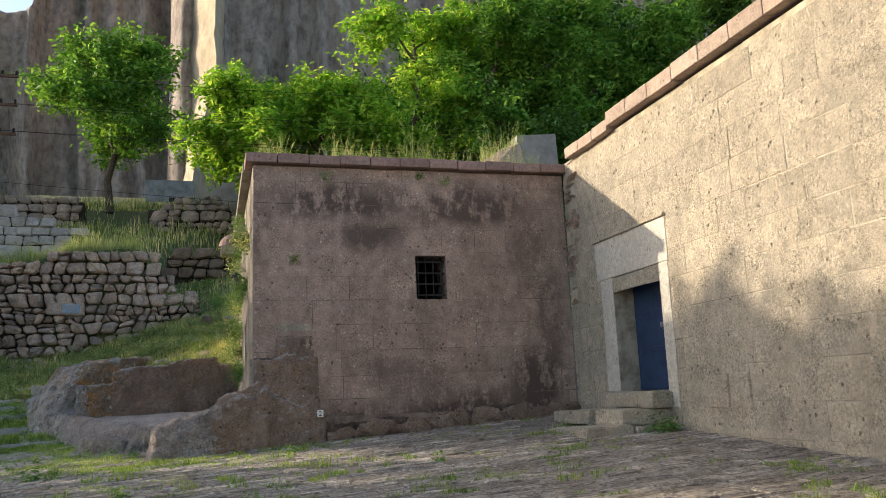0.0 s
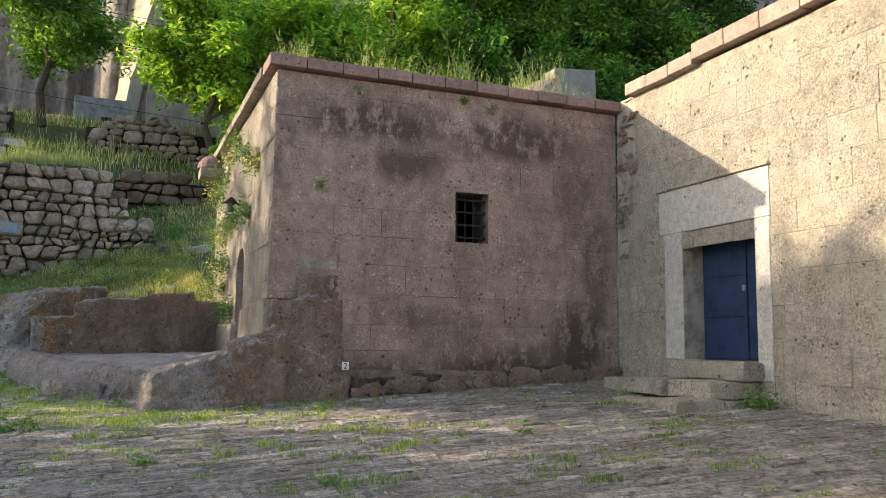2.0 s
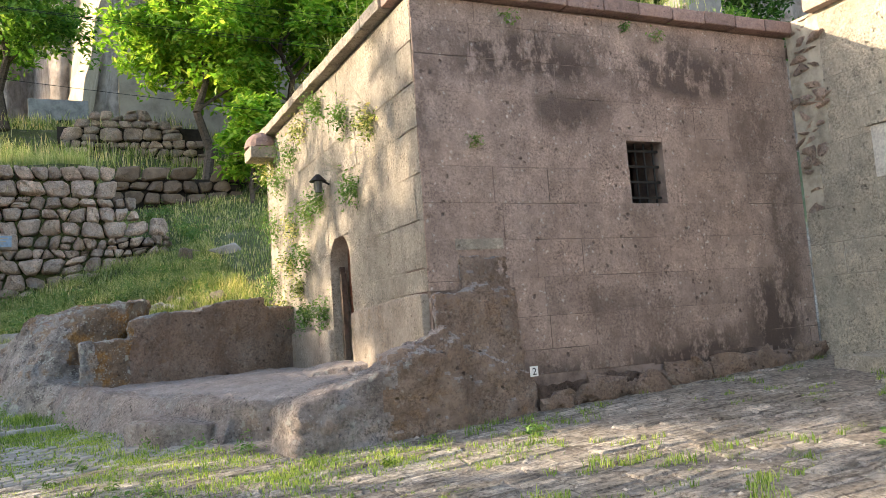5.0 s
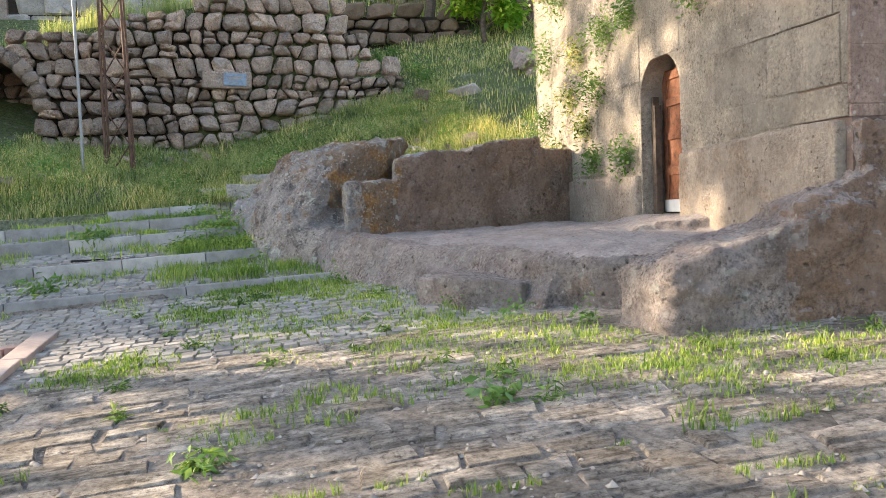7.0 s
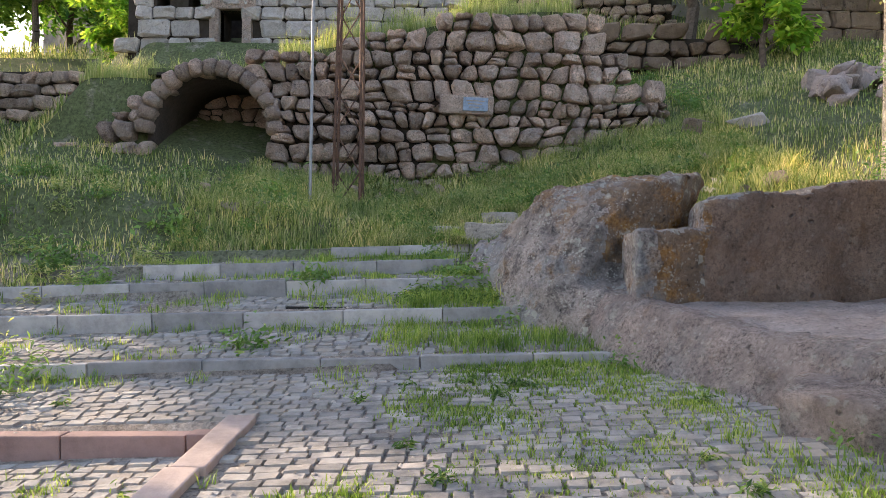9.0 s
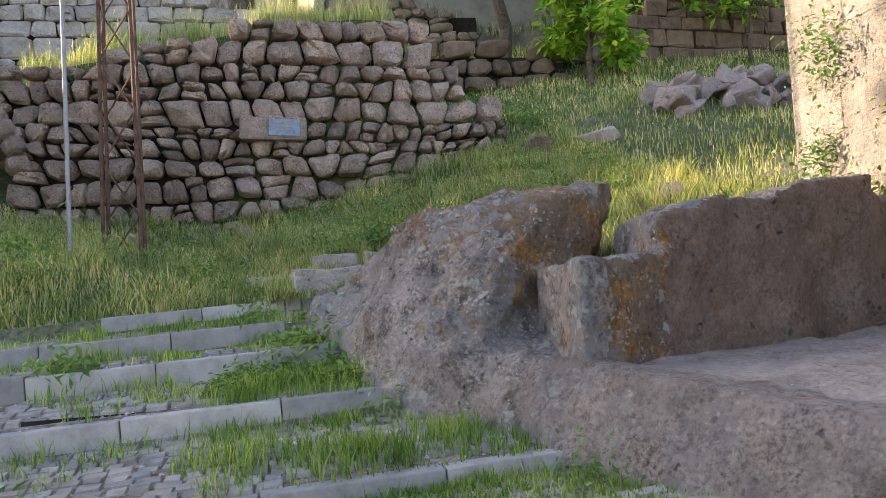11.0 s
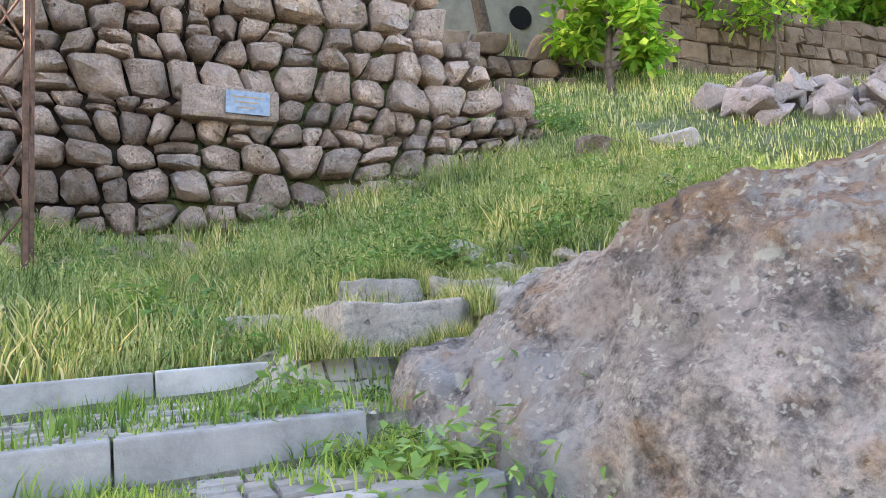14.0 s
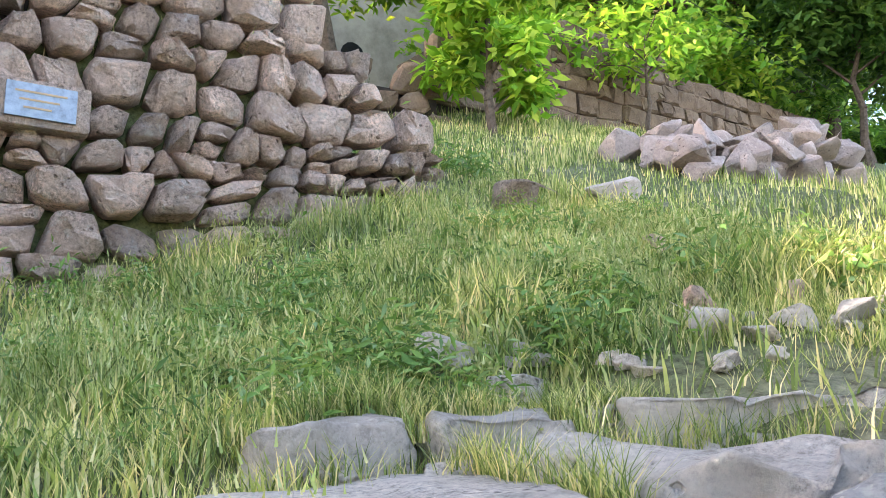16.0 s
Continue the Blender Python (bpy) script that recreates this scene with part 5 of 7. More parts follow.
for k in range(46):
    z = 12.0 + k * 0.9
    t = k / 45
    xl = -3.15 + 0.6 * max(0.0, 0.2 - t) / 0.2
    xr = -2.05 + 2.15 * smooth01(t / 0.4)
    off = 0.25 * noise.noise((0, z * 0.25, 1)) + 0.1 * noise.noise((0, z * 1.1, 2))
    crack = xl + (0.35 + 0.08 * noise.noise((0, z * 0.3, 4))) * (xr - xl)
    ring = [(xl + off, 66.5), (crack + off, 64.2), (crack + 0.12 + off, 64.5), (xr + off, 59.4), (xr + 0.5 + off, 61.0), (xr + 0.9 + off, 69.0), (xl + off, 69.5)]
    rows.append([bm.verts.new((x + 0.12 * noise.noise((x, y, z * 0.7)), y, z)) for x, y in ring])
for a, b in zip(rows, rows[1:]):
    for k in range(7):
        j = (k + 1) % 7
        bm.faces.new((a[k], a[j], b[j], b[k]))
bmesh.ops.recalc_face_normals(bm, faces=bm.faces[:])
pillar = part("cliff_pillar", bm, M_PILLAR)
tagged(pillar, "tall pale split rock pillar catching the sun", "cliff", kind="structure")


# ---- trees ----
def leaf_cloud(centers, normals_up, sizes, rs, aspect=0.42):
    """Folded leaf blades, two quads each, as one mesh's data."""
    n = len(centers)
    d = rs.normal(size=(n, 3))
    d[:, 2] = d[:, 2] * 0.5 - 0.25
    d /= np.linalg.norm(d, axis=1)[:, None]
    up = rs.normal(size=(n, 3)) * 0.55 + np.array([0, 0, 1.0]) * normals_up
    side = np.cross(d, up)
    side /= np.linalg.norm(side, axis=1)[:, None] + 1e-9
    nrm = np.cross(side, d)
    s = sizes[:, None]
    a = centers
    m = centers + d * s * 0.5 - nrm * s * 0.06
    b = centers + d * s - nrm * s * 0.16
    l, r = m + side * s * aspect * 0.5 + nrm * s * 0.08, m - side * s * aspect * 0.5 + nrm * s * 0.08
    v = np.stack([a, r, b, l], 1).reshape(-1, 3)
    k = np.arange(n)[:, None] * 4
    f = np.concatenate([k + np.array([[0, 1, 2]]), k + np.array([[0, 2, 3]])], 0)
    return v, f


def tri_mesh(name, v, f, mat, parent=None):
    me = bpy.data.meshes.new(name)
    me.vertices.add(len(v))
    me.vertices.foreach_set("co", np.asarray(v, dtype=np.float32).ravel())
    nf, k = len(f), f.shape[1]
    me.loops.add(nf * k)
    me.loops.foreach_set("vertex_index", np.asarray(f, dtype=np.int32).ravel())
    me.polygons.add(nf)
    me.polygons.foreach_set("loop_start", np.arange(0, nf * k, k, dtype=np.int32))
    me.update(calc_edges=True)
    me.materials.append(mat)
    ob = new(name, me)
    ob.parent = parent
    return ob


def tree(name, x, y, z, hgt, spread, leaves, size, mat, label, seed, clear=0.25, lean=(0.0, 0.0), trunk_r=None, limbs=9, squash=1.0, lobes=None):
    """A tapered trunk with limbs and twigs, and leaves in clumps round the twig ends."""
    r = random.Random(seed)
    rs = np.random.RandomState(seed)
    top = empty(name, x, y, z)
    tagged(top, label, "tree")
    tr = trunk_r or hgt * 0.022
    bm = bmesh.new()
    pts = [Vector((0, 0, -0.3))]
    for k in range(1, 7):
        t = k / 6
        pts.append(Vector((lean[0] * t + r.uniform(-0.03, 0.03) * hgt, lean[1] * t + r.uniform(-0.03, 0.03) * hgt, hgt * 0.82 * t)))
    for k, (a, b) in enumerate(zip(pts, pts[1:])):
        rod(bm, a, b, tr * (1 - 0.14 * k), tr * (1 - 0.14 * (k + 1)), 7)
    tips = [pts[-1], pts[-2]]
    for k in range(limbs):
        t = clear + (0.95 - clear) * (k + r.random()) / limbs
        f = t / 1.0 * 6
        i = min(5, int(f))
        p = pts[i].lerp(pts[i + 1], f - i)
        a = k * 2.4 + r.uniform(-0.5, 0.5)
        reach = spread * (0.55 + 0.45 * math.sin(math.pi * min(1, (t - clear) / (1 - clear) * 0.75 + 0.2))) * r.uniform(0.7, 1.1)
        e = p + Vector((math.cos(a) * reach, math.sin(a) * reach, reach * r.uniform(0.25, 0.6) * squash))
        m = p.lerp(e, 0.5) + Vector((r.uniform(-0.1, 0.1), r.uniform(-0.1, 0.1), 0.12)) * reach
        lr = tr * 0.42 * (1 - 0.5 * t)
        rod(bm, p, m, lr, lr * 0.7, 5)
        rod(bm, m, e, lr * 0.7, lr * 0.25, 5)
        tips += [e, m.lerp(e, 0.5)]
        for q in range(4):
            s = m.lerp(e, r.uniform(0.1, 0.9))
            g = s + Vector((r.uniform(-1, 1), r.uniform(-1, 1), r.uniform(-0.3, 0.8))) * reach * 0.42
            rod(bm, s, g, lr * 0.3, lr * 0.1, 4)
            tips += [g, s.lerp(g, 0.6)]
    trunk = part("trunk", bm, M_BARK, top)
    tips = np.array([tuple(p) for p in tips])
    w = rs.uniform(0.5, 1.5, len(tips))
    pick = rs.choice(len(tips), leaves, p=w / w.sum())
    # small sprays inside every clump keep the outline uneven
    sprays = tips[:, None, :] + rs.normal(size=(len(tips), 7, 3)) * spread * np.array([0.17, 0.17, 0.14])
    c = sprays[pick, rs.randint(0, 7, leaves)] + rs.normal(size=(leaves, 3)) * spread * 0.065
    c[:, 2] = np.maximum(c[:, 2], hgt * 0.10)
    v, f = leaf_cloud(c, 1.0, rs.uniform(0.7, 1.5, leaves) * size * 1.2, rs)
    crown = tri_mesh("crown", v, f, mat, top)
    return top


TREES = [
    # name, x, y, height, spread, leaves, leaf size, material, label, seed, clear
    ("broadleaf_tree", -4.7, 40.6, 9.2, 3.3, 15000, 0.27, M_LEAF_MID, "lone young green tree on the upper terrace", 1, 0.25),
    ("walnut_tree", 1.6, 33.4, 8.6, 2.5, 15000, 0.25, M_LEAF_BRIGHT, "bright green leafy tree behind the chapel", 2, 0.32),
    ("walnut_tree", 4.6, 33.2, 8.2, 2.6, 15000, 0.25, M_LEAF_BRIGHT, "bright green leafy tree behind the chapel", 3, 0.28),
    ("walnut_tree", 8.6, 33.4, 12.0, 2.8, 17000, 0.26, M_LEAF_BRIGHT, "tall bright green tree behind the chapel", 4, 0.05),
    ("walnut_tree", 12.8, 34.0, 13.5, 3.8, 20000, 0.27, M_LEAF_MID, "tall spreading green tree behind the chapel", 5, 0.05),
    ("walnut_tree", 17.4, 34.5, 13.5, 3.8, 20000, 0.28, M_LEAF_MID, "dense green tree behind the hall", 6, 0.05),
    ("walnut_tree", 22.0, 35.0, 13.5, 4.0, 17000, 0.3, M_LEAF_MID, "dense green tree behind the hall", 7, 0.05),
    ("walnut_tree", 27.0, 36.0, 14.0, 4.2, 15000, 0.3, M_LEAF_DARK, "dense dark green tree behind the hall", 8, 0.05),
    ("walnut_tree", 14.5, 40.0, 12.5, 4.6, 13000, 0.32, M_LEAF_DARK, "dark green tree at the foot of the cliff", 9, 0.05),
    ("walnut_tree", 20.0, 40.0, 12.5, 4.6, 13000, 0.32, M_LEAF_DARK, "dark green tree at the foot of the cliff", 11, 0.05),
    ("walnut_tree", 9.5, 46.0, 8.0, 4.0, 10000, 0.32, M_LEAF_DARK, "dark green tree at the foot of the cliff", 10, 0.05),
    ("mulberry_tree", 3.0, 45.0, 6.4, 2.4, 11000, 0.34, M_LEAF_DARK, "round dark green tree before the cliff", 12, 0.2),
    ("young_walnut_tree", 2.3, 29.4, 3.7, 0.95, 3600, 0.19, M_LEAF_BRIGHT, "slender young tree with bright fresh leaves", 13, 0.1),
    ("shrub", 8.2, 32.6, 2.8, 1.7, 3200, 0.2, M_LEAF_BRIGHT, "leafy shrub hanging over the retaining wall", 51, 0.05),
    ("shrub", 11.2, 32.9, 2.9, 1.8, 3200, 0.2, M_LEAF_BRIGHT, "leafy shrub hanging over the retaining wall", 52, 0.05),
    ("shrub", 5.2, 32.3, 2.4, 1.3, 2600, 0.2, M_LEAF_BRIGHT, "leafy shrub hanging over the retaining wall", 53, 0.05),
    ("shrub", 6.4, 29.9, 2.6, 1.3, 900, 0.17, M_LEAF_BRIGHT, "sparse bare-stemmed shrub by the retaining wall", 18, 0.5),
    ("broadleaf_tree", 14.4, 30.0, 5.4, 2.4, 9000, 0.24, M_LEAF_DARK, "shady tree at the end of the retaining wall", 19, 0.4),
    ("broadleaf_tree", -23.0, 45.0, 8.0, 4.2, 12000, 0.3, M_LEAF_MID, "hazy green tree beyond the ruined house", 15, 0.3),
    ("broadleaf_tree", -28.5, 48.0, 8.0, 4.4, 9000, 0.32, M_LEAF_MID, "hazy green tree beyond the ruined house", 16, 0.3),
    ("broadleaf_tree", -33.0, 52.0, 8.0, 4.6, 9000, 0.36, M_LEAF_MID, "hazy green tree in the distance", 47, 0.05),
    ("broadleaf_tree", -26.0, 54.0, 9.0, 4.8, 9000, 0.36, M_LEAF_MID, "hazy green tree in the distance", 48, 0.05),
    ("broadleaf_tree", -19.5, 53.0, 8.0, 4.6, 9000, 0.36, M_LEAF_MID, "hazy green tree in the distance", 49, 0.05),
    ("poplar_tree", -15.2, 36.5, 6.0, 1.4, 7000, 0.22, M_LEAF_BRIGHT, "slim bright green tree beside the ruined house", 17, 0.1),
    ("broadleaf_tree", -20.5, 12.0, 10.4, 3.2, 2600, 0.34, M_LEAF_MID, "tall tree at the edge of the paved yard", 40, 0.2),
    ("broadleaf_tree", -21.5, 16.5, 11.0, 3.2, 2600, 0.34, M_LEAF_MID, "tall tree at the edge of the paved yard", 41, 0.2),
    ("broadleaf_tree", -20.0, 20.2, 9.8, 2.4, 2300, 0.34, M_LEAF_MID, "tall tree at the edge of the grass", 42, 0.3),
    ("broadleaf_tree", -20.8, 23.2, 11.6, 2.3, 2800, 0.36, M_LEAF_MID, "tall thin-crowned tree at the edge of the grass", 43, 0.82),
    ("broadleaf_tree", -20.6, 26.0, 9.2, 1.7, 1300, 0.36, M_LEAF_MID, "thin-crowned tree at the edge of the grass", 44, 0.84),
    ("broadleaf_tree", -20.4, 28.2, 10.6, 2.6, 320, 0.46, M_LEAF_MID, "tall thin-crowned tree at the edge of the grass", 54, 0.6),
    ("broadleaf_tree", -20.3, 27.4, 5.8, 2.3, 3600, 0.36, M_LEAF_MID, "leafy tree at the edge of the grass", 55, 0.35),
    ("bushy_tree", -20.0, 28.8, 3.3, 2.2, 8000, 0.34, M_LEAF_MID, "dense low tree at the edge of the grass", 45, 0.05),
    ("bushy_tree", -20.6, 32.0, 3.2, 2.2, 8000, 0.34, M_LEAF_MID, "dense low tree at the edge of the grass", 46, 0.05),
]
for nm, x, y, h, sp, n, ls, mt, lb, sd, cl in TREES:
    near_yard = x > -16 and n > 4000
    tree(nm, x, y, height(x, y), h, sp, int(n * 1.45) if near_yard else n, ls * 0.8 if near_yard else ls, mt, lb, sd, cl)

# ---- lattice mast, pole and wires ----
MX, MY = -6.35, 25.4
mast = empty("lattice_mast", MX, MY, height(MX, MY))
tagged(mast, "rusty lattice steel electricity mast in the grass", "power mast")
MH = 12.3 - height(MX, MY)
mz = height(MX, MY) - 0.2
legs = [(-0.24, -0.2), (0.24, -0.2), (0.24, 0.2), (-0.24, 0.2)]


def mast_leg(k, t):
    s = 1 - 0.45 * t
    return Vector((MX + legs[k][0] * s + 0.25 * t * 0, MY + legs[k][1] * s, mz + (MH + 0.2) * t))


for k in range(4):
    hang(part("leg", rod(bmesh.new(), mast_leg(k, 0), mast_leg(k, 1), 0.028, 0.024, 5), M_RUST), mast)
for q in range(14):
    for k in range(4):
        a, b = mast_leg(k, q / 14), mast_leg((k + 1) % 4, (q + 1) / 14)
        if (q + k) % 2:
            a, b = mast_leg((k + 1) % 4, q / 14), mast_leg(k, (q + 1) / 14)
        hang(part("brace", rod(bmesh.new(), a, b, 0.013, seg=4), M_RUST), mast)
for z in (9.6, 10.5, 11.4):
    arm = hang(part("crossarm", box(bmesh.new(), MX - 0.7, MX + 0.75, MY - 0.04, MY + 0.04, z, z + 0.07, 0.005), M_RUST), mast)
    for x in (-0.62, 0.3, 0.68):
        bm = bmesh.new()
        for s in range(3):
            rod(bm, (MX + x, MY, z + 0.07 + 0.05 * s), (MX + x, MY, z + 0.115 + 0.05 * s), 0.05, 0.025, 8)
        part("insulator", bm, M_IRON, arm)
        arm.children[-1].matrix_parent_inverse = Matrix.Identity(4)
pole = part("pole", rod(bmesh.new(), (-6.95, 25.0, height(-6.95, 25.0) - 0.3), (-6.95, 25.0, 9.4), 0.028, 0.025, 10), M_GALV)
tagged(pole, "thin galvanised steel pole standing in the grass", "pole")


def wire(a, b, sag, r=0.007):
    cu = bpy.data.curves.new("wire", "CURVE")
    cu.dimensions, cu.bevel_depth, cu.bevel_resolution = "3D", r, 0
    sp = cu.splines.new("POLY")
    n = 24
    sp.points.add(n)
    for k in range(n + 1):
        t = k / n
        p = Vector(a).lerp(Vector(b), t)
        sp.points[k].co = (p.x, p.y, p.z - sag * 4 * t * (1 - t), 1)
    cu.materials.append(M_IRON)
    ob = new("power_wire", cu)
    tagged(ob, "thin dark overhead electricity wire", "wire", "overhead wires")


for z, b in ((9.75, (40, 40, 15.5)), (9.75, (40, 39, 14.6)), (10.6, (40, 41, 17.2)), (10.6, (40, 42, 16.4)), (11.5, (40, 41, 19)), (8.2, (30, 33.5, 9.5))):
    wire((MX, MY, z), b, 0.5)
    wire((MX, MY, z), (-45, 27, z + 1), 0.8)


# ---- grass and weeds ----
def blades(name, spots, heights, widths, mat, label, seed, bend=0.5, category="grass", head=0.0, lumpy=True):
    """Bent blades of two segments each; one joined piece of growth."""
    rs = np.random.RandomState(seed)
    n = len(spots)
    if lumpy:
        heights = heights * np.array([max(0.25, 0.85 + 1.1 * noise.noise((p[0] * 1.1, p[1] * 1.1, seed)) + 0.5 * noise.noise((p[0] * 3.7, p[1] * 3.7, 1.0))) for p in spots])
    a = rs.uniform(0, 2 * np.pi, n)
    dirv = np.stack([np.cos(a), np.sin(a), np.zeros(n)], 1)
    side = np.stack([-np.sin(a), np.cos(a), np.zeros(n)], 1) * widths[:, None]
    k = (rs.uniform(0.1, 1.0, n) * bend * heights)[:, None]
    up = np.array([0, 0, 1.0]) * heights[:, None]
    base_ = spots
    mid_ = spots + up * 0.55 + dirv * k * 0.3
    tip = spots + up + dirv * k
    v = np.stack([base_ - side, base_ + side, mid_ - side * 0.8, mid_ + side * 0.8, tip], 1)
    nv = 5
    idx = np.arange(n)[:, None] * nv
    f = np.concatenate([idx + np.array([[0, 1, 3]]), idx + np.array([[0, 3, 2]]), idx + np.array([[2, 3, 4]])], 0)
    v = v.reshape(-1, 3)
    if head > 0:
        # seed heads on some of the stalks
        m = rs.rand(n) < head
        t, s, d = tip[m], side[m] / widths[m][:, None] * 0.006, dirv[m]
        hl = heights[m][:, None] * 0.22
        hv = np.stack([t - s, t + s, t + np.array([0, 0, 1.0]) * hl + d * hl * 0.6], 1).reshape(-1, 3)
        hf = np.arange(len(t) * 3).reshape(-1, 3) + len(v)
        v, f = np.concatenate([v, hv]), np.concatenate([f, hf])
    ob = tri_mesh(name, v, f, mat)
    return tagged(ob, label, category, kind="stuff")


def scatter(n, x0, x1, y0, y1, seed, keep=None):
    rs = np.random.RandomState(seed)
    out = []
    for x, y in zip(rs.uniform(x0, x1, n), rs.uniform(y0, y1, n)):
        if keep is None or keep(x, y, rs):
            out.append((x, y, height(x, y)))
    return np.array(out)


def on_rock(x, y):
    if x > 0.55 and y > 13.6:
        return True
    if y < 13.7:
        return False
    edge = -0.9 - (y - 13.7) * 0.43 if y < 18.2 else -2.85 - (y - 18.2) * 0.45
    if y < 19.9:
        return x > edge
    return edge < x < -1.7 and y < 21.6


def slope_keep(x, y, rs):
    if y < 23.0 and x < -3.9:
        return y > 22.5
    if on_rock(x, y) or (y < 19.7 and x > -4):
        return False
    if -4.7 < x < -1.5 and y < 23.25 - 0.35 * max(0.0, x + 3.4) and rs.rand() > 0.12:
        return False
    return noise.noise((x * 0.8, y * 0.8, 3)) > -0.45 - 0.3 * rs.rand()


rs = np.random.RandomState(3)
sp = scatter(62000, -8.5, 0.66, 19.7, 27.0, 4, slope_keep)
blades("hillside_grass", sp, rs.uniform(0.05, 0.24, len(sp)), rs.uniform(0.004, 0.010, len(sp)), M_GRASS, "tall green grass on the slope before the terrace wall", 5, 1.1)
sp = scatter(50000, -8.5, 0.66, 20.5, 27.0, 6, lambda x, y, r: slope_keep(x, y, r) and noise.noise((x * 0.6, y * 1.0, 9)) > -0.1)
blades("seeding_grass", sp, rs.uniform(0.08, 0.27, len(sp)), rs.uniform(0.0015, 0.003, len(sp)), M_DRYGRASS, "pale ripening grass heads on the slope", 7, 0.5, head=0.8)
sp = scatter(30000, 0.0, 12.0, 21.0, 31.5, 8, lambda x, y, r: noise.noise((x * 0.8, y * 0.8, 3)) > -0.4)
blades("hillside_grass", sp, rs.uniform(0.04, 0.2, len(sp)), rs.uniform(0.004, 0.009, len(sp)), M_GRASS, "green grass on the slope behind the chapel", 9, 0.6)
sp = scatter(22000, -3.0, 8.0, 27.0, 32.0, 10, lambda x, y, r: x > -1.4 + 0.0 * y)
blades("hillside_grass", sp, rs.uniform(0.04, 0.2, len(sp)), rs.uniform(0.004, 0.009, len(sp)), M_GRASS, "green grass below the retaining wall", 11, 0.6)
sp = scatter(26000, -13.0, -1.2, 27.1, 29.6, 12)
sp = sp[sp[:, 2] > 5.0]
blades("terrace_grass", sp, rs.uniform(0.15, 0.5, len(sp)), rs.uniform(0.004, 0.008, len(sp)), M_DRYGRASS, "sunlit pale grass on top of the terrace wall", 13, 0.5, head=0.4)
sp = scatter(42000, -20.0, -6.5, 16.5, 27.0, 14, lambda x, y, r: x < (lawn_edge(y) - 0.2 if y < 22.4 else -6.0) and noise.noise((x * 0.7, y * 0.7, 3)) > -0.5)
blades("field_grass", sp, rs.uniform(0.04, 0.2, len(sp)), rs.uniform(0.004, 0.010, len(sp)), M_GRASS, "rough green grass and herbs beside the stepped path", 15, 0.8)
sp = scatter(26000, -26.0, -12.5, 26.5, 44.0, 26)
blades("field_grass", sp, rs.uniform(0.1, 0.4, len(sp)), rs.uniform(0.008, 0.02, len(sp)), M_GRASS, "rough grass on the far field", 27, 0.8)
sp = scatter(46000, -5.6, 0.5, 22.0, 25.8, 28, lambda x, y, r: slope_keep(x, y, r) and noise.noise((x * 1.6, y * 1.6, 21)) > -0.25)
blades("fine_grass", sp, rs.uniform(0.03, 0.2, len(sp)), rs.uniform(0.0012, 0.0035, len(sp)), M_GRASS, "fine tangled green grass on the slope", 29, 1.3)
sp = scatter(14000, -12.0, 6.0, 33.0, 46.0, 16)
blades("terrace_grass", sp, rs.uniform(0.2, 0.6, len(sp)), rs.uniform(0.01, 0.02, len(sp)), M_GRASS, "green grass on the upper terraces", 17, 0.6)
# chapel roof
sp = scatter(9000, 0.8, 6.4, 14.0, 19.5, 18, lambda x, y, r: noise.noise((x * 0.9, y * 0.9, 6)) > -0.15)
sp[:, 2] = 5.69
mound = (sp[:, 0] > 4.9) & (sp[:, 0] < 6.25) & (sp[:, 1] > 15.1) & (sp[:, 1] < 16.4)
sp[mound, 2] = 6.15 + 0.5 * (sp[mound, 0] - 5.2)
blades("roof_grass", sp, rs.uniform(0.12, 0.62, len(sp)), rs.uniform(0.003, 0.007, len(sp)), M_DRYGRASS, "dry seeding grass on the chapel roof", 19, 0.5, head=0.6)


# tufts between the pavers and on the steps
def tufts(name, spots, per, rad, hlo, hhi, mat, label, seed, wid=(0.003, 0.006)):
    rs = np.random.RandomState(seed)
    pts = []
    for x, y, s in spots:
        for _ in range(int(per * s)):
            a, q = rs.uniform(0, 6.28), rad * s * math.sqrt(rs.rand())
            pts.append((x + q * math.cos(a), y + q * math.sin(a), 0))
    pts = [(x, y, height(x, y)) for x, y, _ in pts if not on_rock(x, y)]
    pts = np.array(pts)
    return blades(name, pts, rs.uniform(hlo, hhi, len(pts)), rs.uniform(*wid, len(pts)), mat, label, seed + 1, 0.9)


r = random.Random(77)
spots = [(x, y, r.uniform(0.4, 1.3)) for x, y in ((r.uniform(-8.5, 6.2), r.uniform(5.0, 16.3)) for _ in range(2600)) if noise.noise((x * 0.5, y * 0.8, 12)) > 0.05 + 0.25 * r.random()]
tufts("paving_tufts", spots, 34, 0.12, 0.015, 0.08, M_LAWN, "small grass tufts between the paving stones", 80)
spots = [(r.uniform(-4.2, 0.9), r.uniform(12.2, 17.9), r.uniform(0.7, 1.5)) for _ in range(620)]
spots = [s for s in spots if abs(s[1] - (12.95 - 0.95 * (s[0] + 0.8))) < 1.0 + 0.5 * noise.noise((s[0], s[1], 1))]
spots += [(x, y, r.uniform(0.5, 1.2)) for x, y in ((r.uniform(-5.2, -0.6), r.uniform(14.6, 18.1)) for _ in range(1100)) if noise.noise((x * 0.9, y * 1.1, 31)) + 0.12 * (y - 16.4) > 0.02]
tufts("yard_grass", spots, 62, 0.24, 0.012, 0.06, M_LAWN, "fresh green grass along the foot of the rock", 82)
spots = []
for k in range(5):
    for _ in range(60):
        x = r.uniform(-8.8, KERBS[k][0] + 0.2)
        t = 1.0 if x > KERBS[k][0] - 1.8 else 0.45
        if r.random() < t:
            spots.append((x, kerb_y(k, x) + r.choice((r.uniform(0.2, 0.75), -0.06 - r.uniform(0, 0.2))), r.uniform(0.5, 1.3)))
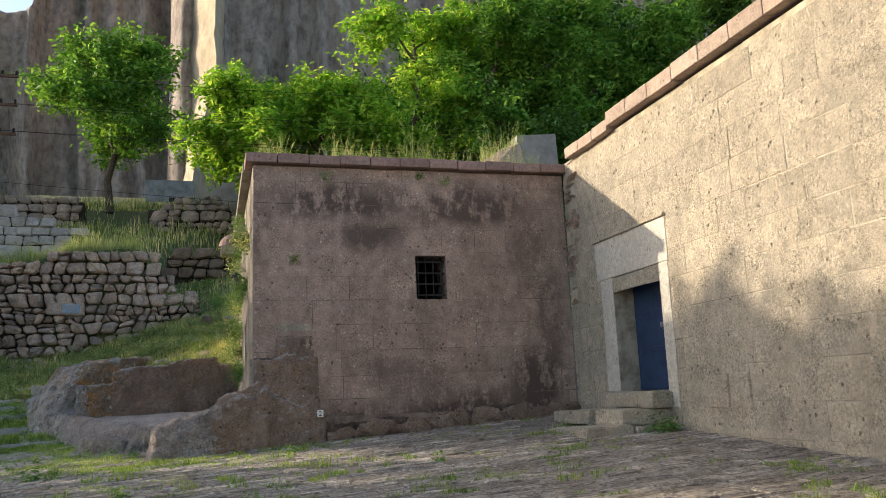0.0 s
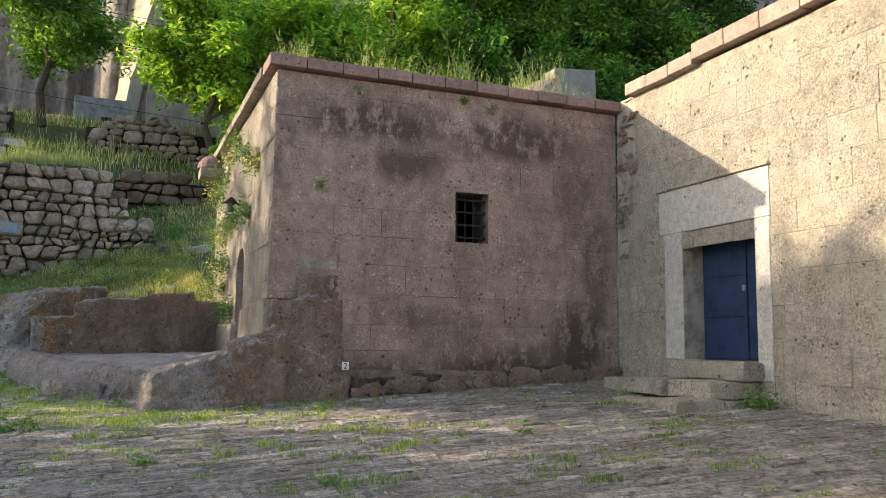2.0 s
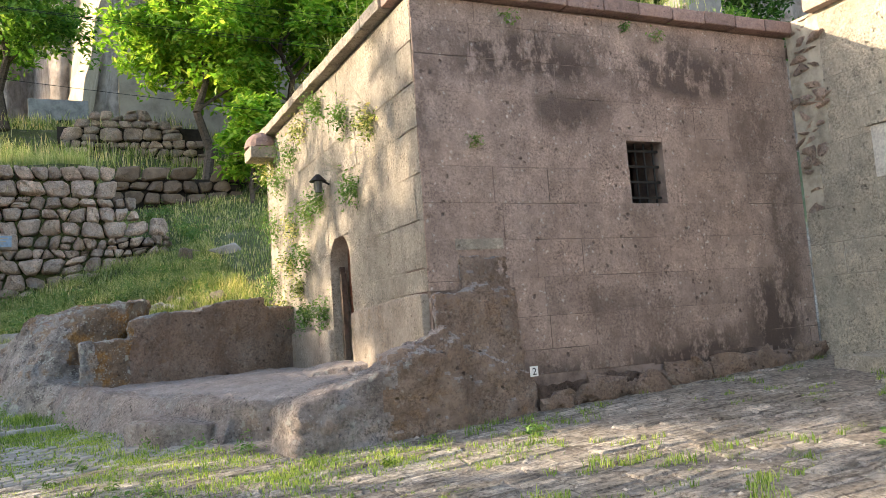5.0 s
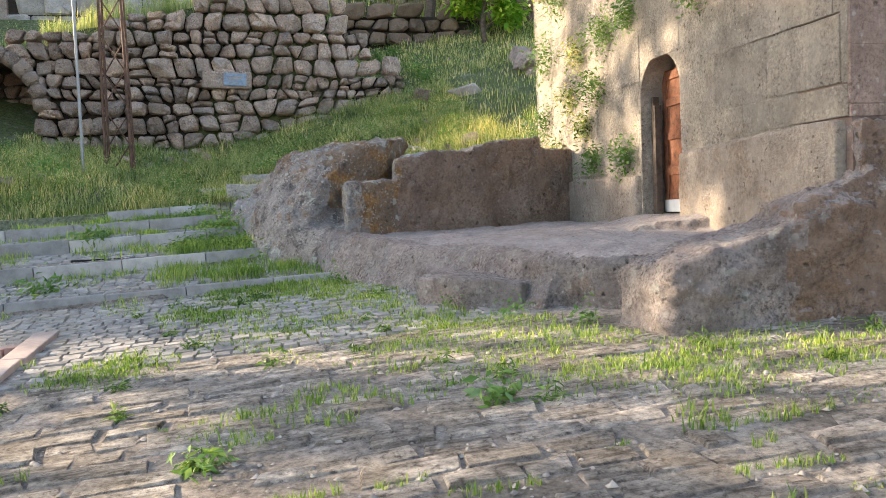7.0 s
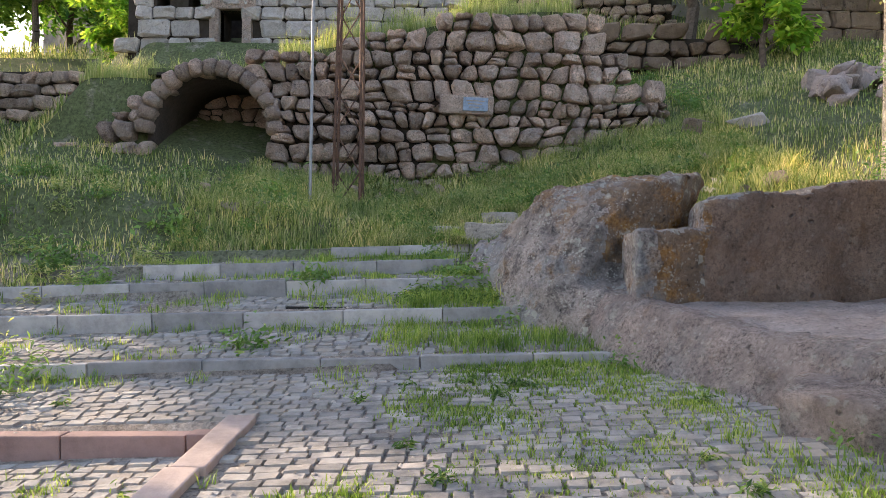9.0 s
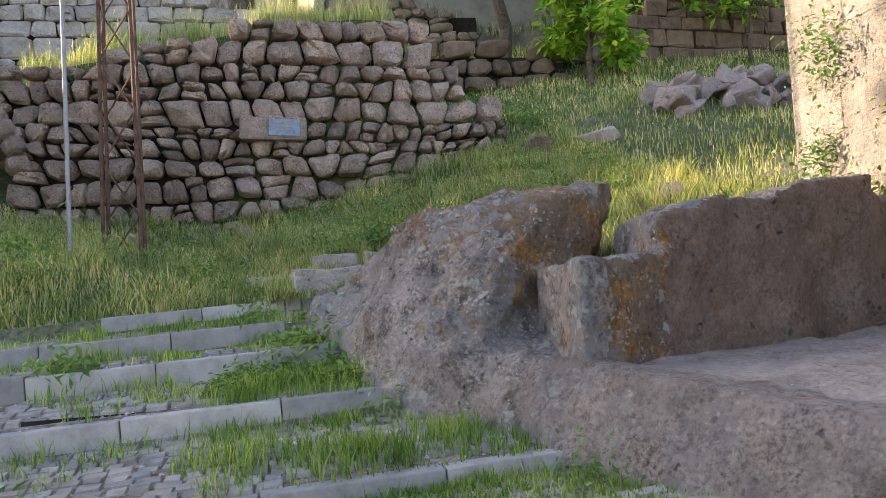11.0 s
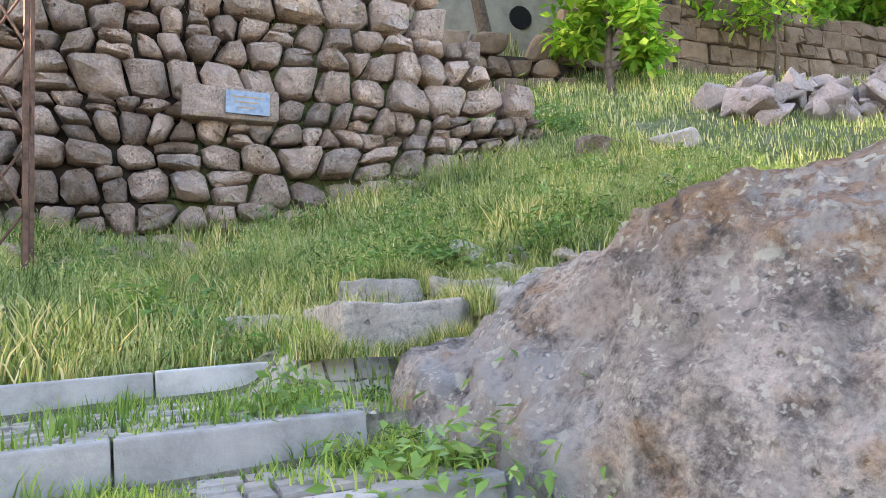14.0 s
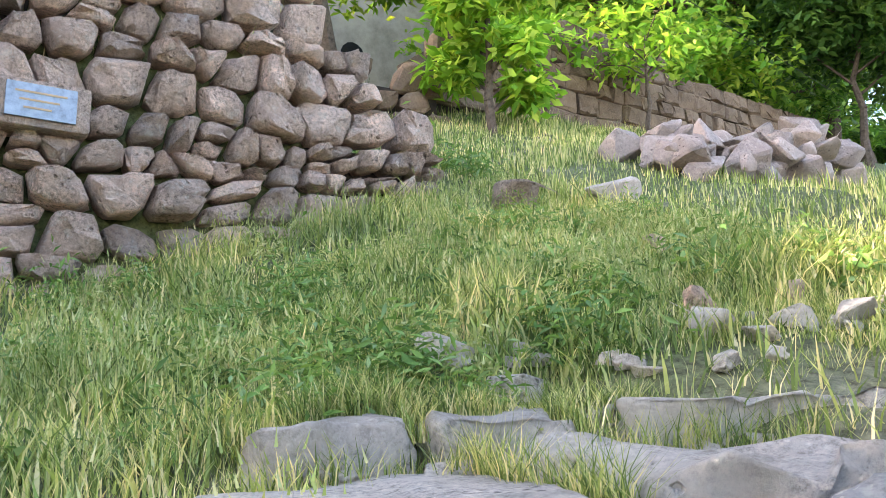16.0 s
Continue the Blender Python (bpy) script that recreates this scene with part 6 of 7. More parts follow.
for _ in range(70):
    x, k = r.uniform(-4.8, -3.6), r.choice((1, 1, 2, 3))
    spots.append((x, r.uniform(kerb_y(k, x) + 0.2, kerb_y(k + 1, x) - 0.05), r.uniform(0.6, 1.4)))
for _ in range(60):
    x = r.uniform(-5.0, -3.0)
    spots.append((x, r.uniform(18.35, 19.6), r.uniform(0.6, 1.2)))
tufts("step_grass", spots, 60, 0.2, 0.03, 0.15, M_LAWN, "grass and weeds growing on the stepped path", 84)


# ---- plants and loose things ----
def plant(name, x, y, z, rad, n, size, mat, label, seed, flat=1.0, hang_down=0.0, category="plant", aspect=0.42):
    """A clump of leaves with a short stem base."""
    rs = np.random.RandomState(seed)
    c = rs.normal(size=(n, 3)) * rad * np.array([0.5, 0.5, 0.45 * flat])
    c[:, 2] = np.abs(c[:, 2]) if not hang_down else c[:, 2] - hang_down * np.abs(rs.normal(size=n)) * rad
    v, f = leaf_cloud(c, 1.0, rs.uniform(0.6, 1.4, n) * size, rs, aspect)
    ob = tri_mesh(name, v, f, mat)
    ob.location = (x, y, z)
    return tagged(ob, label, category, kind="stuff")


WALL_PLANTS = [(20.3, 5.1, 0.30), (19.6, 4.7, 0.25), (18.9, 5.0, 0.28), (18.2, 5.25, 0.22), (17.3, 5.35, 0.2), (20.2, 4.0, 0.32), (19.0, 3.75, 0.22), (18.1, 3.9, 0.26), (17.45, 3.95, 0.2),
               (19.3, 3.2, 0.2), (18.4, 3.25, 0.25), (20.4, 3.0, 0.3), (18.8, 2.75, 0.18), (17.55, 2.3, 0.22), (18.5, 2.3, 0.2), (15.2, 4.55, 0.22), (15.9, 3.85, 0.2), (16.2, 4.9, 0.2), (19.8, 2.5, 0.25)]
for k, (y, z, s) in enumerate(WALL_PLANTS):
    plant("wall_plant", CX0 - 0.05, y, z, s, int(260 + 900 * s), 0.06, M_WEED if k % 3 else M_GRASS, "green herbs rooted in the chapel wall joints", 300 + k, hang_down=0.5)
# grey dry stems sticking out of two of them
for k, (y, z) in enumerate(((15.2, 4.6), (16.4, 4.1))):
    r = random.Random(60 + k)
    bm = bmesh.new()
    for q in range(16):
        a = Vector((CX0, y, z))
        d = Vector((-r.uniform(0.2, 0.5), r.uniform(-0.2, 0.55), r.uniform(-0.1, 0.6)))
        rod(bm, a, a + d * r.uniform(0.5, 0.9), 0.004, 0.002, 4)
    tagged(part("dry_stems", bm, plain_mat("dry_stem", (0.36, 0.33, 0.24))), "thin dry stems growing out of the chapel wall", "plant")
for k, (x, z, s) in enumerate(((1.35, 3.95, 0.08), (1.9, 5.45, 0.12), (4.1, 5.42, 0.1), (3.6, 5.48, 0.06))):
    plant("wall_weed", x, CY0 - 0.04, z, s, 70, 0.05, M_DRYGRASS if k == 0 else M_WEED, "small withered weed on the chapel front", 330 + k, hang_down=0.4)

WEEDS = [(-2.9, 17.9, 0.2, 0.05), (-4.62, 22.62, 0.2, 0.06), (-5.0, 22.7, 0.16, 0.06), (-3.85, 20.6, 0.26, 0.07), (-3.95, 20.3, 0.26, 0.08), (-4.25, 20.55, 0.24, 0.07), (-4.5, 20.3, 0.24, 0.07),
         (-3.7, 19.4, 0.22, 0.06), (-4.6, 21.3, 0.2, 0.06), (-6.2, 18.6, 0.22, 0.09), (-6.0, 20.5, 0.22, 0.09), (-2.0, 15.7, 0.16, 0.05), (-1.6, 15.1, 0.16, 0.05), (-1.2, 14.5, 0.14, 0.05), (6.1, 10.35, 0.22, 0.09), (6.2, 10.28, 0.16, 0.07),
         (-4.9, 23.1, 0.28, 0.08), (-5.2, 23.4, 0.26, 0.09), (-2.2, 23.4, 0.26, 0.08), (-0.9, 23.6, 0.26, 0.09), (-0.3, 22.9, 0.26, 0.1), (-3.2, 23.4, 0.2, 0.07), (-7.4, 24.3, 0.35, 0.12), (-8.6, 23.0, 0.35, 0.12), (-9.5, 21.5, 0.35, 0.12),
         (1.2, 12.8, 0.12, 0.07), (-4.0, 12.6, 0.12, 0.07), (-2.4, 12.9, 0.14, 0.08), (2.8, 10.2, 0.1, 0.06), (0.4, 9.0, 0.12, 0.06), (-1.0, 10.5, 0.12, 0.06), (-3.0, 10.4, 0.12, 0.06)]
for k, (x, y, s, ls) in enumerate(WEEDS):
    plant("weed", x, y, height(x, y) - 0.02, s, int(60 + 420 * s), ls, M_WEED, "leafy green weed growing in the ground", 400 + k, 1.2)
# soft mounds of taller herbs
def herbs(count, x0, x1, y0, y1, rlo, rhi, n, size, mat, label, seed):
    rs = np.random.RandomState(seed)
    c = []
    for _ in range(count):
        x, y, rad = rs.uniform(x0, x1), rs.uniform(y0, y1), rs.uniform(rlo, rhi)
        if on_rock(x, y):
            continue
        p = rs.normal(size=(n, 3)) * rad * np.array([0.5, 0.5, 0.55])
        p[:, 2] = np.abs(p[:, 2]) + height(x, y)
        c.append(p + np.array([x, y, 0]))
    c = np.concatenate(c)
    v, f = leaf_cloud(c, 1.0, rs.uniform(0.6, 1.4, len(c)) * size, rs, 0.25)
    tagged(tri_mesh("herbs", v, f, mat), label, "herbs", kind="stuff")


herbs(40, -8.5, 0.4, 22.9, 26.7, 0.14, 0.3, 240, 0.075, M_WEED, "soft clumps of herbs among the slope grass", 500)
herbs(34, -8.5, 0.4, 22.9, 26.7, 0.14, 0.26, 240, 0.065, M_DRYGRASS, "pale flowering herbs among the slope grass", 501)
herbs(60, -0.8, 10.0, 26.2, 30.4, 0.2, 0.4, 200, 0.10, M_WEED, "soft clumps of herbs below the retaining wall", 502)
herbs(60, -18.0, -7.5, 17.5, 26.4, 0.16, 0.34, 200, 0.09, M_WEED, "soft clumps of herbs in the rough grass", 503)
herbs(50, -18.0, -7.5, 18.0, 26.6, 0.16, 0.3, 160, 0.08, M_DRYGRASS, "pale flowering herbs in the rough grass", 504)


M_HERB = leaf_mat("fresh_herbs", [(0.06, 0.12, 0.03), (0.10, 0.19, 0.045), (0.16, 0.27, 0.065), (0.27, 0.36, 0.12)], trans=0.35)
herbs(60, -5.6, -0.6, 23.2, 25.8, 0.10, 0.2, 190, 0.075, M_HERB, "broad-leaved green herbs among the slope grass", 505)
herbs(26, -4.9, -3.7, 19.75, 20.35, 0.06, 0.12, 150, 0.065, M_HERB, "lush weeds growing on the stepped path", 506)
herbs(14, -4.5, -3.9, 20.6, 21.7, 0.06, 0.11, 120, 0.06, M_HERB, "lush weeds growing on the stepped path", 507)
herbs(46, -7.5, 0.4, 12.6, 17.6, 0.05, 0.10, 70, 0.06, M_HERB, "low broad-leaved weeds on the paving by the rock", 508)


def loose_stone(name, x, y, z, sx, sy, sz, rz, mat, label, seed, group="", category="stone", tilt=0.25):
    """An angular broken stone resting on the ground."""
    r = random.Random(seed)
    bm = bmesh.new()
    pts = []
    for _ in range(11):
        v = Vector((r.gauss(0, 1), r.gauss(0, 1), r.gauss(0, 1))).normalized()
        m = max(abs(v.x), abs(v.y), abs(v.z)) ** 0.85
        pts.append((sx * 0.5 * v.x / m, sy * 0.5 * v.y / m, sz * 0.5 * v.z / m))
    hull(bm, pts)
    bmesh.ops.bevel(bm, geom=bm.edges[:], offset=min(sx, sy, sz) * 0.05, segments=1, affect="EDGES")
    if max(sx, sy) > 0.5:
        bmesh.ops.triangulate(bm, faces=bm.faces[:])
        bmesh.ops.subdivide_edges(bm, edges=[e for e in bm.edges if e.calc_length() > 0.09], cuts=2)
        for v in bm.verts:
            v.co += noise.noise_vector(v.co * 5 + Vector((seed, 0, 0))) * 0.018 + noise.noise_vector(v.co * 17) * 0.009
    ob = part(name, bm, mat)
    ob.matrix_world = Matrix.Translation((x, y, z + sz * 0.36)) @ Matrix.Rotation(rz, 4, "Z") @ Matrix.Rotation(r.uniform(-tilt, tilt), 4, "X") @ Matrix.Rotation(r.uniform(-tilt, tilt), 4, "Y")
    return tagged(ob, label, category, group)


M_PALE = stone_mat("pale_broken_stone", (0.28, 0.235, 0.205), (0.40, 0.345, 0.305), (0.50, 0.44, 0.395), (0.6, 0.56, 0.52), 0.15, 5.0, stain=0.2)
M_HEAP = stone_mat("fallen_tuff", (0.22, 0.168, 0.145), (0.33, 0.265, 0.235), (0.42, 0.35, 0.315), (0.5, 0.44, 0.4), 0.25, 5.0, stain=0.35, bumps=0.9)
r = random.Random(44)
for k in range(78):
    t = r.random()
    x = 2.6 + 5.6 * t + r.uniform(-0.3, 0.3)
    y = 26.3 + 1.5 * t + r.uniform(-0.6, 0.8)
    lift = (0.0, 0.0, 0.30, 0.62)[k % 4] * (0.15 + t)
    s = r.uniform(0.30, 0.64)
    loose_stone("fallen_stone", x, y, height(x, y) + lift + 0.02, s * r.uniform(0.9, 1.5), s * r.uniform(0.7, 1.1), s * r.uniform(0.6, 1.0), r.uniform(0, 3.1), M_HEAP, "angular pale fallen building stone in the heap", 800 + k, "heap of fallen stones", tilt=0.6)
loose_stone("long_white_stone", 0.72, 25.75, height(0.72, 25.75), 0.9, 0.42, 0.36, 0.1, M_PALE, "long whitish stone lying in the grass", 870)
# cut slabs and ledges at the head of the steps
def rough_slab(name, corners, top, thick, mat, label, seed, wear=0.02, group=""):
    """A squared slab with worn, uneven faces; corners in plan, anticlockwise."""
    bm = bmesh.new()
    lo = [bm.verts.new((x, y, top - thick)) for x, y in corners]
    hi = [bm.verts.new((x, y, top)) for x, y in corners]
    bm.faces.new(hi)
    bm.faces.new(lo[::-1])
    n = len(corners)
    for k in range(n):
        bm.faces.new((lo[k], lo[(k + 1) % n], hi[(k + 1) % n], hi[k]))
    bmesh.ops.bevel(bm, geom=bm.edges[:], offset=0.025, segments=2, affect="EDGES", profile=0.6)
    bmesh.ops.triangulate(bm, faces=bm.faces[:])
    for _ in range(3):
        bmesh.ops.subdivide_edges(bm, edges=[e for e in bm.edges if e.calc_length() > 0.08], cuts=1)
    bmesh.ops.triangulate(bm, faces=bm.faces[:])
    for v in bm.verts:
        v.co += noise.noise_vector(v.co * 4 + Vector((seed, 0, 0))) * wear * 1.6 + noise.noise_vector(v.co * 15) * wear * 0.5
    return tagged(part(name, bm, mat, smooth=True), label, "stone", group)


M_LEDGE = stone_mat("weathered_ledge", (0.38, 0.335, 0.29), (0.58, 0.52, 0.46), (0.70, 0.64, 0.575), (0.78, 0.74, 0.67), 0.12, 5.0, stain=0.35, lichen=0.2, bumps=1.0, speck=0.8, relief=0.12)
rough_slab("cut_slab", [(-4.22, 22.02), (-3.58, 21.95), (-3.36, 22.3), (-3.36, 22.85), (-4.25, 22.92)], 2.17, 0.36, M_LEDGE, "pale cut stone slab at the head of the steps", 1, 0.018)
LEDGE = "weathered ledge stone half buried in grass"
rough_slab("ledge_stone", [(-4.0, 22.98), (-3.72, 22.9), (-3.48, 22.88), (-3.42, 23.15), (-3.95, 23.32)], 2.335, 0.40, M_LEDGE, LEDGE, 2, 0.035, "ledge stones")
rough_slab("ledge_stone", [(-3.42, 22.80), (-3.18, 22.78), (-2.95, 22.62), (-2.88, 23.0), (-3.36, 23.12)], 2.33, 0.40, M_LEDGE, LEDGE, 3, 0.04, "ledge stones")
rough_slab("ledge_stone", [(-2.85, 22.48), (-2.3, 22.2), (-1.9, 21.85), (-1.55, 22.2), (-2.5, 22.85)], 2.34, 0.36, M_LEDGE, "long weathered ledge stone half buried in grass", 4, 0.05, "ledge stones")
rough_slab("ledge_stone", [(-3.32, 21.95), (-2.8, 21.55), (-2.2, 21.35), (-1.75, 21.9), (-2.35, 22.3), (-2.9, 22.6), (-3.3, 22.5)], 2.21, 0.5, M_LEDGE, "broken rock ledge below the grass", 5, 0.07, "ledge stones")
rough_slab("ledge_stone", [(-4.75, 23.05), (-4.3, 22.95), (-4.25, 23.2), (-4.7, 23.3)], 2.14, 0.3, M_LEDGE, "low ledge stone half buried in grass", 6, 0.03, "ledge stones")
# rubble bits and grass in the cracks of the ledges
for k, (x, y, z, s) in enumerate([(-3.42, 22.72, 2.10, 0.16), (-3.25, 22.66, 2.12, 0.12), (-3.05, 22.55, 2.13, 0.18), (-2.9, 22.42, 2.14, 0.13), (-2.7, 22.3, 2.14, 0.15), (-3.75, 22.86, 2.13, 0.1), (-2.45, 22.2, 2.16, 0.12), (-3.3, 22.2, 2.0, 0.2)]):
    loose_stone("broken_stone", x, y, z, s * 1.5, s, s * 0.8, k * 1.1, M_LEDGE, "small broken stone lodged among the ledge stones", 960 + k)
rs = np.random.RandomState(61)
pts = []
for x0, y0, x1, y1, z, n in ((-4.3, 22.95, -3.5, 22.84, 2.12, 500), (-3.5, 22.78, -2.9, 22.5, 2.12, 700), (-2.9, 22.42, -1.9, 21.8, 2.14, 900), (-4.0, 23.3, -2.9, 23.0, 2.28, 2200), (-2.9, 22.9, -1.5, 22.3, 2.28, 2600), (-3.46, 22.9, -3.38, 23.1, 2.26, 200), (-2.9, 22.6, -2.82, 22.9, 2.26, 260),
                             (-4.45, 21.9, -3.5, 21.82, 1.88, 2000), (-3.4, 21.95, -3.33, 22.7, 2.08, 700), (-4.7, 22.95, -4.2, 22.9, 1.96, 800)):
    t = rs.rand(n)
    q = np.stack([x0 + (x1 - x0) * t + rs.normal(0, 0.03, n), y0 + (y1 - y0) * t + rs.normal(0, 0.045, n), np.full(n, z)], 1)
    pts.append(q[np.array([noise.noise((p[0] * 4, p[1] * 4, 2)) > -0.25 for p in q])])
pts = np.concatenate(pts)
blades("ledge_grass", pts, rs.uniform(0.05, 0.22, len(pts)), rs.uniform(0.0015, 0.004, len(pts)), M_GRASS, "grass growing in the cracks of the ledge stones", 62, 1.2)
for k, (x, y, s) in enumerate([(-1.6, 23.1, 0.2), (-0.9, 23.0, 0.16), (-0.4, 24.3, 0.2), (-2.0, 24.0, 0.13), (-0.2, 21.9, 0.3), (-0.6, 21.8, 0.2), (-3.3, 22.9, 0.14), (-0.1, 26.2, 0.4), (-7.9, 23.4, 0.3), (-7.4, 23.6, 0.22), (-8.7, 24.6, 0.25), (-5.9, 25.9, 0.2), (-5.5, 26.2, 0.26), (-5.2, 26.4, 0.2), (-4.8, 26.5, 0.24), (-6.3, 26.2, 0.22)]):
    loose_stone("small_stone", x, y, height(x, y) + 0.02, s * 1.3, s, s * 0.8, k * 0.7, M_RUBBLE, "small loose field stone in the grass", 920 + k)

r = random.Random(97)
for k in range(34):
    x = r.uniform(-2.9, -0.7)
    y = 23.3 - 0.42 * (x + 2.9) + r.uniform(-0.45, 0.35)
    q = r.choice((0.06, 0.08, 0.1, 0.13, 0.2))
    loose_stone("small_stone", x, y, height(x, y) + 0.01, q * 1.4, q, q * 0.8, k * 0.9, M_LEDGE, "pale broken stone lying in the slope grass", 1000 + k)

# drain grate behind the second kerb
grate = empty("drain_grate", -5.3, 19.75, 1.2)
tagged(grate, "dark iron drain grate set across the step", "grate")
gz = kerb_z(1, -5.3) - 0.005
for y0, y1 in ((19.665, 19.69), (19.89, 19.915)):
    hang(part("frame_rail", box(bmesh.new(), -6.1, -4.5, y0, y1, gz - 0.03, gz + 0.012, 0.003), M_IRON), grate)
for k in range(36):
    x = -6.08 + k * 0.0445
    hang(part("bar", box(bmesh.new(), x, x + 0.018, 19.692, 19.888, gz - 0.02, gz + 0.008), M_IRON), grate)
hang(part("channel", box(bmesh.new(), -6.1, -4.5, 19.692, 19.888, gz - 0.03, gz - 0.021), M_DARKIN), grate)

# little stone hut at the foot of the pillar
hut = empty("stone_hut", -3.0, 55.0, 13.5)
tagged(hut, "small grey stone hut against the foot of the cliff", "hut")
hang(part("wall", box(bmesh.new(), -4.3, -1.2, 55.0, 58.0, 12.5, 16.4, 0.05), M_CEMENT), hut)
hang(part("window", box(bmesh.new(), -2.75, -2.15, 54.96, 55.02, 14.6, 15.2), M_DARKIN, None, "dark square window opening"), hut)
# railing on the cliff top
rail = empty("viewpoint_railing", -16.5, 84.0, 44.0)
tagged(rail, "white metal railing on the cliff top", "railing")
for k in range(13):
    hang(part("post", rod(bmesh.new(), (-24 + 0.55 * k, 84, 43.0), (-24 + 0.55 * k, 84, 47.2), 0.05, seg=5), M_WHITE), rail)
for z in (46.0, 47.2):
    hang(part("rail", rod(bmesh.new(), (-24, 84, z), (-17.4, 84, z), 0.05, seg=5), M_WHITE), rail)


# crumbs of stone and dirt strewn over the yard
def crumbs(name, n, x0, x1, y0, y1, lo, hi, mat, label, seed, keep):
    rs = np.random.RandomState(seed)
    sp = scatter(n, x0, x1, y0, y1, seed, keep)
    m = len(sp)
    s = lo * (hi / lo) ** (rs.rand(m) ** 2.2)
    shape = np.array([(-1, -0.8, 0), (1, -0.7, 0), (0.9, 0.8, 0), (-0.8, 0.9, 0), (-0.3, 0.1, 0.8), (0.4, 0.0, 0.7)])
    a = rs.uniform(0, 6.28, m)
    ca, sa = np.cos(a)[:, None], np.sin(a)[:, None]
    p = shape[None] * rs.uniform(0.6, 1.3, (m, 6, 3)) * s[:, None, None]
    p = np.stack([p[..., 0] * ca - p[..., 1] * sa, p[..., 0] * sa + p[..., 1] * ca, p[..., 2] - 0.002], 2) + sp[:, None, :] + np.array([0, 0, 0.006])
    f0 = np.array([(0, 1, 5), (0, 5, 4), (1, 2, 5), (2, 3, 4), (2, 4, 5), (3, 0, 4)])
    f = (f0[None] + 6 * np.arange(m)[:, None, None]).reshape(-1, 3)
    return tagged(tri_mesh(name, p.reshape(-1, 3), f, mat), label, "gravel", kind="stuff")


M_CRUMB = plain_mat("stone_crumbs", (0.40, 0.35, 0.30), 0.95, vary=0.3, scale=9.0, island=0.45)
crumbs("yard_crumbs", 26000, -9.0, 6.3, 5.5, 17.5, 0.004, 0.026, M_CRUMB, "crumbs of stone and dirt strewn over the yard", 71, lambda x, y, r: not on_rock(x, y) and noise.noise((x * 0.9, y * 1.3, 8)) > -0.2)
crumbs("step_crumbs", 7000, -9.0, -3.0, 17.5, 22.6, 0.004, 0.022, M_CRUMB, "crumbs of stone and dirt on the stepped path", 72, lambda x, y, r: not on_rock(x, y))
r = random.Random(78)
lines = []
for _ in range(520):
    x, y = r.uniform(-8.5, 6.2), 5.0 + 0.26 * r.randrange(2, 34) + r.uniform(-0.02, 0.02)
    if noise.noise((x * 0.6, y * 0.9, 15)) > -0.05:
        lines += [(x + 0.09 * k, y + r.uniform(-0.02, 0.02), r.uniform(0.3, 0.7)) for k in range(r.randrange(2, 6))]
tufts("joint_tufts", lines, 34, 0.07, 0.02, 0.075, M_LAWN, "short grass in the joints between the yard slabs", 86, (0.002, 0.004))


# ---- paving ----
def paver_rows(x0, x1, y0, y1, seed, dy, wlo, whi):
    r = random.Random(seed)
    y = y0
    while y < y1:
        x = x0 - r.uniform(0, 0.2)
        h = dy * r.uniform(0.94, 1.06)
        while x < x1:
            w = r.uniform(wlo, whi)
            yield x, x + w, y, y + h, r
            x += w
        y += h


def no_paver(cx, cy):
    if cy > 16.6 and cx < lawn_edge(cy) + 0.4 * noise.noise((cx, cy, 3)):
        return True
    if on_rock(cx, cy) or (cx > -3 and cy > 17.6) or (cx > -3.4 and cy > 18.8):
        return True
    if any(abs(cy - kerb_y(k, cx) - 0.07) < 0.14 for k in range(5)):
        return True
    if (cx < -5.55 and abs(cy - 16.5) < 0.17) or (abs(cx + 5.72) < 0.19 and 14.3 < cy < 16.6) or (cx < -5.75 and abs(cy - 14.38) < 0.17):
        return True
    return cx > 4.95 and 10.4 < cy < 13.5


def seam(x):
    """Where the small pavers give way to the old slabs."""
    return 14.91 + 0.25 * noise.noise((x * 0.6, 0, 2)) + 0.03 * (x + 3.0)


PV, PF = [], []
near = []


def lay(t, tz, e, lists):
    v = [(x + (e if k in (0, 3) else -e), y + (e if k in (0, 1) else -e), z) for k, ((x, y), z) in enumerate(zip(t, tz))] + [(x, y, z - 0.03) for (x, y), z in zip(t, tz)]
    b = len(lists[0])
    lists[0].extend(v)
    lists[1].extend([(b, b + 1, b + 2, b + 3)] + [(b + 4 + k, b + 4 + (k + 1) % 4, b + (k + 1) % 4, b + k) for k in range(4)])


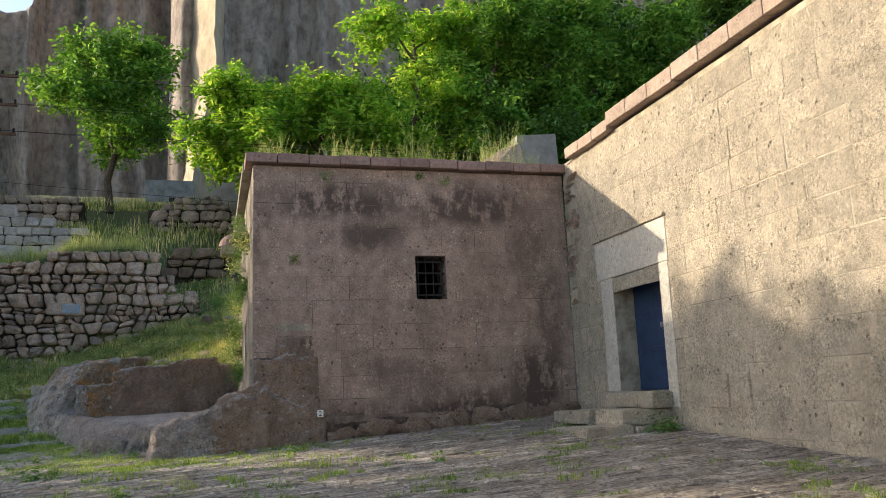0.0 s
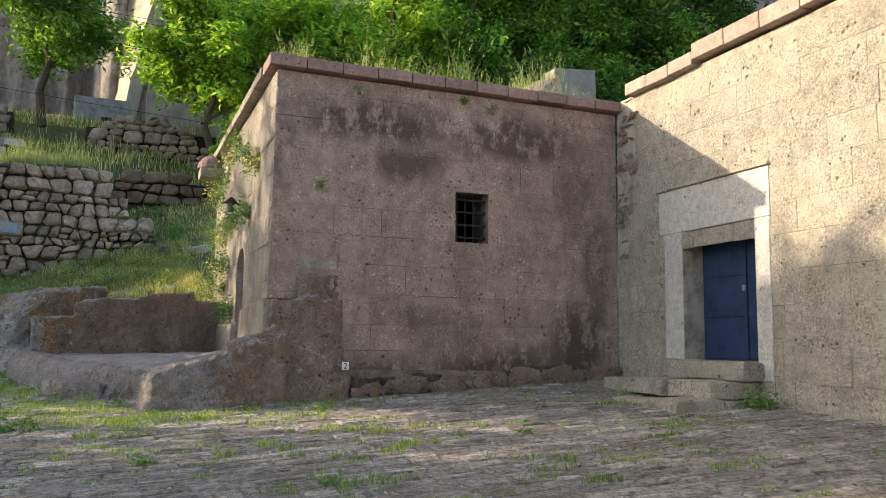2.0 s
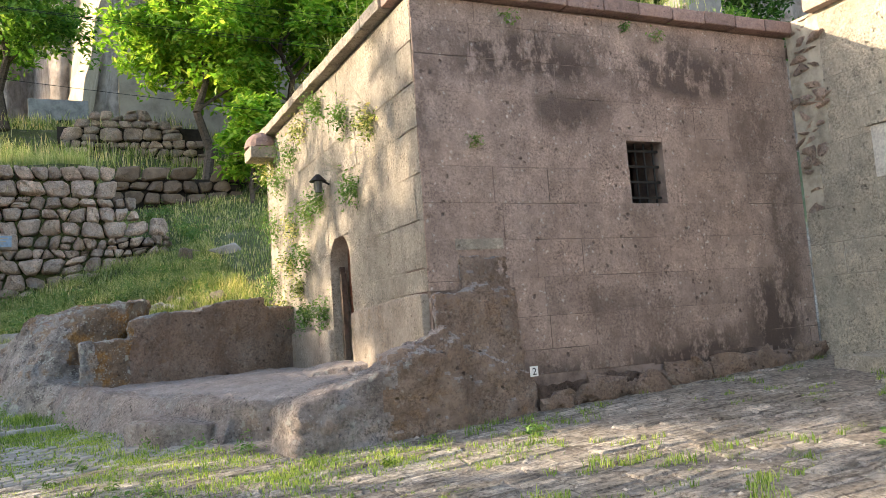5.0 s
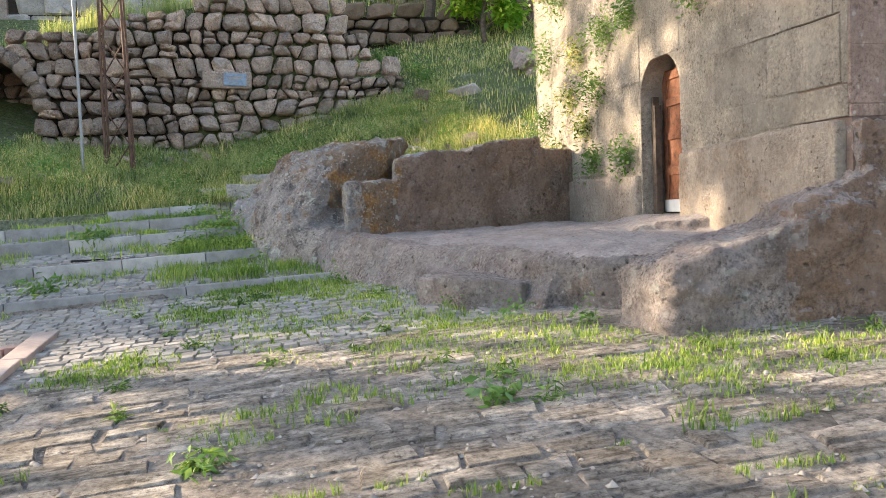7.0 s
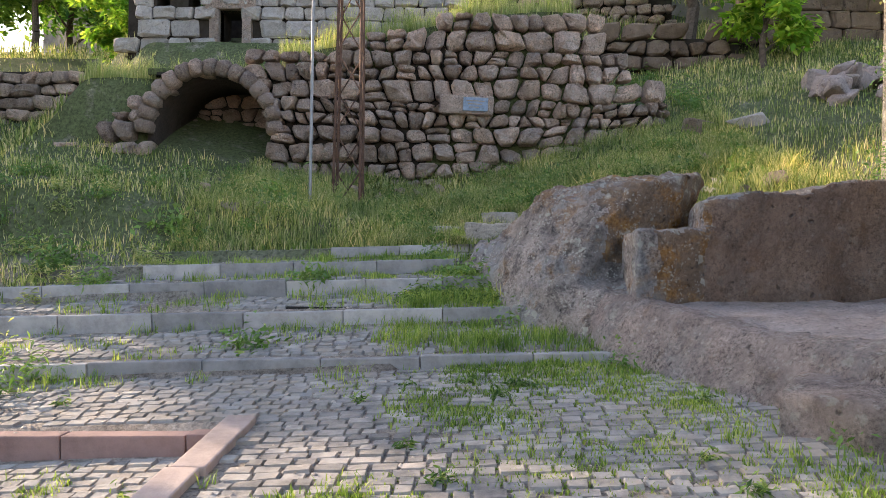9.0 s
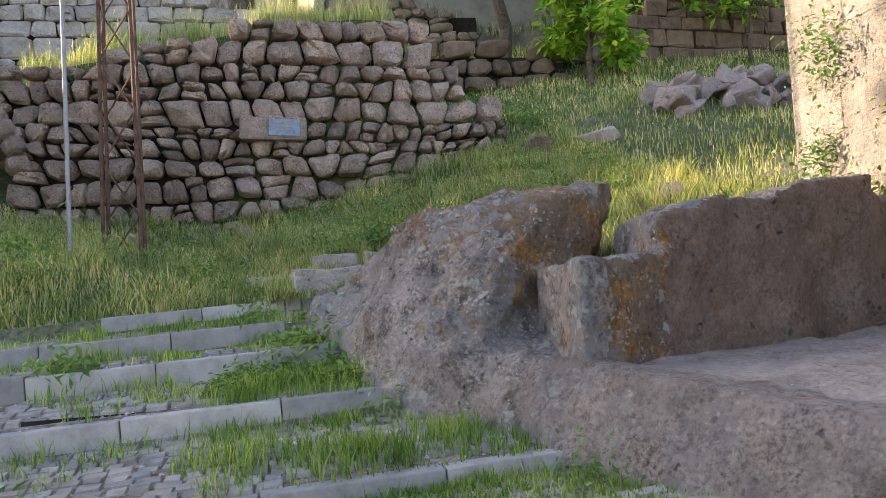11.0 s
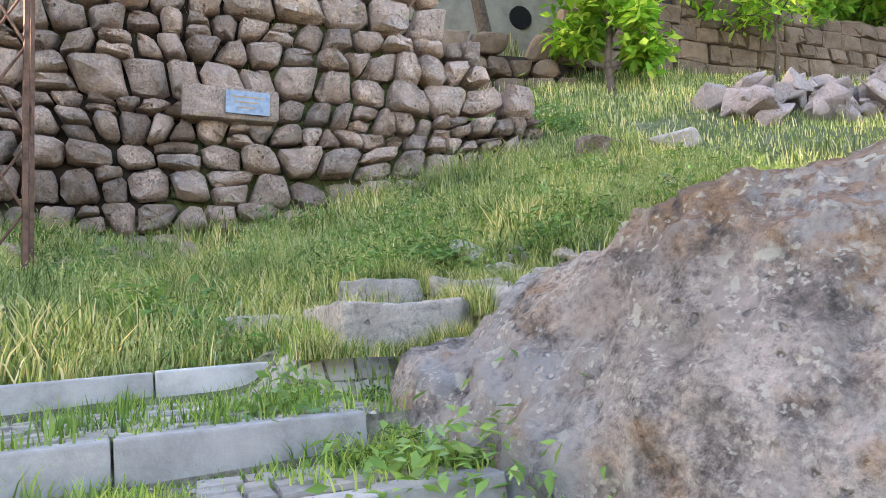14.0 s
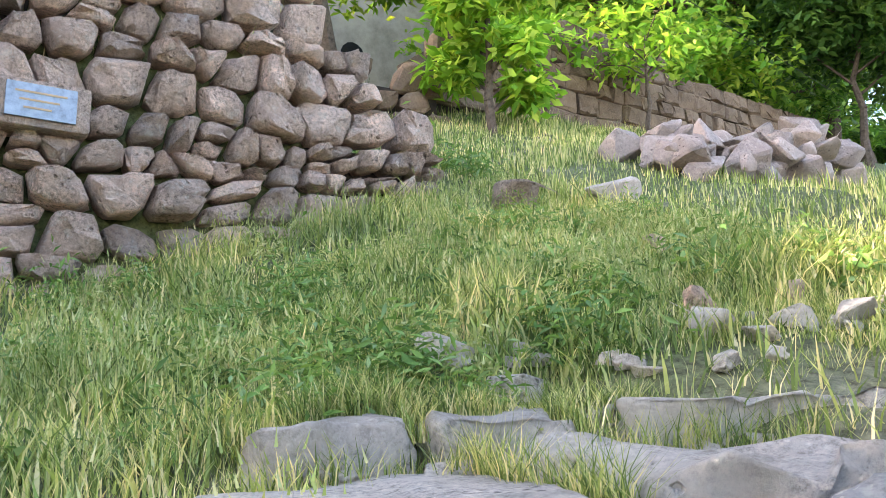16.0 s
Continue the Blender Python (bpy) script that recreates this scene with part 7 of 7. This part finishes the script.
for (xa, xb, ya, yb, r) in paver_rows(-11.5, 6.4, 13.0, 22.3, 5, 0.115, 0.10, 0.19):
    cx, cy = (xa + xb) / 2, (ya + yb) / 2
    if no_paver(cx, cy) or cy < seam(cx) or noise.noise((cx * 0.6, cy * 0.6, 4)) > 0.45 or r.random() < 0.05:
        continue
    g = 0.006
    q = 0.006
    t = [(x + r.uniform(-q, q), y + r.uniform(-q, q)) for x, y in ((xa + g, ya + g), (xb - g, ya + g), (xb - g, yb - g), (xa + g, yb - g))]
    dz = 0.018 + r.uniform(-0.008, 0.008)
    tz = [height(x, y) + dz + r.uniform(-0.004, 0.004) for x, y in t]
    if -5.4 < cx < -4.0 and 14.0 < cy < 17.2 and len(near) < 300:
        near.append((t, tz))
        continue
    lay(t, tz, 0.007, (PV, PF))
paving = raw("paving", PV, PF, M_PAVER)
tagged(paving, "worn beige paving blocks with dirt in the joints", "paving", kind="stuff")
PV, PF = [], []
for (xa, xb, ya, yb, r) in paver_rows(-9.0, 6.4, 1.0, 15.4, 6, 0.20, 0.22, 0.62):
    cx, cy = (xa + xb) / 2, (ya + yb) / 2
    if no_paver(cx, cy) or cy > seam(cx) - 0.1 or noise.noise((cx * 0.9, cy * 1.3, 4)) > 0.42 or r.random() < 0.10:
        continue
    g, q = 0.006, 0.032
    t = [(x + r.uniform(-q, q), y + r.uniform(-q, q)) for x, y in ((xa + g, ya + g), (xb - g, ya + g), (xb - g, yb - g), (xa + g, yb - g))]
    dz = 0.013 + r.uniform(-0.010, 0.007)
    tz = [height(x, y) + dz + r.uniform(-0.009, 0.009) for x, y in t]
    lay(t, tz, 0.018, (PV, PF))
slabs = raw("yard_slabs", PV, PF, M_SLAB)
tagged(slabs, "old dirt-covered stone slabs of the yard", "paving", kind="stuff")
pav = empty("pavement")
tagged(pav, "worn beige paving blocks in the yard", "paving", kind="structure")
for t, tz in near:
    lists = ([], [])
    lay(t, tz, 0.007, lists)
    raw("paver", lists[0], lists[1], M_PAVER1, pav)
